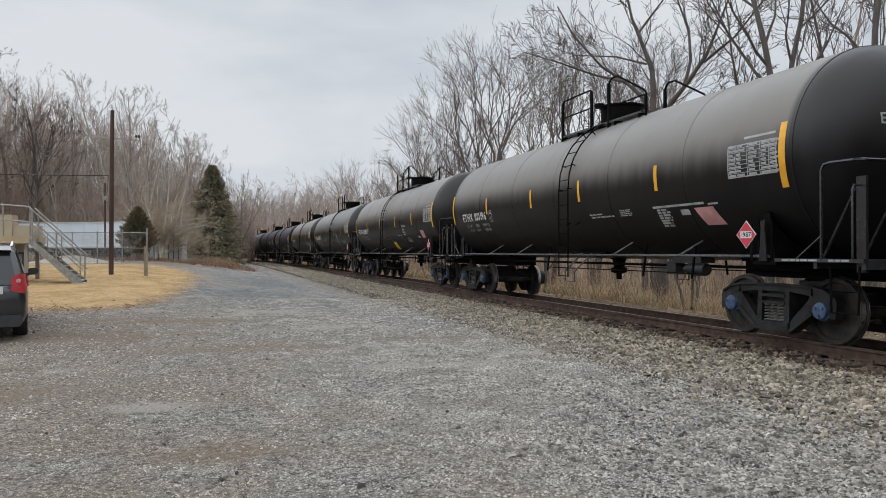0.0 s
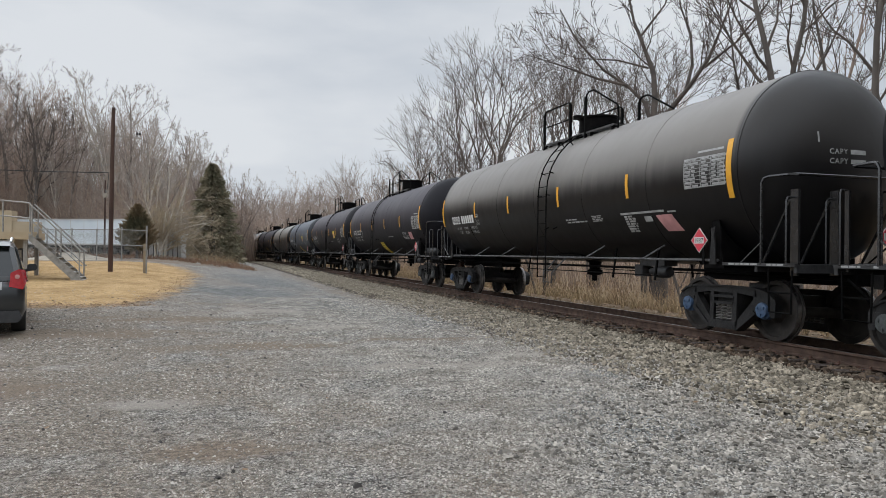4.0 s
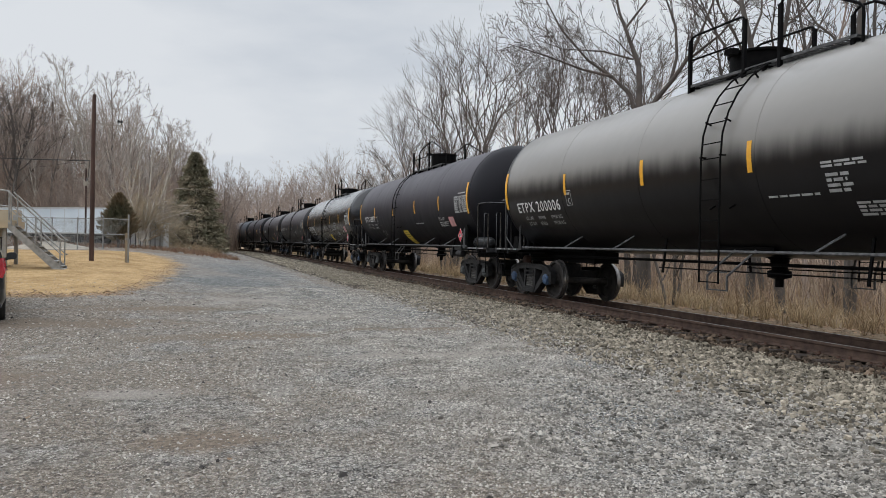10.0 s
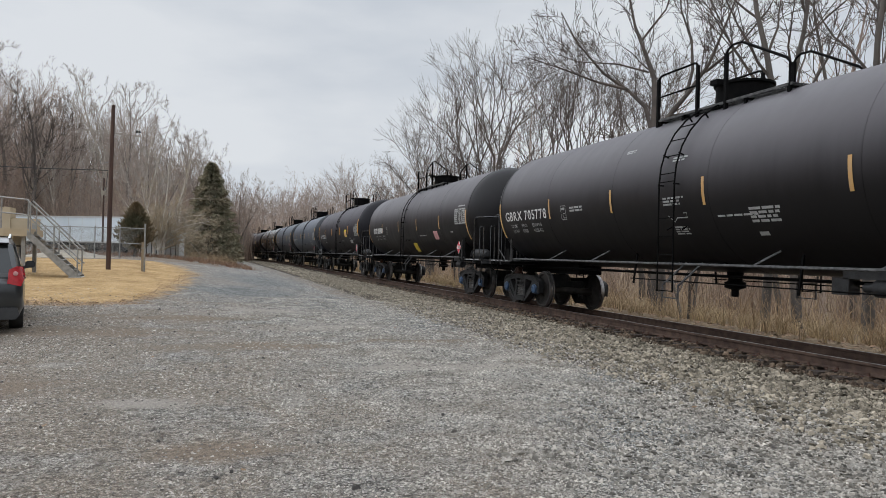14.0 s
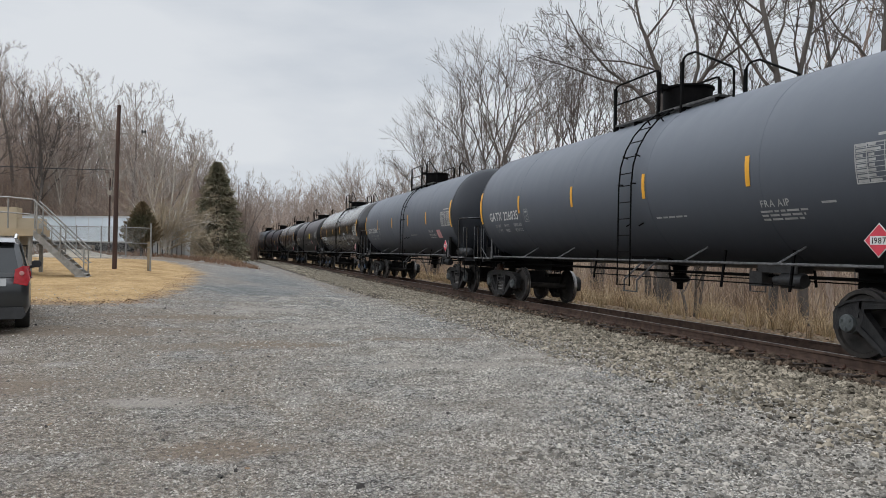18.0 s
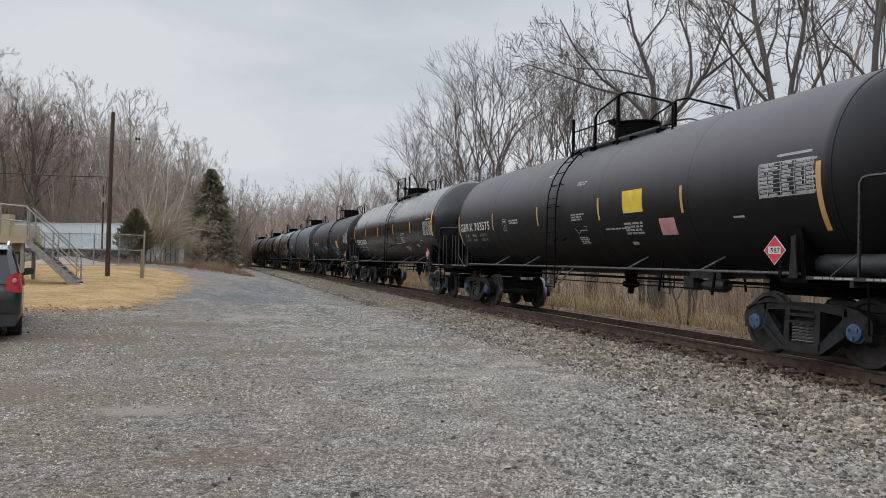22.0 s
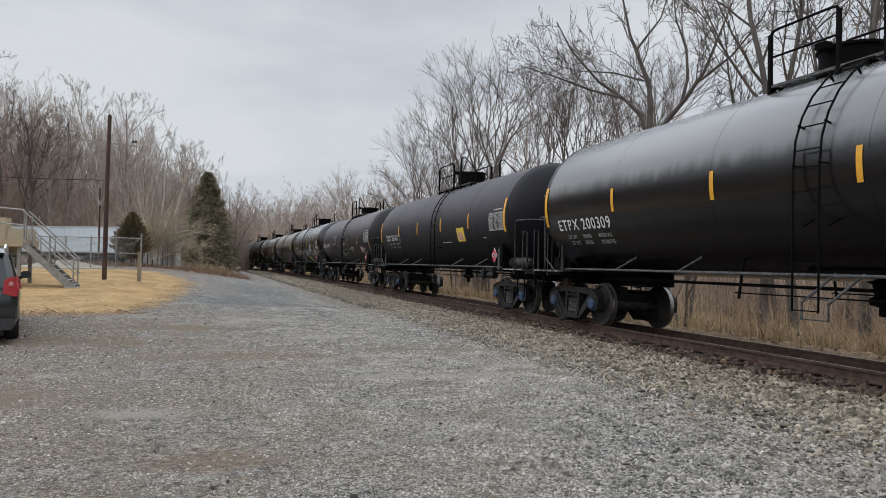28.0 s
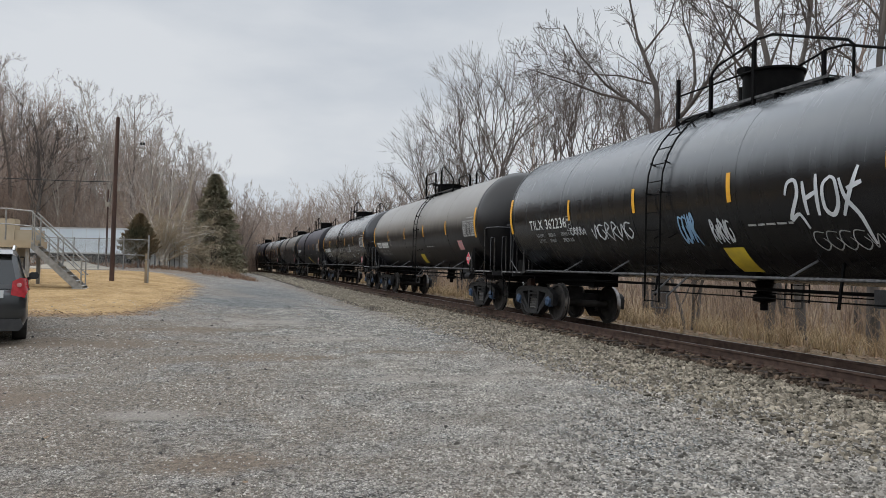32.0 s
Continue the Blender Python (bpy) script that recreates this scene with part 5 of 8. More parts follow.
def dress(car, kind, code, digits, load, tare, extras, lad_p, strips, num):
    """Everything painted or stuck on one car."""
    low = -0.18 if kind == "gbr" else 0.0
    for k, p in enumerate((-0.06, *strips, 15.06)):
        tall = k in (0, 5)
        for side in (-1, 1):
            once("reflector_strip", "%.2f%d%s" % (p, side, kind == "gbr"), lambda: patch(p, p + (0.13 if tall else 0.10) * (0.7 if low else 1), (2.14 - (0.22 if low else 0) if tall else 2.34) + low, (3.10 - (0.22 if low else 0) if tall else 2.82) + low, 0, 0.008, side), OCHRE if low else YELLOW, car, "faded ochre reflective strip" if low else "yellow reflective strip")
    roof = (0, 0, R + ZC - 4.43)
    for sd in (-1, 1):
        part("handrail", shared("handrail/%d%.2f" % (sd, lad_p), lambda: railing_shape(sd, lad_p), BLACK), None, car, at=roof)
        for p, top in ((6.5, 5.22), (lad_p - 0.38, 5.22), (lad_p + 0.42, 5.24)) if lad_p > 7.7 else ((6.42, 5.18), (lad_p + 0.42, 5.0), (8.55, 5.34)):
            part("stanchion", shared("stanchion/%d%.2f" % (sd, p), lambda: stanchion_shape(sd, p, top), BLACK), None, car, at=roof)
        part("ladder", shared("ladder/%d%.1f" % (sd, lad_p), lambda: ladder_shape(lad_p, 0.46, sd), BLACK), None, car)
        part("foot_ladder", shared("foot_ladder/%d%.1f" % (sd, lad_p), lambda: foot_ladder_shape(lad_p, sd), GALV), None, car)
    n0, n1 = num
    zn = 2.03 if kind in ("etp", "etd") else 2.19
    if digits:
        part("number_lettering", stencil((code or "GATX") + " " + digits, n0, zn, 0.25, n1 - n0), WHITE, car, "white stencilled number", 0)
    else:
        w = (n1 - n0) / 10.6
        blocks = [outline_box(n0 + w * k, n0 + w * (k + 0.76), zn, zn + 0.25, 0.045) for k in range(4)]
        blocks += [patch(n0 + w * k, n0 + w * (k + 0.76), zn, zn + 0.25) for k in (4.6, 5.6, 6.6, 7.6, 8.6, 9.6)]
        part("number_lettering", join(blocks), WHITE, car, "white stencilled blocks", 0)
    rows = [stencil("LD LMT", n0 + 0.3, zn - 0.19, 0.085), stencil("LT WT", n0 + 0.35, zn - 0.33, 0.085)]
    for z, txt in ((zn - 0.19, load), (zn - 0.33, tare)):
        rows += [stencil(t, q, z, 0.085) for t, q in zip(txt.split("/"), (n0 + 0.98, n0 + 1.68))]
    part("weight_lettering", join(rows), DIMWHITE, car, "small white weight lettering", 0)["kind"] = "stuff"
    once("clearance_mark", kind[:1], lambda: join([outline_box(3.75, 4.0, 2.10, 2.44), stencil("C", 3.83, 2.14, 0.13), patch(3.80, 3.95, 2.34, 2.39, rows=1)]), DIMWHITE, car) if kind == "gbr" else kind == "etp" or once("clearance_mark", "c", lambda: join([outline_box(3.25, 3.50, 2.10, 2.44), stencil("C", 3.33, 2.14, 0.13), patch(3.30, 3.45, 2.34, 2.39, rows=1)]), DIMWHITE, car)
    once("data_panel", kind[:3], lambda: data_panel(0.17 if kind in ("eth", "nul") else 0.06 if kind == "gbr" else 0.0), DIMWHITE, car, "white ruled panel of small writing")
    once("small_print", "mid", lambda: bars(9.3, 1.92, 1.2, 0.05, 1, 3), DIMWHITE, car)
    once("small_print", "foot", lambda: bars(13.3, 1.98, 0.35, 0.05, 1, 8), DIMWHITE, car)
    # placards: one to the yard, one on the end platform
    pl = part("placard", shared("placard/x", lambda: placard_shape(0.222, -1.475, HALF - 14.20, 1.47, "x"), WHITE, 0), None, car, "red diamond hazard placard with white number")
    part("placard_field", shared("placard_field/x", lambda: placard_shape(0.205, -1.480, HALF - 14.20, 1.47, "x"), RED, 0), None, pl)
    def number_x():
        v, f, w = letters("1987", 0.08)
        s = Shape().add([(-1.4875, HALF - 14.20 + w / 2 - a, 1.43 + b) for a, b, _ in v], f)
        return s
    part("placard_ground", shared("placard_ground/x", lambda: Shape().box(-1.4868, -1.4842, HALF - 14.20 - 0.125, HALF - 14.20 + 0.125, 1.415, 1.525), WHITE, 0), None, pl)
    part("placard_number", shared("placard_number/x", number_x, BLACK, 0), None, pl)
    part("placard_bracket", shared("placard_bracket/x", lambda: Shape().box(-1.470, -1.455, HALF - 14.33, HALF - 14.27, 1.06, 1.62), BLACK, 0), None, pl)
    pe = part("placard", shared("placard/y", lambda: placard_shape(0.222, 0.35, -8.70, 1.52, "y"), WHITE, 0), None, car, "red diamond hazard placard with white number")
    part("placard_field", shared("placard_field/y", lambda: placard_shape(0.205, 0.35, -8.705, 1.52, "y"), RED, 0), None, pe)
    part("placard_ground", shared("placard_ground/y", lambda: Shape().box(0.225, 0.475, -8.7118, -8.7092, 1.465, 1.575), WHITE, 0), None, pe)
    def number_y():
        v, f, w = letters("1987", 0.08)
        return Shape().add([(0.35 - w / 2 + a, -8.7125, 1.48 + b) for a, b, _ in v], f)
    part("placard_number", shared("placard_number/y", number_y, BLACK, 0), None, pe)
    part("placard_bracket", shared("placard_bracket/y", lambda: Shape().box(0.32, 0.38, -8.698, -8.68, 1.06, 1.6), BLACK, 0), None, pe)
    # the end towards the camera
    v, f, w = letters((code or "GATX") + " " + digits if digits else "1", 0.165)
    s = Shape().add([on_head(-0.72 + a, 2.98 + b) for a, b, _ in v], f)
    for k, t in enumerate(("CAPY", "CAPY")):
        v, f, w = letters(t, 0.085)
        s.add([on_head(-0.5 + a, 2.80 - 0.15 * k + b) for a, b, _ in v], f)
        s.add([on_head(-0.12 + a, 2.80 - 0.15 * k + b) for a, b in ((0, 0), (0.30, 0), (0.30, 0.07), (0, 0.07))], [(0, 1, 2, 3)])
    part("end_lettering", s, DIMWHITE, car, "white stencilled end number", 0)
    for x in extras:
        if x == "slant":
            once("slanted_sticker", "y", lambda: patch(6.92, 7.64, 1.18, 1.72, -0.15), FADEYEL, car, "slanted yellow sticker")
            once("sticker_print", "slant", lambda: join([patch(6.98 - 0.15 * (4 - k) / 5, 7.52 - 0.15 * (4 - k) / 5, 1.28 + 0.09 * k, 1.295 + 0.09 * k, 0.0, 0.009, rows=1) for k in range(5)]), GRIME, car)
        elif x == "lowslant":
            once("slanted_sticker", "l", lambda: patch(8.45, 8.95, 1.22, 1.62, -0.05), FADEYEL, car, "slanted faded yellow sticker")
        elif x == "minislant":
            once("slanted_sticker", "m", lambda: patch(7.8, 8.35, 1.32, 1.68, -0.35), FADEYEL, car, "small slanted yellow sticker")
        elif x == "square":
            a, b = (10.1, 2.25) if kind == "gbr" else (10.98, 1.95) if kind == "til" else (10.8, 2.17)
            once("yellow_notice", kind, lambda: patch(a, a + 0.71, b, b + 0.45), FADEYEL, car, "square yellow notice")
            once("notice_field", kind, lambda: join([patch(a + 0.14, a + 0.56, b + 0.05 + 0.062 * k, b + 0.105 + 0.062 * k, 0, 0.010, rows=1) for k in range(4)]), FADEYEL if kind == "gbr" else PINK, car)
        elif x == "pink":
            c = 11.27 if kind == "gbr" else 13.15
            once("pink_notice", kind, lambda: patch(c, c + 0.48, 1.78, 2.09, -0.03), PINK, car, "faded pink notice")
        elif x == "approval":
            once("approval_lettering", "a", lambda: stencil("FRA AIP", 12.12, 2.0, 0.11), DIMWHITE, car, "small white lettering")
            once("small_print", "approval", lambda: bars(12.08, 1.77, 0.95, 0.18, 3, 2, 0.5), DIMWHITE, car)
        elif x == "block":
            once("small_print", "block", lambda: join([bars(10.35, 2.27, 0.8, 0.10, 2, 11), bars(10.4, 1.93, 0.42, 0.28, 4, 12)]), DIMWHITE, car)
            once("small_print", "block2", lambda: bars(10.75, 1.62, 0.6, 0.20, 4, 13), DIMWHITE, car)
            once("pink_notice", "w", lambda: patch(12.55, 12.82, 1.78, 1.87), DIMWHITE, car)
        elif x == "tests":
            once("small_print", "tests", lambda: join([bars(4.2, 2.25, 0.75, 0.14, 2, 21), bars(7.87, 2.18, 0.62, 0.17, 3, 22), bars(10.06, 1.80, 0.7, 0.26, 4, 23), bars(6.3, 3.35, 0.4, 0.08, 2, 25), bars(8.1, 2.98, 0.45, 0.1, 2, 26), patch(10.1, 10.3, 1.62, 1.68, rows=1)]), DIMWHITE, car)
            once("weld_sketch", "t", lambda: join([ribbon([(7.95, 2.02), (8.1, 1.9), (8.2, 1.97), (8.5, 1.97), (8.5, 2.05), (8.4, 2.05)], 0.02), bars(8.02, 1.66, 0.42, 0.16, 4, 24)]), DIMWHITE, car)
        elif x == "panel2":
            once("safety_panel", "s", lambda: join([patch(11.7, 13.2, 2.02, 2.06, rows=1), patch(12.5, 12.75, 1.86, 1.96, rows=1), bars(11.8, 1.66, 0.42, 0.34, 7, 31, 0.75), bars(9.25, 1.98, 0.7, 0.05, 1, 32), bars(10.5, 1.92, 0.45, 0.14, 4, 33)]), DIMWHITE, car)
            once("pink_notice", "p2", lambda: patch(12.9, 13.4, 1.66, 1.97, 0.15), PINK, car, "faded pink notice")
        elif x == "frames":
            once("pink_notice", "fr", lambda: patch(12.8, 13.24, 1.75, 2.05), PINK, car, "faded pink notice")
            once("ruled_notice", "fr", lambda: join([outline_box(13.35, 13.83, 1.63, 1.95, 0.025), patch(13.58, 13.61, 1.63, 1.95)]), WHITE, car)
        elif x == "bigtag":
            part("graffiti", big_tag(10.2, 1.95, 0.70), SPRAY_W, car, "white sprayed graffiti letters", 0)
            part("graffiti", scrawl(7.55, 1.72, 0.45, 0.5, 41, 4, 0.05), SPRAY_B, car, "blue sprayed graffiti", 0)
            part("graffiti", scrawl(8.38, 1.72, 0.5, 0.36, 42, 5, 0.04), SPRAY_W, car, "white sprayed graffiti", 0)
            part("graffiti", scrawl(4.4, 1.86, 1.6, 0.34, 43, 6, 0.04), SPRAY_W, car, "white sprayed tag", 0)
            part("graffiti", scrawl(3.4, 2.0, 0.7, 0.16, 44, 5, 0.03), SPRAY_W, car, "white sprayed tag", 0)
            part("graffiti", scrawl(10.5, 1.55, 1.8, 0.28, 45, 8, 0.02), DIMWHITE, car, "thin chalky graffiti", 0)
            part("approval_lettering", join([stencil("AAR ST-445", 12.65, 2.06, 0.15), patch(13.0, 13.5, 2.28, 2.34, rows=1), patch(13.02, 13.48, 2.36, 2.5)]), DIMWHITE, car, "small white lettering", 0)
        elif x == "headtag":
            s = Shape()
            for q in ([(-0.9, 3.5), (-1.0, 3.35), (-0.85, 3.25), (-0.5, 3.3), (-0.3, 3.45), (-0.45, 3.55), (-0.6, 3.3)], [(-0.3, 3.3), (-0.1, 3.5), (0.1, 3.3), (0.3, 3.5), (0.2, 3.2)], [(-0.2, 3.75), (-0.15, 3.6), (-0.05, 3.8)]):
                pts = smooth_stroke(q)
                for a, b in zip(pts, pts[1:]):
                    s.add([on_head(a[0], a[1]), on_head(b[0], b[1]), on_head(b[0], b[1] + 0.06), on_head(a[0], a[1] + 0.06)], [(0, 1, 2, 3)])
            part("graffiti", s, SPRAY_W, car, "white sprayed graffiti", 0)
        elif x == "twotags":
            part("graffiti", spiky_tag(3.10, 1.72, 0.95, 0.42, 51), SPRAY_W, car, "white sprayed graffiti", 0)
            part("graffiti", spiky_tag(4.15, 1.76, 0.92, 0.50, 52), SPRAY_W, car, "white sprayed graffiti", 0)
        elif x == "figure":
            k = [[(10.56, 2.62), (10.58, 2.50), (10.59, 2.37), (10.53, 2.26), (10.56, 2.16), (10.55, 1.99), (10.57, 1.82), (10.59, 1.63), (10.61, 1.47)], [(10.47, 2.41), (10.61, 2.35), (10.71, 2.25), (10.84, 2.28)], [(10.49, 2.18), (10.58, 2.23), (10.72, 2.25)], [(10.66, 2.13), (10.66, 2.03), (10.64, 1.79), (10.62, 1.6), (10.62, 1.48)], [(10.42, 1.75), (10.54, 1.79), (10.53, 1.68)]]
            part("graffiti", join([ribbon(smooth_stroke(q), 0.055) for q in k]), SPRAY_Y, car, "pale yellow sprayed figure", 0)
            k = [[(5.56, 2.43), (5.44, 2.3), (5.47, 2.16), (5.40, 1.99), (5.38, 1.71), (5.42, 1.43)], [(5.28, 2.31), (5.39, 2.18), (5.17, 2.1)], [(5.47, 2.12), (5.26, 1.99)], [(5.24, 1.67), (5.33, 1.53), (5.40, 1.4)]]
            part("graffiti", join([ribbon(smooth_stroke(q), 0.03) for q in k]), SPRAY_W, car, "white sprayed figure", 0)
            part("graffiti", scrawl(3.0, 1.72, 1.2, 0.3, 63, 5, 0.05), SPRAY_P, car, "dull purple sprayed tag", 0)
            part("graffiti", scrawl(1.5, 1.52, 1.1, 0.2, 64, 5, 0.025), DIMWHITE, car, "thin white sprayed tag", 0)
            once("small_print", "low", lambda: bars(12.2, 1.72, 1.4, 0.22, 3, 65, 0.5), DIMWHITE, car)
        elif x == "teal":
            part("graffiti", scrawl(4.04, 1.68, 0.75, 0.3, 71, 7, 0.045), SPRAY_C, car, "teal sprayed tag", 0)
            part("graffiti", join([ribbon(smooth_stroke([(5.85 + a * 0.9, 1.72 + b * 0.75) for a, b in q]), 0.055) for q in ([(0, 0.05), (0.08, 0.5), (0.25, 0.1), (0.35, 0.55)], [(0.62, 0.5), (0.45, 0.3), (0.6, 0.05), (0.72, 0.15)], [(0.5, 0.3), (0.68, 0.32)], [(0.75, 0.6), (0.85, 0.1), (0.95, 0.45), (1.08, 0.05), (1.15, 0.6)], [(1.2, 0.35), (1.45, 0.1)], [(1.45, 0.35), (1.2, 0.08)], [(0.3, -0.12), (0.6, 0.0), (0.5, -0.15)])]), SPRAY_W, car, "white sprayed tag", 0)
            loops = []
            for k in range(4):
                a, w, h = 9.50 + 0.30 * k, 0.29, 0.62 - 0.05 * (k % 2)
                for q in ([(0, 0), (0.06, 0.85), (0.5, 1.05), (0.95, 0.85), (0.78, 0.5), (1.0, 0.05), (0.7, 0), (0.48, 0.4), (0.3, 0.02), (0, 0)], [(0.34, 0.7), (0.62, 0.78), (0.58, 0.6), (0.34, 0.7)]):
                    loops.append(ribbon(smooth_stroke([(a + u * w, 1.50 + v * h) for u, v in q]), 0.026))
            part("graffiti", join(loops), SPRAY_B, car, "blue sprayed bubble letters", 0)
            word = {"M": ([(0, 0), (0.08, 1), (0.5, 0.35), (0.9, 1), (1, 0)],), "E": ([(0.9, 1), (0.1, 0.95), (0.05, 0.02), (0.9, 0)], [(0.1, 0.5), (0.75, 0.52)]), "T": ([(0, 0.95), (1, 1)], [(0.5, 0.97), (0.48, 0)]), "A": ([(0, 0), (0.5, 1), (1, 0)], [(0.22, 0.4), (0.8, 0.4)]), "L": ([(0.1, 1), (0.1, 0), (0.9, 0.05)],)}
            part("graffiti", join([ribbon([(10.78 + 0.19 * k + u * 0.15, 1.60 + v * 0.27) for u, v in q], 0.03) for k, ch in enumerate("METAL") for q in word[ch]]), SPRAY_B, car, "blue sprayed capitals reading METAL", 0)
            part("graffiti", scrawl(11.35, 1.44, 0.75, 0.13, 74, 6, 0.016), SPRAY_B, car, "thin blue sprayed scribble", 0)
        elif x == "chalk":
            part("graffiti", join([ribbon([(3.5, 1.75), (3.65, 2.1), (3.8, 1.75), (3.5, 1.75)], 0.015), scrawl(3.45, 1.55, 0.7, 0.2, 81, 4, 0.014)]), DIMWHITE, car, "thin chalk drawing", 0)
        elif x == "whitetag":
            part("graffiti", join([ribbon(smooth_stroke(q), 0.03) for q in KNOT] + [scrawl(6.55, 1.62, 1.2, 0.3, 92, 7, 0.014)]), SPRAY_W, car, "white sprayed tag", 0)


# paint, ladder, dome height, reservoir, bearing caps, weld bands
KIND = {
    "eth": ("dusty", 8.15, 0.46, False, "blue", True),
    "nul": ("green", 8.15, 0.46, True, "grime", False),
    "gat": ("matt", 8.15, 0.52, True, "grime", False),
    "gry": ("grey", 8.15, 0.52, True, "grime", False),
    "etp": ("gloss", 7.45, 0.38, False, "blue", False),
    "etd": ("sky_dust", 7.45, 0.38, False, "blue", False),
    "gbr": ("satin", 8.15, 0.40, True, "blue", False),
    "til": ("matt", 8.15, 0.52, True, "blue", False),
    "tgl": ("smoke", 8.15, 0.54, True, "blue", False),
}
LOOK = {
    "eth": "dusty black railway tank car with worn weld bands", "nul": "greenish black railway tank car with sprayed figures",
    "gat": "matt black railway tank car with yellow reflector strips", "gry": "dark grey railway tank car with yellow reflector strips", "etp": "glossy black railway tank car reflecting the sky",
    "etd": "dust-filmed black railway tank car", "gbr": "satin black railway tank car with white stencils", "til": "matt black railway tank car with a yellow notice", "tgl": "smoky black railway tank car covered in graffiti",
}
W = ("198400/89950 KG", "87600/39750 KG")
S0 = (3.05, 6.1, 9.1, 12.0)
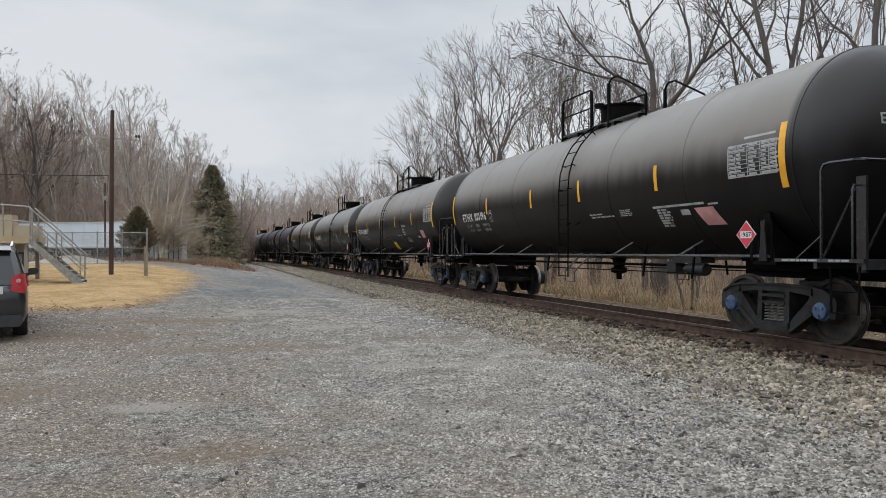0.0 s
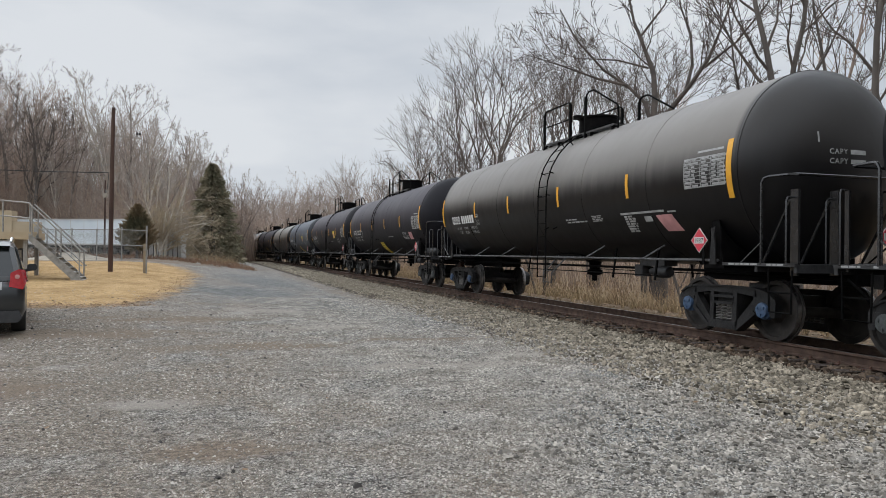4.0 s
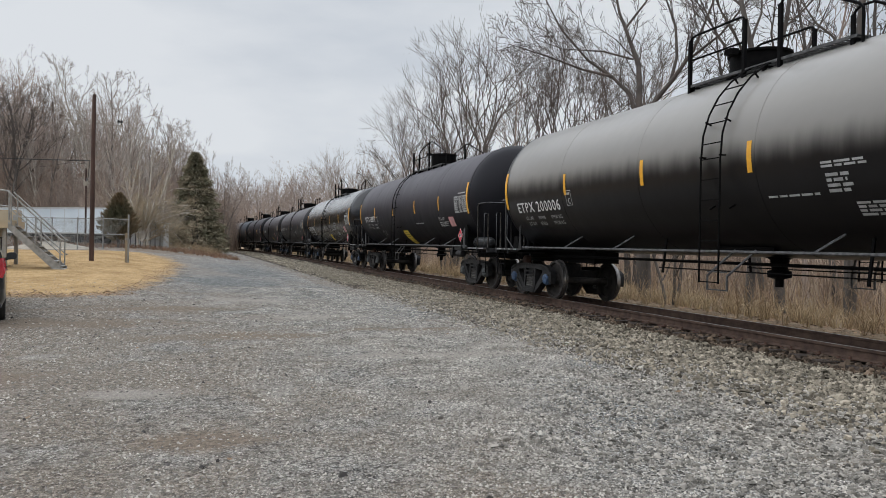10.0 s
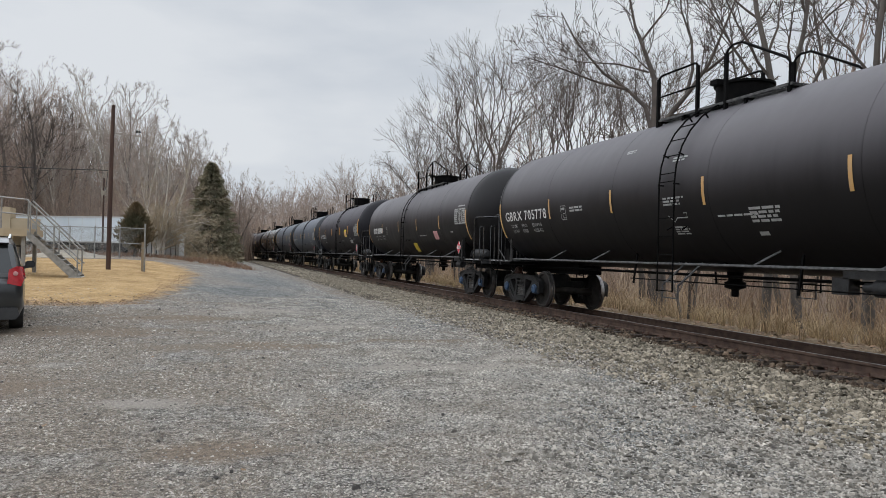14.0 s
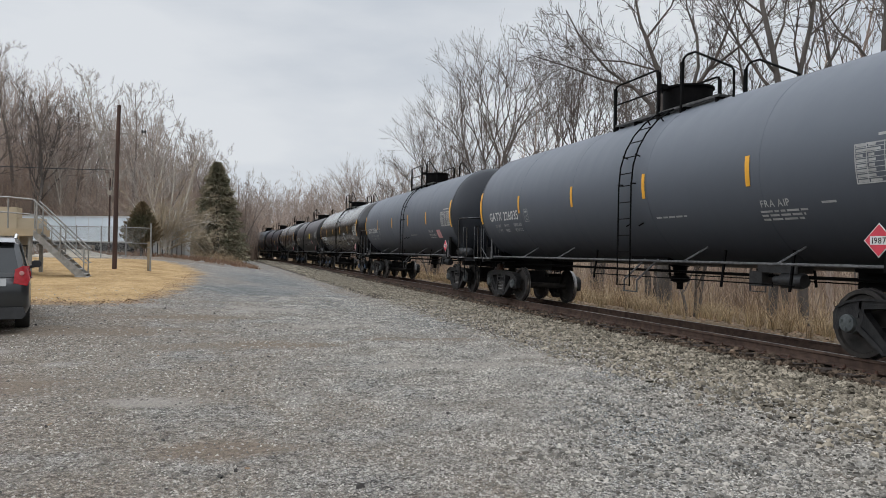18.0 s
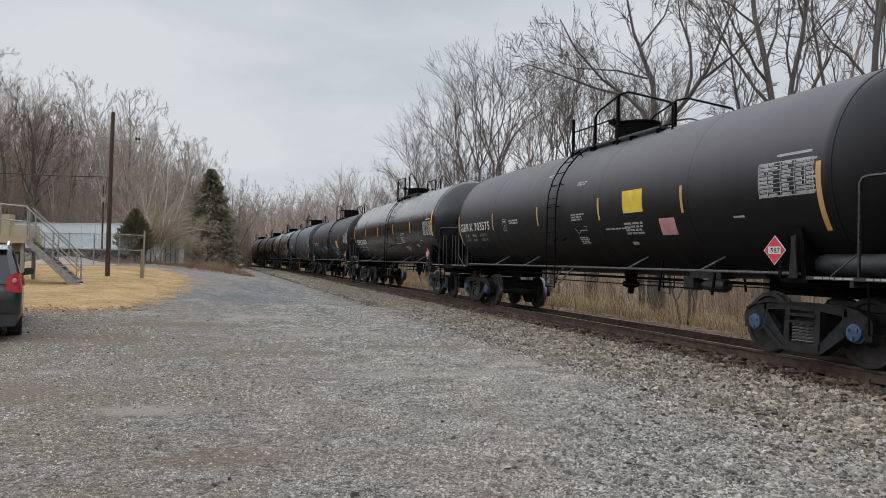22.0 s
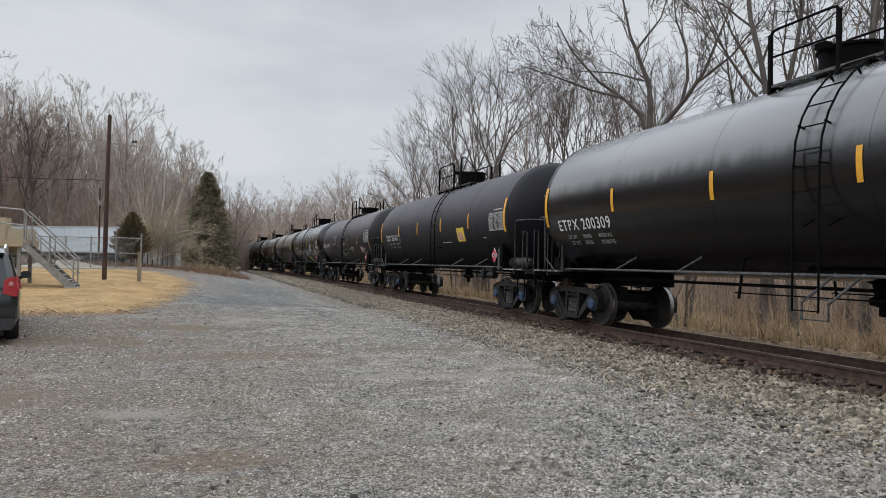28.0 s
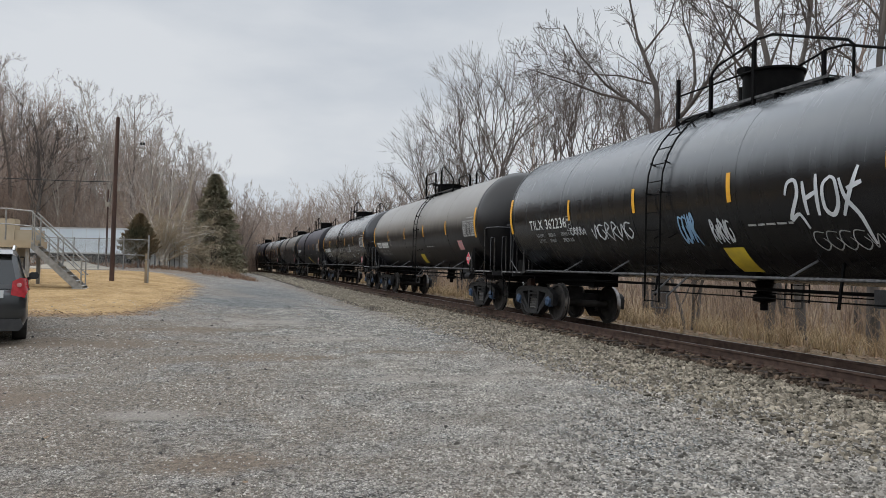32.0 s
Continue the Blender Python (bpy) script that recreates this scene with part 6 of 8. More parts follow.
TRAIN = [  # far seam's place along the train, kind, mark, number, load, tare, what else it carries, ladder, strips, ends of the number
    (5.21, "eth", "ETHX", "", *W, ("panel2",), 7.1, S0, (0.8, 3.0)),
    (23.40, "eth", "ETHX", "100196", "195000/88400 KG", "91000/41300 KG", ("panel2",), 8.4, (3.1, 6.3, 8.9, 11.9), (0.9, 3.0)),
    (41.17, "eth", "ETHX", "100450", "198000/89800 KG", "88000/39900 KG", ("minislant", "pink", "block"), 7.05, (3.06, 6.15, 9.2, 12.1), (0.72, 3.1)),
    (59.09, "nul", "MULX", "731058", "194100/88040 KG", "91900/41680 KG", ("figure",), 8.7, (3.3, 6.55, 9.6, 12.4), (0.95, 3.05)),
    (77.21, "eth", "ETHX", "", *W, ("panel2",), 8.4, (3.2, 5.9, 9.0, 12.05), (1.0, 3.1)),
    (95.60, "gat", "", "221572", "195000/88400 KG", "91000/41300 KG", ("slant", "pink", "approval"), 6.7, (3.05, 6.1, 8.9, 11.9), (1.0, 3.0)),
    (113.19, "gat", "", "221494", "195500/88680 KG", "90500/41050 KG", ("square", "approval"), 8.5, (2.9, 5.75, 9.05, 11.95), (0.85, 2.8)),
    (131.41, "gry", "", "226048", "194400/88180 KG", "98600/45550 KG", ("slant", "square", "approval", "twotags"), 6.55, (3.02, 5.53, 8.9, 11.9), (0.92, 3.1)),
    (149.69, "etd", "ETPX", "200006", *W, ("block", "pink"), 8.3, (3.2, 6.2, 9.0, 12.0), (0.6, 2.9)),
    (167.81, "gat", "", "220870", "194400/88180 KG", "91600/41550 KG", ("slant", "pink", "approval", "chalk"), 6.8, (3.0, 6.2, 9.4, 12.3), (1.0, 2.95)),
    (185.98, "etp", "ETPX", "200117", "198400/90050 KG", "87400/39650 KG", ("minislant", "block", "pink"), 7.1, (3.1, 6.2, 9.1, 12.0), (0.57, 2.82)),
    (204.13, "gbr", "GBRX", "705778", "195100/88450 KG", "90900/41250 KG", ("tests",), 8.15, (3.1, 6.0, 9.0, 12.0), (0.35, 2.95)),
    (222.26, "gbr", "", "", *W, ("minislant", "pink"), 7.3, (2.95, 6.1, 9.06, 12.09), (1.1, 3.1)),
    (240.39, "gat", "", "221536", "195500/88680 KG", "90500/41050 KG", ("square", "approval"), 8.55, (3.0, 5.9, 9.1, 12.0), (0.9, 2.93)),
    (258.36, "gry", "", "226035", "194100/88000 KG", "98100/45130 KG", ("approval",), 8.6, (2.9, 6.0, 9.0, 11.9), (0.7, 2.83)),
    (276.67, "gry", "", "225866", "194400/87550 KG", "92000/41050 KG", ("pink", "approval"), 8.62, (2.93, 6.12, 9.1, 11.95), (0.68, 2.8)),
    (294.81, "etp", "ETPX", "200311", "198400/90050 KG", "87400/39650 KG", ("block",), 8.35, (3.15, 6.1, 9.15, 12.0), (0.6, 2.9)),
    (313.07, "gbr", "GBRX", "703575", "195100/88450 KG", "90900/41250 KG", ("tests", "square", "pink"), 7.1, (2.95, 6.03, 9.1, 12.0), (0.1, 2.7)),
    (331.29, "etp", "ETPX", "200308", "198400/89950 KG", "87600/39750 KG", ("block",), 8.25, (3.03, 5.95, 9.08, 12.0), (0.55, 2.98)),
    (349.33, "til", "TILX", "363169", "195400/88630 KG", "90600/41100 KG", ("square", "teal"), 8.6, (3.25, 6.05, 9.1, 12.0), (0.97, 2.98)),
    (366.98, "gry", "", "", "194400/88180 KG", "98600/45550 KG", ("slant", "approval"), 6.8, (3.0, 5.6, 9.0, 11.9), (1.0, 2.95)),
    (385.1, "etp", "ETPX", "200309", "198400/89950 KG", "87500/39700 KG", ("block",), 8.25, (3.0, 6.1, 8.97, 12.0), (0.54, 2.86)),
    (403.0, "til", "TILX", "363163", "195500/88650 KG", "91500/41500 KG", ("square",), 8.67, (3.25, 6.18, 9.2, 12.1), (1.03, 3.04)),
    (421.16, "gbr", "GBRX", "703617", "194800/88360 KG", "91200/41350 KG", ("tests", "frames", "whitetag"), 8.17, (2.92, 6.03, 9.09, 12.0), (0.15, 2.66)),
    (439.17, "tgl", "TILX", "362236", "198200/89900 KG", "87800/39820 KG", ("lowslant", "frames", "bigtag", "headtag"), 7.0, (3.4, 6.15, 8.95, 11.9), (1.2, 3.25)),
    (457.29, "etd", "ETPX", "", *W, ("pink", "minislant"), 8.3, S0, (0.6, 2.9)),
    (475.41, "etp", "ETPX", "", *W, ("block",), 7.1, S0, (0.6, 2.9)),
    (493.53, "gat", "", "", *W, ("slant",), 6.8, S0, (0.9, 2.9)),
    (511.65, "eth", "ETHX", "", *W, ("pink",), 7.1, S0, (0.8, 3.0)),
    (529.77, "etp", "ETPX", "", *W, ("block",), 8.3, S0, (0.6, 2.9)),
    (547.89, "gat", "", "", *W, ("square",), 8.5, S0, (0.9, 2.9)),
    (566.01, "gry", "", "", *W, (), 8.5, S0, (0.9, 2.9)),
    (584.13, "eth", "ETHX", "", *W, (), 7.1, S0, (0.8, 3.0)),
]
MODEL, CARS = {}, []
for far_seam, kind, *_ in TRAIN:
    if kind in MODEL:
        car = copy_thing(MODEL[kind], Matrix())
    else:
        set_size(kind)
        car = MODEL[kind] = build_car(KIND[kind])
    CARS.append((car, far_seam - HALF))
for n, (car, _) in enumerate(CARS):
    far_seam, kind, code, digits, load, tare, extras, lad_p, strips, num = TRAIN[n]
    set_size(kind)
    tagged(car, LOOK[kind], "tank car", "tank cars of the train")
    dress(car, kind, code, digits, load, tare, extras, lad_p, strips, num)


# ---- sleepers, plates and spikes ----
TIE_MESH = Shape().prism([(-1.30, 0.0), (1.30, 0.0), (1.295, 0.17), (1.285, 0.178), (-1.285, 0.178), (-1.295, 0.17)], "y", -0.115, 0.115).mesh("sleeper", TIE, 30)
PLATE_MESH = Shape().box(-0.19, 0.19, -0.09, 0.09, 0, 0.02).box(-0.10, -0.078, -0.05, -0.02, 0.02, 0.06).box(0.078, 0.10, 0.02, 0.05, 0.02, 0.06).mesh("tie_plate", RUST, 0)
ANCHOR_MESH = Shape().prism([(-0.09, 0.0), (0.09, 0.0), (0.09, 0.05), (0.075, 0.05), (0.07, 0.02), (-0.07, 0.02), (-0.075, 0.05), (-0.09, 0.05)], "y", -0.02, 0.02).mesh("rail_anchor", RUST, 0)
tie_rng = random.Random(9)
TIP = math.degrees(math.atan(CANT / 1.506))
for k in range(272):
    q = -6 + k * 0.53
    x, y, a = line_at(q)
    j = tie_rng.uniform(-0.07, 0.07)
    tie = part("sleeper", TIE_MESH, None, track)
    tie.matrix_basis = pose(x + j, y, RAIL_Z - CANT / 2 - 0.172 - 0.02 - 0.178, 0, TIP, math.degrees(a) + tie_rng.uniform(-1, 1))
    if q < 58:
        for side in (-0.753, 0.753):
            pl = part("tie_plate", PLATE_MESH, None, track)
            pl.matrix_basis = pose(x + side, y, RAIL_Z - (CANT if side > 0 else 0) - 0.172 - 0.0195, 0, TIP)
    if q < 40:
        an = part("rail_anchor", ANCHOR_MESH, None, track)
        an.matrix_basis = pose(x - 0.753, y + 0.17, RAIL_Z - 0.172 - 0.03)

# ---- things of the yard ----
POLEWOOD = mat("weathered_pole_wood", (0.040, 0.021, 0.016), (0.075, 0.041, 0.030), 5, 0.9, 0, 0.6, 30, stretch=(1, 1, 0.12))
GREYWOOD = mat("grey_weathered_timber", (0.26, 0.23, 0.20), (0.38, 0.35, 0.31), 6, 0.9, 0, 0.5, 40, stretch=(1, 1, 0.2))
GREYSTEEL = mat("galvanised_stair_steel", (0.22, 0.215, 0.20), (0.32, 0.31, 0.29), 8, 0.5, 0.4, 0.2, 60)
BEIGE = mat("beige_painted_metal", (0.36, 0.285, 0.185), (0.42, 0.335, 0.225), 1.5, 0.6, 0, 0.1, 20, c3=(0.33, 0.26, 0.17), c3_scale=0.8, c3_at=0.62)
CONCRETE = mat("stained_concrete", (0.30, 0.28, 0.25), (0.42, 0.40, 0.36), 1.5, 0.9, 0, 0.4, 40, c3=(0.18, 0.16, 0.14), c3_scale=0.9)
TRAILER = mat("white_trailer_skin", (0.60, 0.66, 0.70), (0.70, 0.75, 0.78), 0.5, 0.45, 0, 0.05, 8, c3=(0.45, 0.47, 0.47), c3_scale=0.5, c3_at=0.66)
SHEDMETAL = mat("dull_white_sheet", (0.46, 0.47, 0.46), (0.58, 0.58, 0.57), 1.0, 0.6, 0.1)
RUBBER = mat("tyre_rubber", (0.018, 0.018, 0.018), (0.03, 0.029, 0.028), 9, 0.85)
CARPAINT = mat("dark_grey_metallic_car_paint", (0.034, 0.036, 0.037), (0.042, 0.044, 0.044), 2, 0.34, 0.4, coat=0.7)
DARKGLASS = mat("tinted_window_glass", (0.012, 0.014, 0.014), (0.016, 0.018, 0.018), 2, 0.06, 0.0)
BLACKPLASTIC = mat("black_plastic_trim", (0.025, 0.025, 0.026), (0.035, 0.035, 0.036), 12, 0.6)
CHROME = mat("chrome_trim", (0.62, 0.62, 0.62), None, 1, 0.18, 1.0)
TAILRED = mat("red_tail_lens", (0.46, 0.022, 0.028), (0.34, 0.014, 0.018), 14, 0.14, coat=0.6)
TAILPALE = mat("pale_tail_lens", (0.55, 0.28, 0.26), (0.48, 0.20, 0.19), 14, 0.15)
SAND = mat("pale_sand", (0.36, 0.325, 0.265), (0.28, 0.245, 0.195), 2, 0.95, 0, 0.5, 25)
WIRE = mat("black_cable", (0.02, 0.02, 0.02), None, 1, 0.6)
LEAF = mat("dead_brown_leaves", (0.19, 0.11, 0.06), (0.30, 0.20, 0.12), 3, 0.9, island=0.4)


def ground_z(x, y):
    return float(land(x, y))


# utility pole
px, py = -3.98, 32.62
pole = tagged(new("utility_pole"), "tall brown wooden utility pole with a thin crossarm", "utility pole")
pole.location = (px, py, ground_z(px, py))
part("shaft", Shape().tube([(0, 0, -0.3), (0.01, 0, 2.2), (0.02, 0, 4.5), (0.05, 0, 6.78)], 0.098, 12, 0.072), POLEWOOD, pole)
part("crossarm", Shape().beam((-1.15, 0.14, 5.72), (1.13, 0.14, 5.58), 0.06, 0.055), GREYWOOD, pole, "thin grey crossarm")
for dx in (0.95, 1.06):
    part("insulator", Shape().lathe([(0.012, 0), (0.012, 0.08), (0.045, 0.09), (0.05, 0.15), (0.02, 0.2), (0.001, 0.2)], "z", 10, (dx, 0.14, 5.63)), WIRE, pole, "black pin insulator")
part("bracket", Shape().beam((-0.05, 0.1, 4.45), (-0.42, 0.2, 4.35), 0.03, 0.03).beam((-0.42, 0.2, 4.35), (-0.42, 0.2, 4.5), 0.03, 0.03), GREYSTEEL, pole)


def sag_wire(name, a, b, sag, r, label):
    pts = [Vector(a).lerp(Vector(b), k / 14) - Vector((0, 0, sag * 4 * (k / 14) * (1 - k / 14))) for k in range(15)]
    return tagged(part(name, Shape().tube(pts, r, 5), WIRE), label, "cable")


top = ground_z(px, py)
sag_wire("overhead_cable", (px - 0.1, py, top + 4.08), (-32, 27, top + 6.0), 0.85, 0.016, "black overhead cable sagging from the utility pole")
sag_wire("overhead_cable", (px - 0.1, py, top + 4.06), (-7.1, 55, 5.8), 0.5, 0.014, "thin black cable running back to a farther pole")

# the farther pole with its meter box
fx, fy = -7.1, 55.0
back_pole = tagged(new("service_pole"), "slim grey service pole with a meter box among the trees", "utility pole")
back_pole.location = (fx, fy, ground_z(fx, fy))
part("shaft", Shape().tube([(0, 0, -0.2), (0, 0, 2.4), (0, 0, 5.4)], 0.07, 8, 0.05), POLEWOOD, back_pole)
part("meter_box", Shape().box(-0.13, 0.13, -0.22, -0.07, 4.2, 4.5), SAND, back_pole, "pale grey meter box")
part("arm", Shape().beam((-0.5, 0, 4.7), (0.6, 0, 4.75), 0.05, 0.05), GREYWOOD, back_pole)

# marker post
qx, qy = -2.65, 32.56
POSTWOOD = mat("tan_weathered_timber", (0.30, 0.235, 0.155), (0.20, 0.155, 0.105), 4, 0.9, 0, 0.5, 40, stretch=(1, 1, 0.2))
marker = tagged(new("marker_post"), "weathered timber post with a thin metal pipe strapped on", "post")
marker.location = (qx, qy, ground_z(qx, qy))
part("timber", Shape().prism([(-0.07, -0.05), (0.07, -0.05), (0.07, 0.05), (-0.07, 0.05)], "z", -0.2, 1.22), POSTWOOD, marker)
part("pipe", Shape().tube([(0.06, -0.07, 0.0), (0.06, -0.07, 1.98)], 0.034, 8), GREYSTEEL, marker)
part("strap", Shape().box(-0.075, 0.1, -0.11, 0.055, 0.95, 0.99), GREYSTEEL, marker)

# raised deck and its steps
dx0, dx1, dy0, dy1, dz = -14.0, -6.15, 29.3, 31.4, 2.16
gz = ground_z(-6.5, 28.8)
deck = tagged(new("raised_deck"), "raised steel deck with pipe railings and beige panels", "deck")
deck.location = (0.2, -1.2, gz)
h = dz - gz
part("floor_slab", Shape().box(dx0, dx1, dy0, dy1, h - 0.06, h), GREYSTEEL, deck)
part("edge_beam", Shape().box(dx0, dx1, dy0 - 0.03, dy0 + 0.05, h - 0.24, h + 0.015), BEIGE, deck)
part("edge_beam", Shape().box(dx1 - 0.05, dx1 + 0.03, dy0 + 0.05, dy1, h - 0.24, h + 0.015), BEIGE, deck)
for x in (-12.5, -9.6, -8.3, -7.35, -6.35):
    for y in (29.5, 31.2):
        part("leg", Shape().box(x - 0.06, x + 0.06, y - 0.06, y + 0.06, -0.2, h - 0.06), GREYSTEEL, deck)
part("base_wall", Shape().box(dx0, -7.2, 30.2, 30.42, -0.2, h - 0.06), CONCRETE, deck, "stained concrete wall under the deck")
part("base_wall", Shape().box(-7.05, -6.55, 30.25, 30.45, -0.2, h - 0.06), CONCRETE, deck, "pale concrete pier under the deck")
part("tall_panel", Shape().box(dx0, -7.02, 30.55, 31.3, h, h + 0.80), BEIGE, deck, "tall beige painted panel")
part("low_panel", Shape().box(-7.02, -6.2, 30.6, 31.3, h, h + 0.42), BEIGE, deck, "low beige painted panel")
part("socket_box", Shape().box(-6.28, -6.16, 30.35, 30.5, h + 0.05, h + 0.25), GREYSTEEL, deck)
for x in (-12, -10.4, -8.8, -7.0, -6.18):
    part("railing_post", Shape().tube([(x, dy0, h - 0.1), (x, dy0, h + 1.08 - (0.06 if x > -6.5 else 0))], 0.027, 8), GREYSTEEL, deck)
part("top_rail", Shape().tube([(dx0, dy0, h + 1.08), (-7.0, dy0, h + 1.08), (-6.18, dy0, h + 1.02)], 0.027, 8), GREYSTEEL, deck)
part("mid_rail", Shape().tube([(dx0, dy0, h + 0.56), (-7.0, dy0, h + 0.56), (-6.18, dy0, h + 0.50)], 0.024, 8), GREYSTEEL, deck)

stair = tagged(new("metal_stair"), "open grey steel stair with pipe handrails down to the lawn", "stairs")
sx0, sx1 = dx1 + 0.03, -4.52
zf = ground_z(sx1, 28.2)
stair.location = (0.16, -1.2, zf)
H = dz - zf
NSTEP = 9
for y in (29.05, 29.95):
    part("stringer", Shape().prism([(sx0, H - 0.02), (sx0, H - 0.27), (sx1 - 0.22, -0.03), (sx1 + 0.06, -0.03), (sx1 + 0.06, 0.06)], "y", y - 0.02, y + 0.02), GREYSTEEL, stair)
for k in range(NSTEP):
    x = sx0 + (sx1 - sx0) * (k + 0.6) / NSTEP
    z = H - H * (k + 1) / (NSTEP + 0.6)
    part("tread", Shape().box(x - 0.12, x + 0.12, 29.07, 29.93, z - 0.03, z), GREYSTEEL, stair)
for y in (29.03, 29.97):
    for hh, rr in ((1.02, 0.026), (0.52, 0.022)):
        part("handrail", Shape().tube([(sx0 - 0.03, y, H + hh), (sx1 + 0.02, y, hh - 0.02), (sx1 + 0.08, y, hh - 0.04)], rr, 8), GREYSTEEL, stair)
    for t in (0.06, 0.52, 0.99):
        x = sx0 + (sx1 - sx0) * t
        part("rail_post", Shape().tube([(x, y, H * (1 - t) - 0.12), (x, y, H * (1 - t) + 1.02)], 0.024, 8), GREYSTEEL, stair)
part("foot_pad", Shape().box(sx1 - 0.3, sx1 + 0.12, 29.0, 30.0, -0.08, 0.012), CONCRETE, stair)

# dark metal rack under the deck
rack = tagged(new("pipe_rack"), "dark pipe rack standing under the deck", "rack")
rack.location = (-7.5, 28.55, gz)
for x in (-1.2, 0, 1.2):
    part("upright", Shape().tube([(x, 0, -0.05), (x, 0, 1.02)], 0.03, 6), BLACKPLASTIC, rack)
for z in (0.62, 1.0):
    part("bar", Shape().tube([(-1.25, 0, z), (1.25, 0, z)], 0.03, 6), BLACKPLASTIC, rack)

# chain-link fence
fence = tagged(new("chain_link_fence"), "grey chain-link fence with pipe posts beside the trailer", "fence")
fa, fb = Vector((-11.5, 46.5, 0)), Vector((-3.45, 43.4, 0))
FN = 6
fpts = [fa.lerp(fb, k / FN) for k in range(FN + 1)]
for p in fpts:
    z = ground_z(p.x, p.y)
    part("post", Shape().tube([(p.x, p.y, z - 0.1), (p.x, p.y, z + 1.78)], 0.032, 7), GREYSTEEL, fence)
for hh in (1.72, 0.86):
    part("rail", Shape().tube([(p.x, p.y, ground_z(p.x, p.y) + hh) for p in fpts], 0.022, 6), GREYSTEEL, fence)
mesh_wire = Shape()
for k in range(150):
    for d in (-1, 1):
        a, b = k / 150, k / 150 + d * 0.17
        if 0 <= b <= 1:
            pa, pb = fa.lerp(fb, a), fa.lerp(fb, b)
            za, zb = ground_z(pa.x, pa.y) + 0.06, ground_z(pb.x, pb.y) + 1.7
            mesh_wire.tube([(pa.x, pa.y, za), (pb.x, pb.y, zb)], 0.0035, 3, cap=False)
part("wire_mesh", mesh_wire, GREYSTEEL, fence)["kind"] = "stuff"

# white box trailer
tr = tagged(new("box_trailer"), "long white box trailer with vertical panel seams", "trailer")
ang = math.atan2(66 - 62, -13.67 + 6.5)
tr.matrix_basis = pose(-6.48, 62, ground_z(-7.5, 62), 0, 0, math.degrees(ang))
L = 13.6
part("box_body", Shape().prism([(0.0, 0.95), (L, 0.95), (L, 2.94), (L - 0.05, 3.0), (0.05, 3.0), (0.0, 2.94)], "y", -2.5, 0), TRAILER, tr)
for k in range(12):
    part("panel_seam", Shape().box(0.05 + k * 1.226, 0.085 + k * 1.226, 0.0, 0.014, 0.97, 2.94), SHEDMETAL, tr)
part("top_rail", Shape().box(0, L, 0.0, 0.03, 2.90, 3.02), SHEDMETAL, tr)
part("bottom_rail", Shape().box(0, L, 0.0, 0.03, 0.93, 1.05), SHEDMETAL, tr)
part("underframe", Shape().box(0.2, L - 0.2, -2.2, -0.3, 0.72, 0.95), BLACKPLASTIC, tr)
for x in (1.6, 2.9):
    for y in (-0.45, -2.05):
        part("wheel", Shape().lathe([(0.25, -0.14), (0.50, -0.14), (0.52, -0.1), (0.52, 0.1), (0.50, 0.14), (0.25, 0.14), (0.22, 0.05), (0.001, 0.05)], "y", 20, (x, y, 0.5)), RUBBER, tr)
for y in (-0.5, -2.0):
    part("landing_leg", Shape().box(L - 2.6, L - 2.45, y - 0.07, y + 0.07, 0.02, 0.8).box(L - 2.7, L - 2.35, y - 0.15, y + 0.15, -0.04, 0.03), BLACKPLASTIC, tr)

# ribbed white shed
sh = tagged(new("sheet_metal_shed"), "small dull-white ribbed metal shed behind branches", "shed")
sh.matrix_basis = pose(-4.75, 60.2, ground_z(-3.6, 60), 0, 0, -8)
part("wall", Shape().box(0, 2.5, 0, 2.2, -0.1, 1.90), SHEDMETAL, sh)
for k in range(14):
    part("rib", Shape().box(0.06 + k * 0.18, 0.11 + k * 0.18, -0.03, 0, 0.0, 1.86), SHEDMETAL if k % 2 else BLACKPLASTIC, sh)
part("roof", Shape().prism([(-0.1, 1.90), (2.6, 1.90), (2.6, 1.96), (1.25, 2.14), (-0.1, 1.96)], "y", -0.12, 2.3), SHEDMETAL, sh)
part("door_gap", Shape().box(0.78, 0.84, -0.035, -0.003, 0.02, 1.7), BLACKPLASTIC, sh)

# sand heap
heap = Shape()
NR, NA = 8, 28
hx, hy = -7.7, 45.6
rnd = random.Random(3)
for i in range(NR + 1):
    for j in range(NA):
        a, r = 2 * math.pi * j / NA, i / NR
        x, y = hx + 3.1 * r * math.cos(a), hy + 1.3 * r * math.sin(a)
        heap.v.append((x, y, ground_z(x, y) + 0.42 * (math.cos(r * math.pi) + 1) / 2 * (1 + rnd.uniform(-0.12, 0.12)) - 0.03))
for i in range(NR):
    heap.f += [(i * NA + j, i * NA + (j + 1) % NA, (i + 1) * NA + (j + 1) % NA, (i + 1) * NA + j) for j in range(NA)]
tagged(part("sand_mound", heap, SAND), "low heap of pale sand behind the lawn", "sand heap")


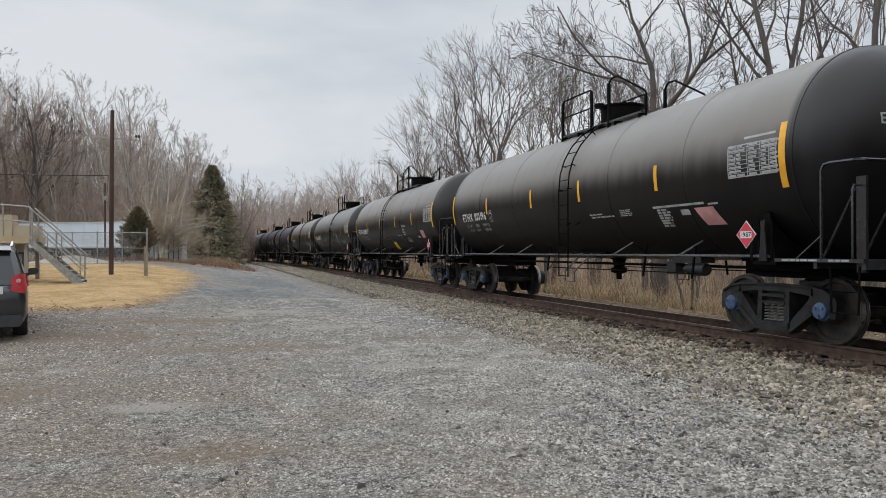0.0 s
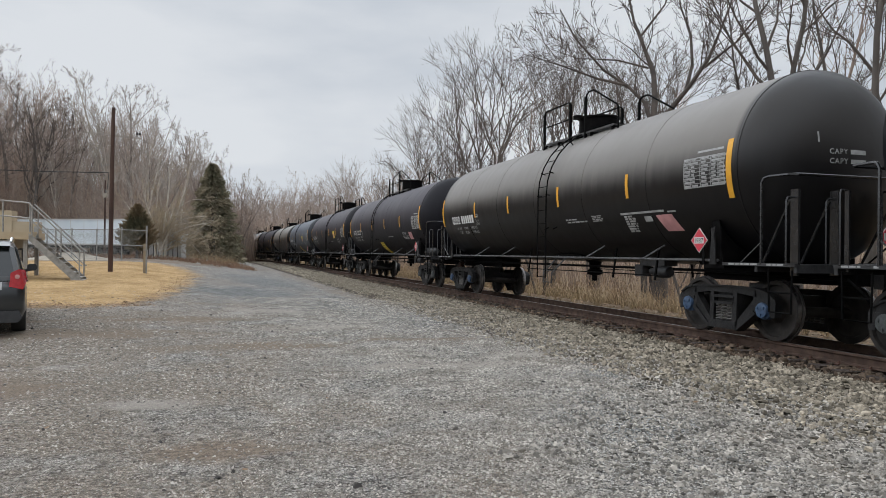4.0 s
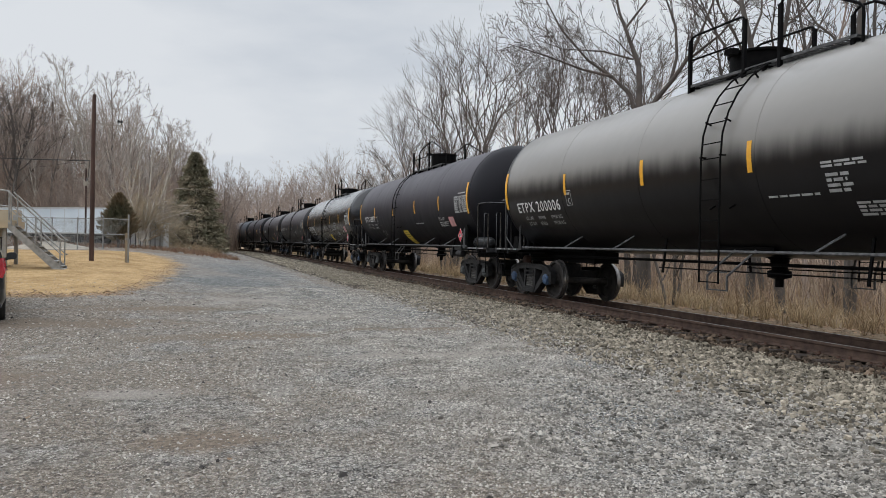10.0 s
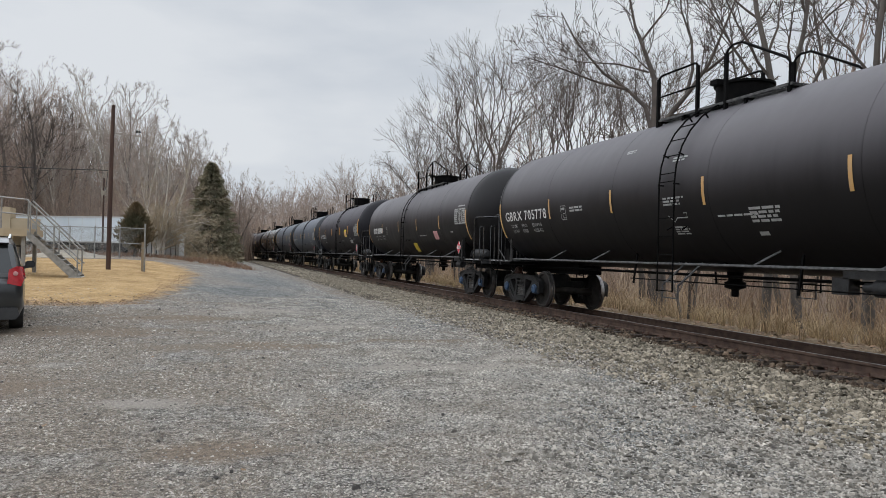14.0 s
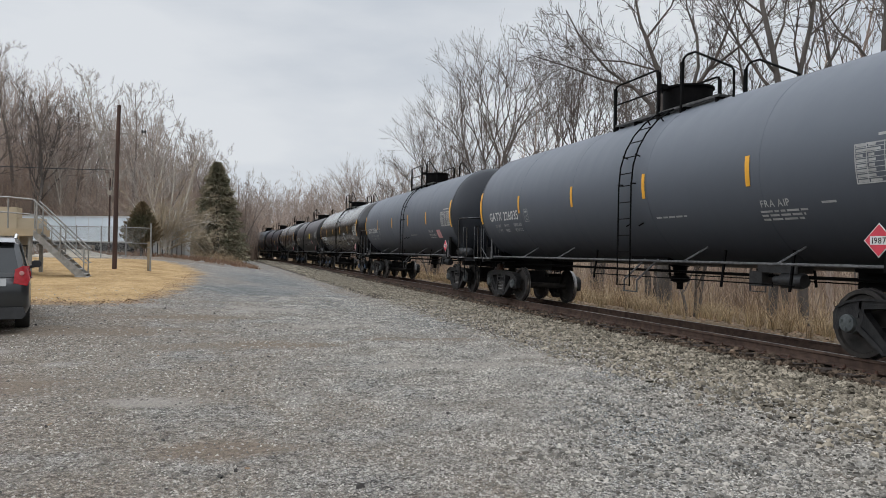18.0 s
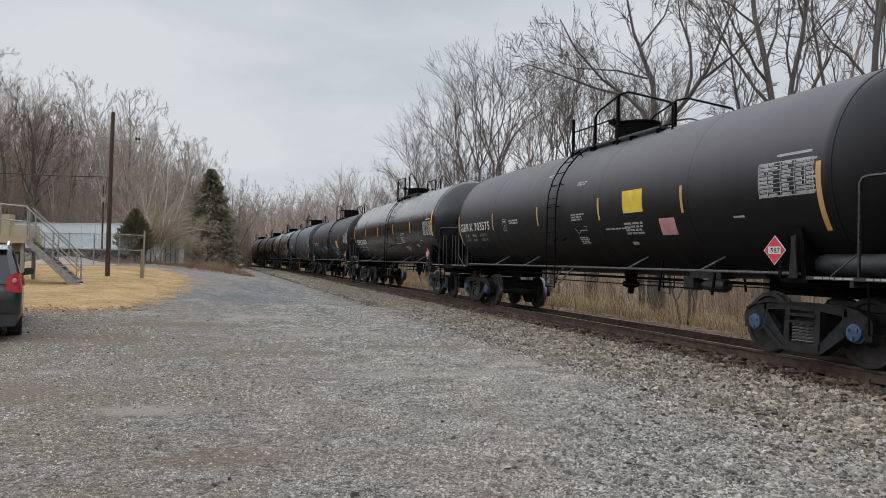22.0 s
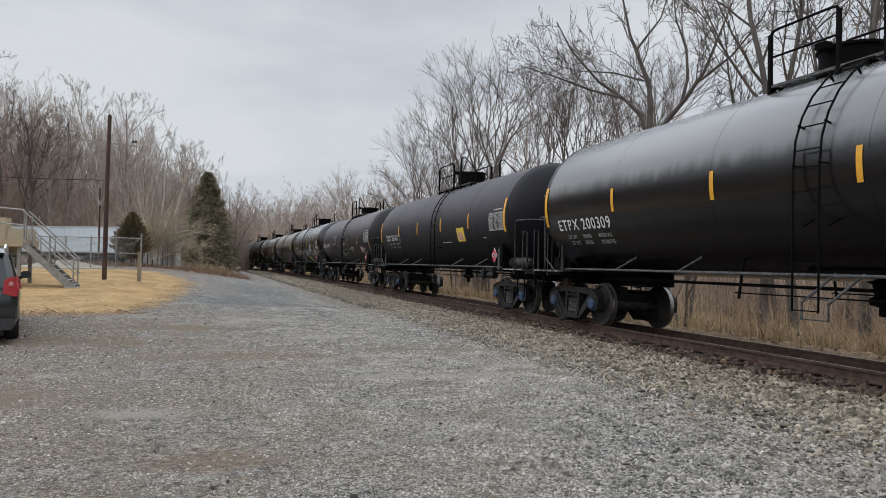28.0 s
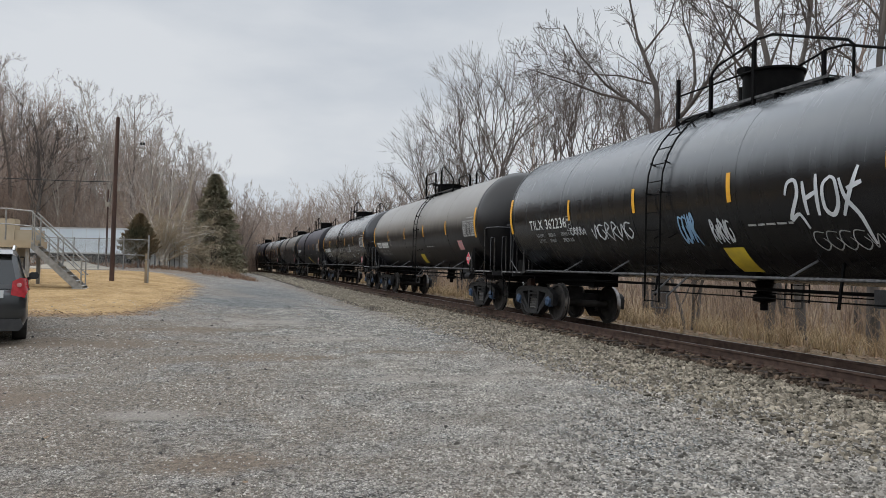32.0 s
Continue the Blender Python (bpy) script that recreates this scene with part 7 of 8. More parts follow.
# ---- parked car ----
def build_car_parked():
    car = tagged(new("parked_car"), "dark grey sport utility car seen from behind, parked on gravel", "car")
    # body sections: y from the rear bumper, half width and heights of the lower body
    secs = [(0.00, 0.80, 0.42, 0.86), (0.05, 0.87, 0.36, 0.95), (0.25, 0.91, 0.30, 1.00), (1.0, 0.92, 0.28, 1.02), (2.4, 0.92, 0.28, 1.00), (3.5, 0.91, 0.28, 0.97), (4.2, 0.86, 0.30, 0.90), (4.6, 0.76, 0.36, 0.80), (4.74, 0.60, 0.42, 0.68)]
    s = Shape()
    ring = 10
    for y, w, z0, z1 in secs:
        s.v += [(-w * 0.93, y, z0), (-w, y, z0 + 0.14), (-w * 1.0, y, (z0 + z1) / 2), (-w * 0.985, y, z1 - 0.1), (-w * 0.94, y, z1), (w * 0.94, y, z1), (w * 0.985, y, z1 - 0.1), (w * 1.0, y, (z0 + z1) / 2), (w, y, z0 + 0.14), (w * 0.93, y, z0)]
    for i in range(len(secs) - 1):
        s.f += [(i * ring + j, i * ring + (j + 1) % ring, (i + 1) * ring + (j + 1) % ring, (i + 1) * ring + j) for j in range(ring)]
    s.f += [tuple(range(ring)), tuple(len(s.v) - 1 - j for j in range(ring))]
    part("body", s, CARPAINT, car, smooth=50)
    # cabin
    cs = [(0.10, 0.83, 0.98, 0.84, 0.99), (0.42, 0.86, 0.98, 0.72, 1.60), (0.75, 0.87, 0.98, 0.69, 1.665), (1.6, 0.88, 0.98, 0.70, 1.70), (2.5, 0.88, 0.98, 0.69, 1.67), (2.95, 0.87, 0.98, 0.66, 1.58), (3.65, 0.84, 0.96, 0.80, 0.99)]
    g = Shape()
    for y, w0, z0, w1, z1 in cs:
        g.v += [(-w0, y, z0), (-(w0 * 0.55 + w1 * 0.45), y, z0 + (z1 - z0) * 0.5), (-w1, y, z1 - 0.05), (-w1 * 0.85, y, z1), (w1 * 0.85, y, z1), (w1, y, z1 - 0.05), (w0 * 0.55 + w1 * 0.45, y, z0 + (z1 - z0) * 0.5), (w0, y, z0)]
    for i in range(len(cs) - 1):
        g.f += [(i * 8 + j, i * 8 + (j + 1) % 8, (i + 1) * 8 + (j + 1) % 8, (i + 1) * 8 + j) for j in range(8)]
    g.f += [tuple(range(8)), tuple(len(g.v) - 1 - j for j in range(8))]
    part("cabin", g, CARPAINT, car, smooth=50)
    part("rear_window", Shape().add([(-0.74, 0.135, 1.06), (0.74, 0.135, 1.06), (0.64, 0.375, 1.54), (-0.64, 0.375, 1.54), (-0.74, 0.16, 1.06), (0.74, 0.16, 1.06), (0.64, 0.40, 1.54), (-0.64, 0.40, 1.54)], [(0, 1, 2, 3), (4, 7, 6, 5), (0, 4, 5, 1), (1, 5, 6, 2), (2, 6, 7, 3), (3, 7, 4, 0)]), DARKGLASS, car)
    part("wiper", Shape().beam((-0.05, 0.14, 1.10), (0.45, 0.165, 1.16), 0.02, 0.02), BLACKPLASTIC, car)
    part("roof_spoiler", Shape().prism([(0.27, 1.59), (0.62, 1.665), (0.62, 1.62), (0.36, 1.57)], "x", -0.66, 0.66), CARPAINT, car)
    part("brake_lamp", Shape().box(-0.18, 0.18, 0.262, 0.275, 1.575, 1.60), TAILRED, car)
    for sd in (-1, 1):
        part("side_window", Shape().add([(sd * 0.885, 0.75, 1.06), (sd * 0.895, 3.2, 1.06), (sd * 0.735, 2.75, 1.56), (sd * 0.745, 0.85, 1.58), (sd * 0.87, 0.75, 1.06), (sd * 0.88, 3.2, 1.06), (sd * 0.72, 2.75, 1.56), (sd * 0.73, 0.85, 1.58)], [(0, 1, 2, 3), (4, 7, 6, 5), (0, 4, 5, 1), (1, 5, 6, 2), (2, 6, 7, 3), (3, 7, 4, 0)]), DARKGLASS, car)
        lamp = part("tail_lamp", Shape().add([(sd * 0.66, -0.012, 0.88), (sd * 0.68, 0.03, 1.12), (sd * 0.80, 0.05, 1.18), (sd * 0.90, 0.20, 1.17), (sd * 0.93, 0.24, 0.98), (sd * 0.87, 0.01, 0.83), (sd * 0.66, 0.12, 0.88), (sd * 0.68, 0.14, 1.12), (sd * 0.78, 0.2, 1.14), (sd * 0.85, 0.30, 1.12), (sd * 0.88, 0.32, 0.98), (sd * 0.80, 0.15, 0.84)],
                                             [(0, 1, 2, 5), (2, 3, 4, 5), (6, 11, 8, 7), (8, 11, 10, 9), (0, 6, 7, 1), (1, 7, 8, 2), (2, 8, 9, 3), (3, 9, 10, 4), (4, 10, 11, 5), (5, 11, 6, 0)]), TAILRED, car, "red tail lamp", 60)
        part("reverse_lens", Shape().lathe([(0.001, -0.02), (0.035, -0.015), (0.045, 0.02)], "y", 14, (sd * 0.78, 0.025, 1.05)), TAILPALE, lamp)
        part("roof_rail", Shape().tube([(sd * 0.66, 0.75, 1.66), (sd * 0.67, 0.85, 1.735), (sd * 0.67, 2.4, 1.745), (sd * 0.66, 2.55, 1.68)], 0.02, 7), CHROME, car)
        part("mirror", Shape().prism([(sd * 0.92, 1.10), (sd * 0.95, 1.075), (sd * 1.07, 1.085), (sd * 1.10, 1.12), (sd * 1.10, 1.18), (sd * 1.07, 1.225), (sd * 0.96, 1.225), (sd * 0.92, 1.20)], "y", 2.95, 3.12).beam((sd * 0.88, 3.05, 1.08), (sd * 1.0, 3.05, 1.12), 0.05, 0.06), BLACKPLASTIC, car)
        part("exhaust", Shape().tube([(sd * 0.55, -0.01, 0.33), (sd * 0.55, 0.3, 0.34)], 0.045, 10), CHROME, car)
        for y in (0.97, 3.83):
            whl = part("wheel", Shape().lathe([(0.20, -0.115), (0.33, -0.115), (0.355, -0.08), (0.36, 0), (0.355, 0.08), (0.33, 0.115), (0.20, 0.115)], "x", 26, (sd * 0.80, y, 0.36)), RUBBER, car)
            part("rim", Shape().lathe([(0.001, sd * 0.06), (0.05, sd * 0.07), (0.19, sd * 0.05), (0.215, sd * 0.11), (0.20, sd * 0.0)], "x", 20, (sd * 0.80, y, 0.36)), GALV, whl)
        part("door_seam", Shape().box(sd * 0.922 - 0.002, sd * 0.922 + 0.002, 1.62, 1.63, 0.42, 1.0), BLACKPLASTIC, car)
        part("door_handle", Shape().box(sd * 0.925 - 0.015, sd * 0.925 + 0.015, 1.75, 1.93, 0.90, 0.93), CARPAINT, car)
    part("bumper_trim", Shape().prism([(-0.80, 0.26), (0.80, 0.26), (0.86, 0.34), (0.82, 0.46), (-0.82, 0.46), (-0.86, 0.34)], "y", -0.035, 0.5), BLACKPLASTIC, car, "black lower bumper")
    part("plate_recess", Shape().box(-0.30, 0.30, -0.012, 0.02, 0.72, 0.90), BLACKPLASTIC, car)
    part("number_plate", Shape().box(-0.16, 0.16, -0.02, -0.012, 0.74, 0.88), WHITE, car)
    part("tailgate_trim", Shape().box(-0.30, 0.30, 0.005, 0.05, 0.935, 0.965), CHROME, car)
    # plain plate, set off centre to fit the camera's view
    part("window_sticker", Shape().add([(0.34, -0.020, 0.83), (0.55, -0.018, 0.83), (0.55, 0.038, 0.96), (0.34, 0.036, 0.96), (0.34, 0.03, 0.82), (0.55, 0.03, 0.82), (0.55, 0.07, 0.95), (0.34, 0.07, 0.95)], [(0, 1, 2, 3), (4, 7, 6, 5), (0, 4, 5, 1), (2, 6, 7, 3), (1, 5, 6, 2), (0, 3, 7, 4)]), DIMWHITE, car, "pale plate on the tailgate")
    return car


suv = build_car_parked()
suv.matrix_basis = pose(-3.98, 14.1, ground_z(-3.9, 15.0) - 0.02, 0, 0, 12)


# ---- trees ----
def limb(s, p, d, length, r0, r1, rnd, segs=5, bend=0.18, lift=0.06, n=4):
    """One wavering branch; gives back its points and headings."""
    pts, dirs = [Vector(p)], [Vector(d).normalized()]
    for _ in range(segs):
        d = (dirs[-1] + Vector((rnd.gauss(0, bend), rnd.gauss(0, bend), rnd.gauss(0, bend) + lift))).normalized()
        pts.append(pts[-1] + d * (length / segs))
        dirs.append(d)
    if n > 2:
        s.tube(pts, r0, n, r1, cap=False)
    else:  # the finest twigs: a tapering sliver
        k, side = len(s.v), dirs[0].orthogonal().normalized()
        side = Matrix.Rotation(rnd.uniform(0, 3.14), 3, dirs[0]) @ side
        for i, p in enumerate(pts):
            w = side * ((r0 + (r1 - r0) * i / segs) * 1.25)
            s.v += [tuple(p - w), tuple(p + w)]
        s.f += [(k + 2 * i, k + 2 * i + 1, k + 2 * i + 3, k + 2 * i + 2) for i in range(segs)]
    return pts, dirs


def offshoot(d, angle, rnd):
    """A heading that leaves d by about that angle."""
    side = d.orthogonal().normalized()
    side = Matrix.Rotation(rnd.uniform(0, 2 * math.pi), 3, d) @ side
    return (d * math.cos(angle) + side * math.sin(angle)).normalized()


def branch_out(s, pts, dirs, length, r, level, rnd, dense, tip, lift=0.08, splay=1.0):
    """Side branches along a limb, each with its own, down to twigs."""
    if level == 0:
        return
    n = max(2, int(round(dense[level - 1] * rnd.uniform(0.8, 1.2))))
    m = len(pts) - 1
    for k in range(n):
        t = 0.22 + 0.78 * (k + rnd.random()) / n
        i = min(m - 1, int(t * m))
        p = pts[i].lerp(pts[i + 1], t * m - i)
        ln = length * rnd.uniform(0.38, 0.62) * (1.15 - 0.5 * t)
        rr = max(tip, r * rnd.uniform(0.35, 0.5) * (1.1 - 0.5 * t))
        q, e = limb(s, p, offshoot(dirs[i], rnd.uniform(0.45, 0.85) * splay, rnd), ln, rr, tip * 0.75, rnd, 4 if level > 1 else 2, 0.11, lift, 4 if level > 2 else 3 if level > 1 and tip < 0.012 else 2)
        branch_out(s, q, e, ln, rr, level - 1, rnd, dense, tip, lift, splay)


def bare_tree(seed, height, spread=0.5, stems=1, dense=(4, 5, 7), fork=0.4, r=0.24, tip=0.010, levels=3, lean=0.0, n_limb=9, rise=0.10, plain=False, splay=1.0):
    """A leafless tree: its trunk and its crown of limbs, branches and twigs."""
    rnd = random.Random(seed)
    trunk, crown = Shape(), Shape()
    for k in range(stems):
        a = 2 * math.pi * k / stems + rnd.uniform(-0.4, 0.4)
        out = (0.03 if stems == 1 else 0.07 if stems == 2 else 0.30) * rnd.uniform(0.6, 1.2)
        d = Vector((math.cos(a) * out + lean, math.sin(a) * out, 1)).normalized()
        h = height * rnd.uniform(0.82, 1.0)
        rr = r / math.sqrt(stems)
        base = (math.cos(a) * 0.12 * (stems > 1), math.sin(a) * 0.12 * (stems > 1), -0.3)
        pts, dirs = limb(trunk, base, d, h * 0.92, rr * 1.15, rr * 0.16, rnd, 11, 0.055, 0.03, 5 if plain else 9)
        m = len(pts) - 1
        nl = max(3, int(n_limb / math.sqrt(stems)))
        for j in range(nl):
            t = fork + (0.97 - fork) * (j + rnd.random() * 0.8) / nl
            i = min(m - 1, int(t * m))
            p = pts[i].lerp(pts[i + 1], t * m - i)
            ln = height * spread * rnd.uniform(0.7, 1.1) * (1.25 - 0.85 * t)
            lr = rr * (1 - 0.8 * t) * rnd.uniform(0.5, 0.75)
            q, e = limb(crown, p, offshoot(dirs[i], rnd.uniform(0.5, 0.9) * (0.5 + 0.5 * splay), rnd), ln, max(lr, tip * 1.5), tip, rnd, 4 if plain else 6, 0.13, rise, 3 if plain else 5)
            branch_out(crown, q, e, ln, max(lr, tip * 2), levels, rnd, dense, tip, 0.08, splay)
    return trunk, crown


def fork_tree(tan, seed=5):
    """The broad tree behind the line: a short trunk that forks, its limbs reaching wide to both sides."""
    rnd = random.Random(seed)
    trunk, crown = Shape(), Shape()
    pts, dirs = limb(trunk, (0, 0, -0.3), (0, 0, 1), 7.3, 0.29, 0.21, rnd, 7, 0.02, 0.02, 10)
    top = pts[-1]
    limbs = [  # sideways and upward reach of each limb's bends, radius
        (((0.05, 1.3), (0.0, 2.3), (-0.3, 3.2), (-0.8, 4.6), (-1.2, 6.6)), 0.17), (((0.55, 0.7), (1.3, 1.6), (2.0, 2.6), (2.4, 3.6), (3.0, 5.2)), 0.14),
        (((-0.3, 1.1), (-1.0, 1.9), (-2.0, 2.7), (-3.2, 4.2), (-3.9, 5.6)), 0.11), (((1.2, 1.5), (1.45, 2.6), (1.4, 3.9), (1.0, 5.2), (0.9, 6.4)), 0.09),
        (((-1.0, 1.85), (-2.2, 2.2), (-3.6, 2.8), (-5.2, 3.4)), 0.075), (((0.6, 0.75), (1.4, 0.85), (2.6, 0.5), (3.6, 0.6)), 0.05),
        (((-0.2, 2.5), (-1.4, 2.9), (-3.0, 3.1), (-4.4, 3.7)), 0.05), (((1.9, 2.4), (3.0, 3.2), (4.0, 4.4), (4.6, 5.6)), 0.065), (((-0.5, 3.8), (0.4, 5.0), (0.9, 6.8)), 0.06)]
    for path, r in limbs:
        p = [top + Vector((0, 0, -0.15))] if path[0][1] < 1.4 and abs(path[0][0]) < 0.56 else []
        depth = rnd.uniform(-0.5, 0.5)
        p += [top + tan * a + Vector((-tan.y, tan.x, 0)) * depth * k * 0.8 + Vector((0, 0, b)) for k, (a, b) in enumerate(path)]
        r = r * 0.86
        crown.tube(p, r, 7, r * 0.22, cap=False)
        d = [(p[min(i + 1, len(p) - 1)] - p[max(i - 1, 0)]).normalized() for i in range(len(p))]
        branch_out(crown, p, d, 4.2, r * 0.55, 3, rnd, (6, 5, 9), 0.008, 0.07)
    return trunk, crown


def plant(name, shapes, mats, label, category, place, turn=0, scale=1.0, group="", names=("trunk", "crown")):
    """A tree as a thing with its trunk and crown, standing on the ground."""
    tree = tagged(new(name), label, category, group)
    x, y = place
    tree.matrix_basis = pose(x, y, ground_z(x, y) - 0.05, 0, 0, turn) @ Matrix.Scale(scale, 4)
    for nm, sh, m in zip(names, shapes, mats):
        part(nm, sh.mesh(nm, m, 60) if isinstance(sh, Shape) else sh, None, tree)
    return tree


# the broad forked tree and its neighbours behind the line
tan = Vector((0.825, -0.566, 0))
plant("forked_tree", fork_tree(tan), (BARK, TWIG), "broad leafless tree with a forked trunk behind the railway", "tree", (17.0, 24.75))


def arching_tree(tan, seed=8):
    """A pale tree that fans out low: long bare limbs, some arching down to one side."""
    rnd = random.Random(seed)
    trunk, crown = Shape(), Shape()
    for dx in (-0.25, 0.1, 0.3):
        limb(trunk, (tan.x * dx, tan.y * dx, -0.2), (tan.x * dx * 0.6, tan.y * dx * 0.6, 1), 2.4, 0.10, 0.07, rnd, 5, 0.05, 0.02, 7)
    limbs = [(((0.2, 1.0), (0.6, 2.0), (1.0, 2.8), (1.5, 4.6), (1.95, 6.2), (2.1, 7.0)), 0.075), (((0.1, 1.2), (0.3, 3.0), (0.55, 5.3), (0.6, 6.9)), 0.06), (((-0.1, 1.2), (-0.5, 2.8), (-1.0, 4.0), (-1.3, 5.4)), 0.055),
             (((0.3, 1.3), (1.3, 3.0), (2.4, 3.3), (3.5, 3.4)), 0.045), (((0.3, 1.2), (1.2, 2.6), (2.4, 2.9), (3.7, 2.6)), 0.04), (((0.3, 1.0), (0.85, 1.5), (1.5, 0.9), (1.95, 0.1)), 0.035), (((0.3, 1.2), (1.4, 2.2), (2.6, 2.2), (3.5, 1.4)), 0.035),
             (((-0.2, 1.4), (-1.0, 2.6), (-1.9, 3.4), (-2.6, 4.4)), 0.045), (((-0.2, 1.0), (-1.2, 1.6), (-2.2, 1.9)), 0.03), (((0.2, 1.4), (0.9, 3.8), (2.2, 4.6), (3.2, 4.7)), 0.04), (((0.0, 1.2), (-0.3, 3.4), (-0.2, 5.8)), 0.05), (((0.4, 1.2), (1.6, 1.9), (2.9, 1.2)), 0.03)]
    for k in range(18):
        end, peak = rnd.uniform(-1.8, 3.7), rnd.uniform(1.3, 3.6)
        sag = peak - rnd.uniform(-0.5, 1.3) * abs(end) / 3
        limbs.append((((end * 0.12, peak * 0.45), (end * 0.38, peak * 0.85), (end * 0.7, peak), (end, max(0.3, sag))), rnd.uniform(0.026, 0.042)))
    for path, r in limbs:
        depth = rnd.uniform(-0.7, 0.7)
        p = [Vector((0, 0, 0.5))] + [tan * a + Vector((-tan.y, tan.x, 0)) * depth * k * 0.5 + Vector((0, 0, b)) for k, (a, b) in enumerate(path)]
        (trunk if r > 0.034 else crown).tube(p, r * 1.45, 6, r * 0.35, cap=False)
        d = [(p[min(i + 1, len(p) - 1)] - p[max(i - 1, 0)]).normalized() for i in range(len(p))]
        branch_out(crown, p, d, 2.9, r * 0.75, 2, rnd, (10, 12), 0.008, 0.03)
    return trunk, crown


plant("arching_tree", arching_tree(Vector((1, 0.05, 0))), (PALEBARK, PALETWIG), "pale-barked leafless tree with low arching limbs before the spruce", "tree", (-3.75, 59.0))


def fan_tree(seed, height, bole, mains=6, levels=6, wide=0.55, r=0.10, lean=0.30):
    """A leafless tree whose straight limbs fan out from a close clump of stems and keep forking."""
    rnd = random.Random(seed)
    trunk, crown = Shape(), Shape()

    def grow(p, d, length, rad, level):
        pts, dirs = limb(crown, p, d, length, rad, max(rad * 0.74, 0.006), rnd, 3, 0.075, 0.035, 6 if level > 4 else 4 if level > 2 else 3 if level > 1 else 2)
        if level == 0:
            return
        for k in range(3 if rnd.random() < 0.28 else 2):
            grow(pts[-1], offshoot(dirs[-1], rnd.uniform(0.16, 0.46) if level > 2 else rnd.uniform(0.30, 0.75), rnd), length * rnd.uniform(0.66, 0.92), rad * rnd.uniform(0.58, 0.74), level - 1)
        if level < 6:
            i = rnd.choice((1, 2))
            q, e = limb(crown, pts[i], offshoot(dirs[i], rnd.uniform(0.4, 0.8), rnd), length * rnd.uniform(0.5, 0.95), max(rad * 0.35, 0.007), 0.005, rnd, 3, 0.12, 0.06, 2)
            limb(crown, q[2], offshoot(e[2], 0.5, rnd), length * 0.4, 0.006, 0.004, rnd, 2, 0.12, 0.05, 2)

    stems = max(1, mains // 2)
    for k in range(stems):
        a = 6.283 * k / stems + rnd.uniform(-0.5, 0.5)
        tilt = lean * 0.35 * rnd.uniform(0.5, 1.2)
        pts, dirs = limb(trunk, (math.cos(a) * 0.2, math.sin(a) * 0.2, -0.3), Vector((math.cos(a) * tilt, math.sin(a) * tilt, 1)), bole * rnd.uniform(0.8, 1.1), r * 1.9, r * 1.15, rnd, 7, 0.03, 0.03, 9)
        for j in range(mains // stems):
            b = a + rnd.uniform(-1.3, 1.3)
            tip = wide * rnd.uniform(0.25, 1.0)
            grow(pts[-1], Vector((math.cos(b) * tip, math.sin(b) * tip, 1)), (height - bole) * 0.255 * rnd.uniform(0.85, 1.12), r * rnd.uniform(0.75, 1.0), levels)
    return trunk, crown


KINDS = {
    "vase": fan_tree(11, 15.6, 6.2, 6, 6),
    "vase2": fan_tree(12, 13.6, 5.0, 6, 6, 0.48, 0.085),
    "tall": bare_tree(13, 18, 0.27, 1, (5, 4, 5), 0.42, 0.135, 0.008, 3, n_limb=10, splay=0.8),
    "tall2": bare_tree(14, 17, 0.25, 2, (5, 4, 5), 0.42, 0.17, 0.008, 3, n_limb=11, splay=0.8),
    "slim": bare_tree(15, 14, 0.26, 1, (6, 4, 6), 0.35, 0.11, 0.008, 3, n_limb=12),
    "small": bare_tree(16, 8, 0.45, 3, (5, 4, 5), 0.15, 0.10, 0.007, 3, n_limb=14),
}
KIND_MESH = {k: (a.mesh("trunk", GREYBARK if "vase" in k else BARK, 60), b.mesh("crown", GREYTWIG if "vase" in k else TWIG, 60)) for k, (a, b) in KINDS.items()}
FAR_KINDS = {
    "vase": fan_tree(41, 15.5, 4.0, 7, 5, 0.6, 0.10),
    "vase2": fan_tree(42, 13.5, 3.0, 7, 5, 0.6, 0.09),
    "tall": bare_tree(43, 18, 0.30, 1, (6, 4, 5), 0.34, 0.14, 0.0065, 3, n_limb=15, rise=0.06, splay=0.82),
    "tall2": bare_tree(44, 17, 0.28, 3, (6, 4, 5), 0.34, 0.18, 0.0065, 3, n_limb=17, rise=0.06, splay=0.82),
    "slim": bare_tree(45, 14, 0.25, 2, (6, 4, 5), 0.28, 0.13, 0.0065, 3, n_limb=14, rise=0.06, splay=0.82),
    "small": bare_tree(46, 8, 0.45, 3, (6, 8), 0.12, 0.09, 0.007, 2, n_limb=18),
    "broad": bare_tree(47, 15, 0.44, 2, (7, 5, 6), 0.26, 0.27, 0.009, 3, n_limb=14, rise=0.10, splay=0.85),
}
# far trees take paler bark and twigs than the near ones
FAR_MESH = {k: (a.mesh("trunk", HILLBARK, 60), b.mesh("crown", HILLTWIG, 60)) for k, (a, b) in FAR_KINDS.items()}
DARK_MESH = tuple(sh.mesh(nm, m, 60) for nm, sh, m in zip(("trunk", "crown"), FAR_KINDS["broad"], (BARK, GREYTWIG)))
TALL = {k: float(np.percentile(np.array(b.v)[:, 2], 99.5)) for k, (a, b) in FAR_KINDS.items()}
PALE_MESH = {k: (a.mesh("trunk", PALEBARK, 60), b.mesh("crown", ASHTWIG, 60)) for k, (a, b) in FAR_KINDS.items()}
WORDS = {"vase": "leafless tree with several fanned stems", "vase2": "leafless tree with fanned stems and fine twigs", "tall": "tall leafless tree with a straight trunk", "tall2": "tall leafless twin-stemmed tree", "slim": "slim leafless tree with upright branches", "small": "low leafless thorny small tree", "broad": "broad dark leafless tree with crooked limbs"}
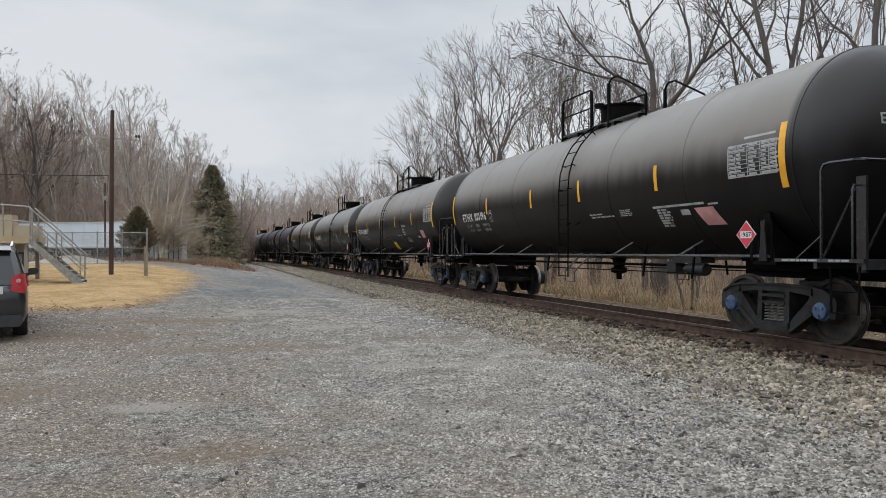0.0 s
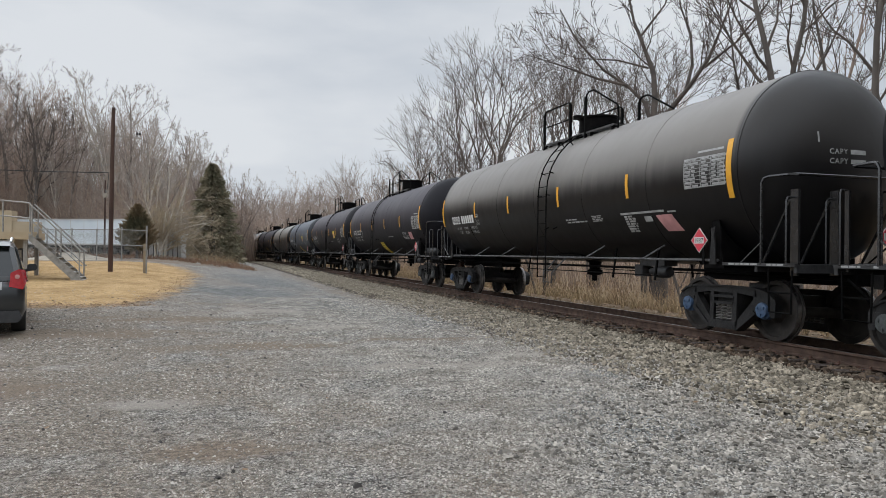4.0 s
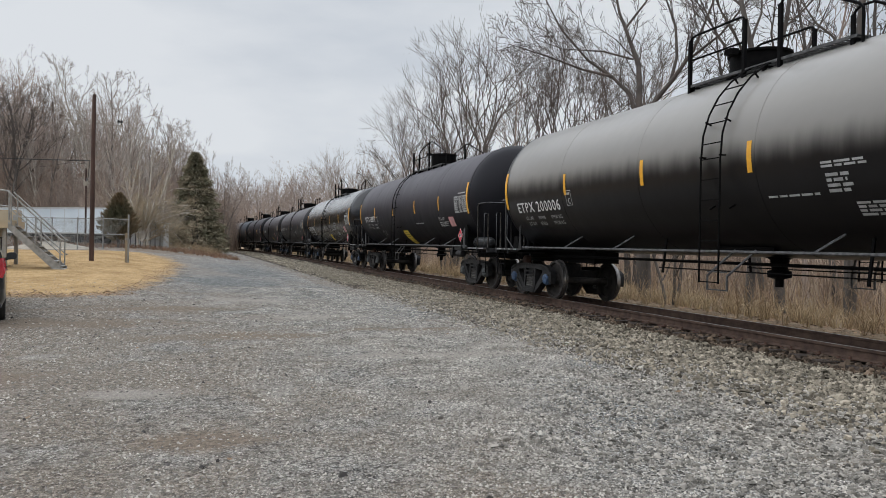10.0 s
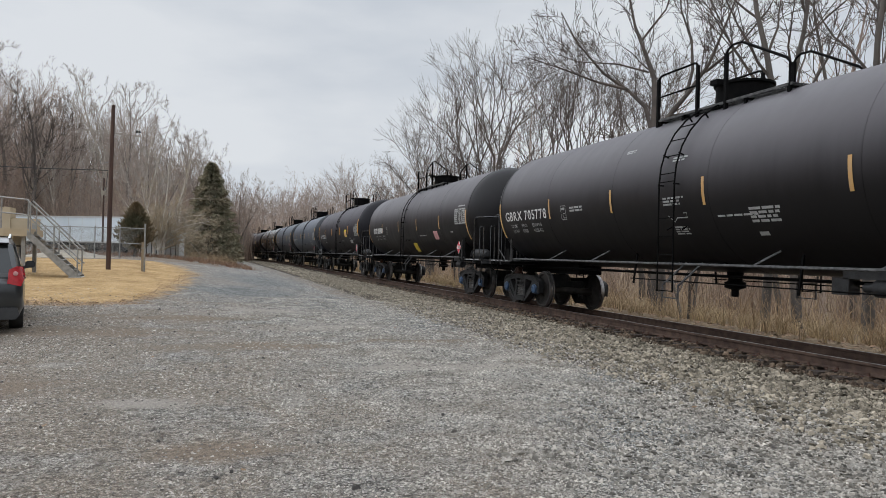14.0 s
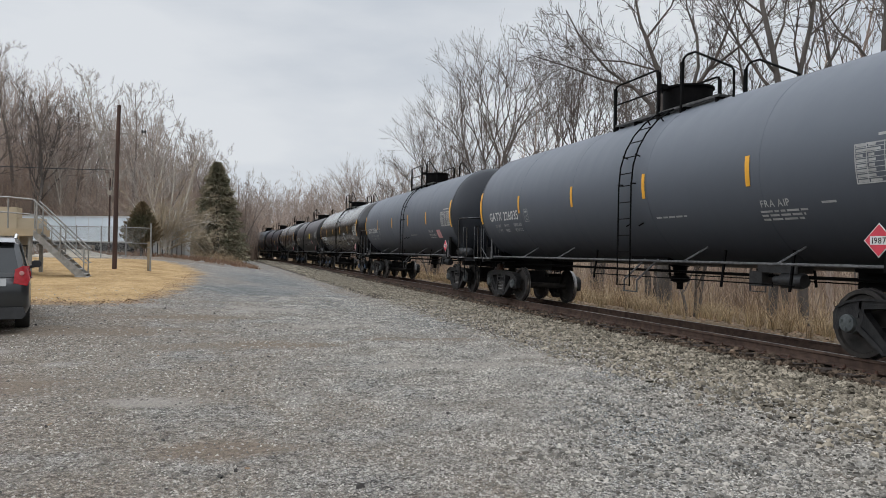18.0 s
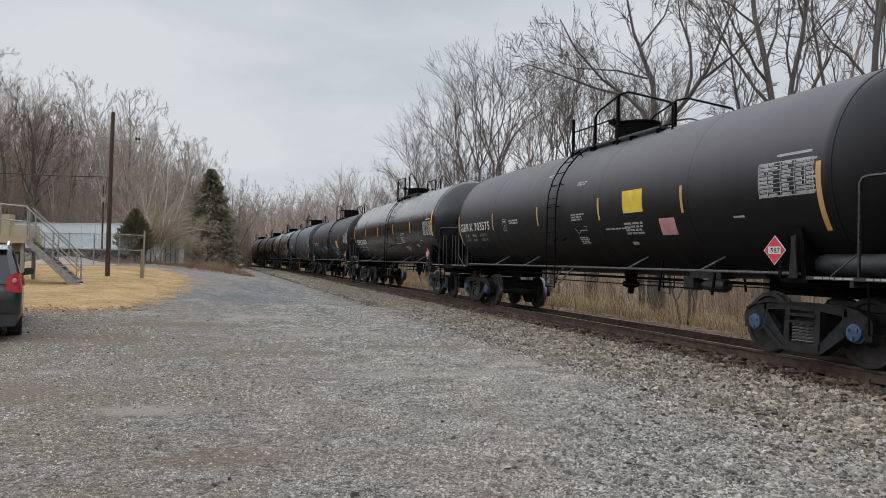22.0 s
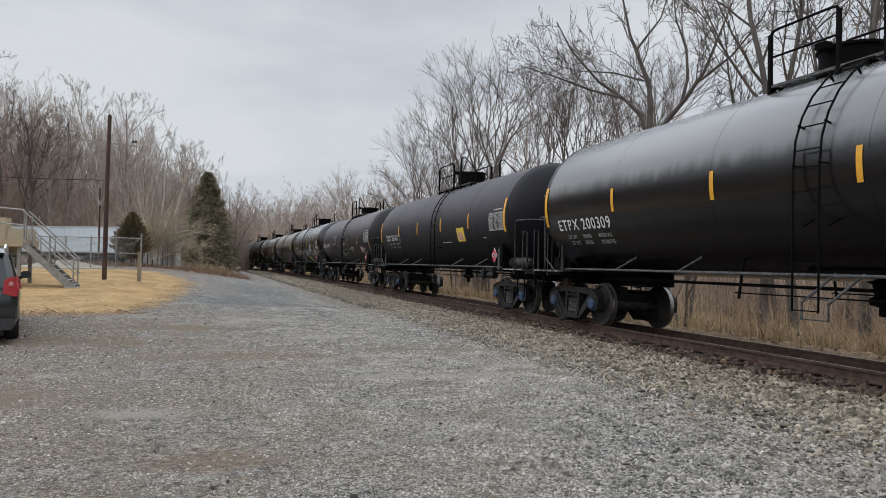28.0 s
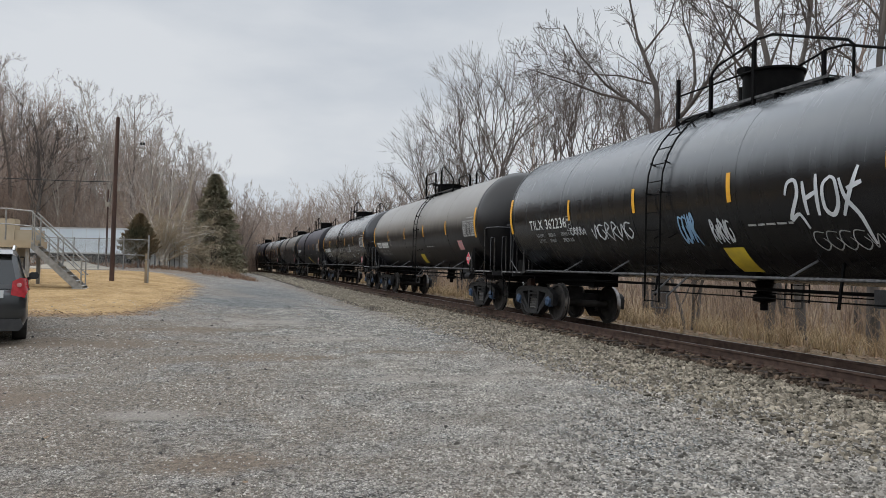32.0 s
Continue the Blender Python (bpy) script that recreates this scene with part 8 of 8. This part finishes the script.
LINE_TREES = [  # behind the line: kind, x, y, turn, scale
    ("vase", 17.2, 44.5, 20, 1.0), ("vase2", 17.5, 36.0, 80, 0.92), ("tall", 16.8, 18.8, 10, 1.0), ("tall", 17.3, 17.9, 160, 1.05), ("tall2", 17.0, 15.2, 60, 1.0),
    ("vase2", 19.5, 29.5, 200, 0.85), ("small", 15.0, 31.5, 40, 1.0), ("small", 15.5, 38.5, 130, 1.1), ("vase", 19.0, 52.5, 140, 0.88), ("vase2", 17.5, 58.0, 15, 0.92),
    ("slim", 18.5, 49.0, 70, 0.85), ("vase2", 19.5, 66.0, 250, 0.95), ("vase", 17.0, 76.0, 310, 0.82), ("slim", 16.0, 64.0, 10, 0.8), ("small", 15.2, 51.0, 300, 1.1),
    ("slim", 20.5, 22.0, 100, 1.0), ("slim", 21.0, 13.0, 220, 1.1), ("tall2", 21.5, 19.5, 300, 0.95), ("small", 15.2, 20.5, 10, 0.9), ("vase", 22.0, 39.0, 45, 0.9),
    ("tall", 18.0, 10.5, 90, 1.0), ("small", 15.6, 45.0, 200, 1.0), ("vase2", 16.5, 86.0, 120, 0.95), ("tall", 18.0, 96.0, 30, 0.85), ("vase", 15.5, 106.0, 210, 0.9),
    ("slim", 20.0, 74.0, 333, 1.0), ("small", 15.0, 70.0, 20, 1.0), ("small", 14.8, 82.0, 77, 1.0), ("tall2", 22.0, 88.0, 12, 0.8), ("slim", 15.0, 118.0, 40, 1.1),
    ("vase2", 12.0, 132.0, 80, 1.0), ("tall", 17.0, 140.0, 190, 0.95), ("vase", 11.0, 152.0, 5, 0.95), ("slim", 14.5, 126.0, 140, 1.0),
    ("tall", 14.0, 4.0, 45, 0.9), ("vase", 18.0, -4.0, 10, 0.9), ("tall2", 16.0, -14.0, 70, 0.95), ("slim", 22.0, 5.0, 10, 1.0),
]
for k, x, y, turn, sc in LINE_TREES:
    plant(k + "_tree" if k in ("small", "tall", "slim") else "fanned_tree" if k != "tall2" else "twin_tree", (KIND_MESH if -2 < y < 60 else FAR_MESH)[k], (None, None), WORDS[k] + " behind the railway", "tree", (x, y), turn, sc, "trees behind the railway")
YARD_TREES = [  # beyond the yard, on the slope: kind, x, y, turn, height, bark
    ("broad", -17.6, 60, 30, 13.4, "dark"), ("broad", -20.0, 62, 140, 14.6, "dark"), ("tall2", -23.0, 60, 200, 16.0, "brown"), ("broad", -26.5, 60, 250, 15.5, "dark"), ("broad", -14.8, 71, 75, 14.0, "dark"),
    ("tall", -14.2, 76, 80, 13.4, "brown"), ("slim", -12.2, 71, 10, 11.5, "brown"), ("tall2", -11.2, 77, 150, 14.6, "pale"), ("tall", -9.4, 79, 40, 17.2, "pale"), ("tall", -8.0, 81, 300, 17.6, "brown"),
    ("slim", -9.2, 74, 210, 13.6, "pale"), ("slim", -6.4, 78, 33, 15.2, "pale"), ("slim", -4.8, 80, 100, 14.0, "pale"), ("tall2", -5.6, 86, 190, 14.8, "brown"), ("tall", -3.4, 84, 260, 13.8, "pale"),
    ("slim", -2.0, 86, 10, 13.0, "brown"), ("vase2", -5.8, 69, 90, 8.6, "pale"), ("tall", -0.6, 90, 20, 14.6, "brown"), ("slim", 1.2, 94, 130, 14.6, "pale"), ("tall2", 3.2, 102, 160, 13.2, "brown"),
    ("tall2", -13.2, 82, 100, 14.0, "brown"), ("slim", -15.6, 72, 10, 13.6, "brown"), ("tall", -18.0, 76, 90, 16.5, "brown"), ("tall2", -21.5, 78, 20, 17.0, "brown"), ("slim", -7.0, 74, 160, 12.0, "brown"),
    ("small", -10.4, 70, 10, 6.0, "brown"), ("small", -14.4, 73, 60, 7.2, "brown"), ("small", -5.5, 63, 150, 5.6, "brown"), ("vase2", -29, 54, 100, 13.5, "brown"), ("tall", -33, 58, 10, 17.0, "brown"),
    ("small", -2.6, 66.0, 200, 5.0, "pale"), ("slim", -13.0, 71.5, 200, 9.5, "pale"), ("slim", 4.6, 112, 33, 13.0, "brown"), ("slim", 3.4, 118, 60, 14.5, "brown"), ("tall", 6.6, 122, 15, 12.8, "brown"),
    ("small", 4.0, 107, 0, 6.0, "brown"), ("small", 2.2, 101, 50, 6.2, "brown"), ("small", 0.6, 95, 150, 6.4, "brown"),
]
for k, x, y, turn, h, bark in YARD_TREES:
    look_of = {"pale": "pale-barked leafless", "dark": "leafless", "brown": "leafless"}[bark]
    plant("pale_tree" if bark == "pale" else k + "_tree" if k in ("small", "tall", "slim", "broad") else "fanned_tree" if k != "tall2" else "twin_tree",
          {"pale": PALE_MESH.get(k), "dark": DARK_MESH, "brown": FAR_MESH[k]}[bark], (None, None), WORDS[k].replace("leafless", look_of) + " beyond the yard", "tree", (x, y), turn, h / TALL[k], "trees beyond the yard")


# conifer and juniper
def evergreen(seed, height, width, n, size, droop, power=0.75, low=0.06, layer=0.28):
    """A trunk and drooping sprays of needles set thickly round it, ragged at the rim."""
    rnd = random.Random(seed)
    trunk = Shape().tube([(0, 0, -0.3), (0, 0, height * 0.96)], width * 0.045, 8, 0.02)
    v, f = [], []
    for k in range(n):
        t = low + (1 - low) * rnd.random() ** 0.85
        reach = width / 2 * (1 - t) ** power * (1 - layer + layer * math.sin(t * 60)) * rnd.uniform(0.30, 1.16)
        a = rnd.uniform(0, 6.283)
        c = Vector((math.cos(a) * reach, math.sin(a) * reach, t * height - reach * droop))
        out = Vector((math.cos(a), math.sin(a), -droop + rnd.uniform(-0.4, 0.5))).normalized()
        for _ in range(3):
            side = offshoot(out, rnd.uniform(1.2, 1.57), rnd)
            ln, w = size * rnd.uniform(0.6, 1.3), size * rnd.uniform(0.12, 0.24)
            tip = c + offshoot(out, rnd.uniform(0.1, 0.5), rnd) * ln
            i = len(v)
            v += [tuple(c - side * w), tuple(c + side * w), tuple(tip + side * w * 0.3), tuple(tip - side * w * 0.3)]
            f.append((i, i + 1, i + 2, i + 3))
    return trunk, v, f


def plant_evergreen(name, made, m, label, place):
    tree = tagged(new(name), label, "tree")
    tree.location = (*place, ground_z(*place) - 0.05)
    part("trunk", made[0], BARK, tree)
    part("crown", quick_mesh("crown", made[1], made[2], m), None, tree)


plant_evergreen("spruce_tree", evergreen(21, 10.2, 7.6, 8200, 0.34, 0.34, 0.70, 0.03, 0.14), NEEDLE, "dark green spruce with drooping branches beyond the yard", (0.0, 80.0))
plant_evergreen("juniper", evergreen(22, 3.7, 2.7, 5200, 0.21, -1.0, 0.85, 0.0, 0.12), JUNIPER, "bushy olive-brown juniper beside the trailer", (-5.0, 55.0))
plant_evergreen("juniper", evergreen(23, 3.0, 2.4, 900, 0.34, -0.2, 0.5, 0.02), JUNIPER, "small ragged evergreen among bare trees", (2.6, 90.0))


# ---- far woods, dry grass, brush and leaves, each as one mass ----
def copies(name, shape_list, spots, material, label, category):
    """Many plain trees joined into one far wood."""
    V, F, k = [], [], 0
    base = []
    for s in shape_list:
        q = [f for f in s.f if len(f) == 4]
        base.append((np.array(s.v), np.array(q)))
    for n, (x, y, turn, sc) in enumerate(spots):
        v, f = base[n % len(base)]
        c, d = math.cos(turn), math.sin(turn)
        w = np.stack([v[:, 0] * c - v[:, 1] * d, v[:, 0] * d + v[:, 1] * c, v[:, 2]], 1) * sc + (x, y, ground_z(x, y))
        V.append(w)
        F.append(f + k)
        k += len(v)
    return tagged(new(name, quick_mesh(name, np.concatenate(V), np.concatenate(F), material)), label, category, kind="stuff")


def wood_shape(seed, height, dense):
    a, b = bare_tree(seed, height, 0.30, 1, dense, 0.22, 0.13, 0.012, 2, n_limb=12, rise=0.16, plain=True)
    s = Shape()
    for q in (a, b):
        s.add(q.v, q.f)
    return s


woods = [wood_shape(31 + k, 15 + k % 3, (4, 3)) for k in range(4)]
wr = random.Random(77)
spots = []


def skyline_height(x, y):
    """How high the wood stands over its foot, set by bearing to fit the skyline in the camera's view; it falls away
    towards the line.
    """
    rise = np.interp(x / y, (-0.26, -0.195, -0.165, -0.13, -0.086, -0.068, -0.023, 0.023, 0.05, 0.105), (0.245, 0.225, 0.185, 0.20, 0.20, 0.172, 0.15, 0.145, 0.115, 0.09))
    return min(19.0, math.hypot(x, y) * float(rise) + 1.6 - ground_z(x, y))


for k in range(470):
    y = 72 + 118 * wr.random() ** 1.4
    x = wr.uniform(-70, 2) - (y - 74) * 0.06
    tall = skyline_height(x, y) * wr.uniform(0.62, 0.98)
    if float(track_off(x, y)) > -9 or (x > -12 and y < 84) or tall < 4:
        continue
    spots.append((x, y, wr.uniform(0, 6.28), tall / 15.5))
for k in range(70):
    spots.append((wr.uniform(-75, -30), wr.uniform(62, 90), wr.uniform(0, 6.28), wr.uniform(0.5, 0.8)))
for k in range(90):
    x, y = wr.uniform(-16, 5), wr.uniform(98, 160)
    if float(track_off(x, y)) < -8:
        spots.append((x, y, wr.uniform(0, 6.28), skyline_height(x, y) * wr.uniform(0.75, 1.0) / 15.5))
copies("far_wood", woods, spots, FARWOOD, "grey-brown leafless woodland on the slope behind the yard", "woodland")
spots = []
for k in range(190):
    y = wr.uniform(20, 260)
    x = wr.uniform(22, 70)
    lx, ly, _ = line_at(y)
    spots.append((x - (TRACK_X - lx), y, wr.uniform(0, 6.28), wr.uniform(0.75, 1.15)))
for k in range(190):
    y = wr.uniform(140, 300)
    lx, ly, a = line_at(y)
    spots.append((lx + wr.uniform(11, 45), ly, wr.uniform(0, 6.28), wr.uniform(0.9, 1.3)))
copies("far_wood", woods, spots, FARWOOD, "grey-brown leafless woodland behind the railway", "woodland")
# trees added out of view behind and beside the camera to darken tank reflections
spots = []
for k in range(24):
    spots.append((wr.uniform(-60, -20), wr.uniform(-110, -65), wr.uniform(0, 6.28), wr.uniform(0.7, 1.0)))
    spots.append((wr.uniform(-95, -62), wr.uniform(-70, 40), wr.uniform(0, 6.28), wr.uniform(0.65, 0.95)))
for k in range(70):
    spots.append((wr.uniform(13, 46), wr.uniform(-95, 8), wr.uniform(0, 6.28), wr.uniform(0.85, 1.2)))
    spots.append((wr.uniform(-60, 5), wr.uniform(-60, -30), wr.uniform(0, 6.28), wr.uniform(0.8, 1.1)))
copies("far_wood", woods, spots, FARWOOD, "unseen leafless woodland added round the yard to darken reflections", "woodland")


def blades(name, n, place, height, width, material, label, seed, lean=0.35, category="grass", clump=1):
    """Thin upright blades, each bent once."""
    rng = np.random.default_rng(seed)
    x, y = place(rng, n // clump)
    x, y = np.repeat(x, clump), np.repeat(y, clump)
    if clump > 1:
        x, y = x + rng.normal(0, height * 0.06, len(x)), y + rng.normal(0, height * 0.06, len(x))
    n = len(x)
    z = land(x, y) - 0.03
    h = height * rng.uniform(0.45, 1.25, n)
    a, b = rng.uniform(0, 6.28, n), rng.uniform(0, 6.28, n)
    w = width * rng.uniform(0.6, 1.4, n)
    ln = lean * h * rng.uniform(0.1, 1.0, n)
    root = np.stack([x, y, z], 1)
    mid = root + np.stack([np.cos(b) * ln * 0.3, np.sin(b) * ln * 0.3, h * 0.6], 1)
    tip = root + np.stack([np.cos(b) * ln, np.sin(b) * ln, h], 1)
    s = np.stack([np.cos(a) * w, np.sin(a) * w, 0 * w], 1)
    v = np.stack([root - s, root + s, mid + s * 0.7, mid - s * 0.7, tip + s * 0.15, tip - s * 0.15], 1).reshape(-1, 3)
    f = np.array([(0, 1, 2, 3), (3, 2, 4, 5)])
    f = (f[None] + (np.arange(n) * 6)[:, None, None]).reshape(-1, 4)
    return tagged(new(name, quick_mesh(name, v, f, material)), label, category, kind="stuff")


def verge(x0, x1, y0, y1):
    def place(rng, n):
        y = y0 + (y1 - y0) * rng.random(n) ** 1.5
        d = x0 + (x1 - x0) * rng.random(n)
        return d + TRACK_X - np.where(y > BEND_AT, (y - BEND_AT) ** 2 / (2 * BEND_R), 0), y
    return place


def lawn_place(rng, n):
    x, y = rng.uniform(-16, 1, n), rng.uniform(17, 40, n)
    keep = lawn_mask(x, y) > 0.52
    return x[keep], y[keep]


def thicket(x0, x1, y0, y1):
    def place(rng, n):
        return rng.uniform(x0, x1, n), rng.uniform(y0, y1, n)
    return place


blades("dry_grass", 32000, verge(2.6, 9.5, 2, 120), 0.46, 0.007, STRAW, "dry tan grass in loose tufts behind the railway", 1, 1.3, "grass", 16)
blades("brush", 9000, verge(3.6, 12.0, 2, 130), 1.15, 0.007, BRUSH, "tangled dry brush stalks behind the railway", 2, 1.5, "brush", 5)
blades("lawn_grass", 26000, lawn_place, 0.045, 0.008, DRYGRASS, "short straw-coloured lawn grass", 3, 0.9)


def behind_trailer(x0, x1, depth, power, front):
    """Spots on the slope, clear of the trailer and its yard."""
    def place(rng, n):
        x, y = rng.uniform(x0, x1, n), front + depth * rng.random(n) ** power
        keep = (y > 65.6 - (x + 6.5) * 0.56) & ((x < -6) | (y > 86))
        return x[keep], y[keep]
    return place


blades("undergrowth", 30000, behind_trailer(-48, 2.0, 60, 1.2, 64), 3.4, 0.016, UNDER, "dense brown leafless undergrowth on the slope behind the yard", 6, 0.95, "undergrowth", 13)
blades("undergrowth", 30000, behind_trailer(-34, -6.2, 21, 1.0, 64), 4.6, 0.011, THICKET, "tangled brown saplings on the slope behind the trailer", 26, 1.15, "undergrowth", 13)
blades("undergrowth", 14000, verge(8.5, 30, 15, 190), 2.8, 0.015, UNDER, "dense brown leafless undergrowth behind the railway", 7, 0.9, "undergrowth", 12)
blades("brush", 9000, thicket(-14, 3.0, 52, 66), 0.30, 0.010, LITTER, "low rusty-brown dry brush beyond the lawn", 4, 1.3, "brush", 9)
blades("brush", 900, thicket(-4.4, 2.2, 62, 76), 0.8, 0.008, BRUSH, "sparse tan twigs before the spruce", 14, 1.5, "brush", 12)
blades("brush", 30000, lambda rng, n: (lambda x, y: (x[track_off(x, y) < -2.4 - (118 - y) * (y < 118) * 0.25], y[track_off(x, y) < -2.4 - (118 - y) * (y < 118) * 0.25]))(rng.uniform(-12, 7.0, n), rng.uniform(100, 136, n)), 7.4, 0.017, THICKET, "dense reddish-brown sapling thicket where the line bends", 5, 0.5, "brush", 14)


def leaf_place(rng, n):
    a, b = n * 6 // 10, n * 3 // 10
    x1 = rng.uniform(-9, -2.0, a)
    y1 = 19.75 + rng.normal(0, 0.45, a) + np.maximum(x1 + 3.0, 0) * 0.5
    y2 = 19.8 + 15 * rng.random(b) ** 1.6
    x2 = lawn_side(y2) + rng.normal(-0.15, 0.3, b)
    return np.concatenate([x1, x2, rng.uniform(-10, 8, n - a - b)]), np.concatenate([y1, y2, rng.uniform(5, 60, n - a - b)])


def leaves(name, n, place, size, material, label, seed):
    rng = np.random.default_rng(seed)
    x, y = place(rng, n)
    n = len(x)
    c = np.stack([x, y, land(x, y) + 0.012], 1)
    a = rng.uniform(0, 6.28, n)
    u = np.stack([np.cos(a), np.sin(a), rng.uniform(-0.3, 0.5, n)], 1) * (size * rng.uniform(0.5, 1.3, n))[:, None]
    w = np.stack([-np.sin(a), np.cos(a), rng.uniform(-0.4, 0.4, n)], 1) * (size * 0.5 * rng.uniform(0.5, 1.3, n))[:, None]
    v = np.stack([c - u, c + w * 0.9, c + u, c - w], 1).reshape(-1, 3)
    f = np.arange(4 * n).reshape(-1, 4)
    return tagged(new(name, quick_mesh(name, v, f, material)), label, "leaves", kind="stuff")


leaves("dead_leaves", 16000, verge(1.5, 9.0, 2, 60), 0.06, LEAF, "dead brown leaves lying behind the railway", 9)
leaves("dead_leaves", 4600, leaf_place, 0.036, LEAF, "scattered dead brown leaves along the lawn's edge", 8)


# ---- movement ----
def motions():
    """The train runs down the line at a nearly even speed; its wheels turn while it is near."""
    for car, centre in CARS:
        rows = []
        for n, lag in enumerate(DRIFT):
            k = n / 2
            s = centre - SPEED * k + lag
            a, b = line_at(s + TRUCK), line_at(s - TRUCK)
            turn = math.degrees(math.atan2(-(a[0] - b[0]), a[1] - b[1]))
            rows.append((k, pose((a[0] + b[0]) / 2, (a[1] + b[1]) / 2, CAR_Z + 0.0035, 0, 0, turn)))
        walk(car, rows)
        near = [f for f in range(961) if -4 < centre - SPEED * f / FPS < 38]
        if not near:
            continue
        for ws in [o for o in car.children_recursive if o.name.startswith("wheelset")]:
            at = ws.location.copy()
            roll0 = -math.degrees(SPEED * near[0] / FPS / 0.489)
            rows = [] if near[0] == 0 else [(0, pose(*at))]
            for f in near:
                rows.append((f / FPS, pose(*at, roll0 + math.degrees(SPEED * f / FPS / 0.489))))
            if near[-1] < 960:
                rows.append((32, rows[-1][1]))
            walk(ws, rows)


motions()
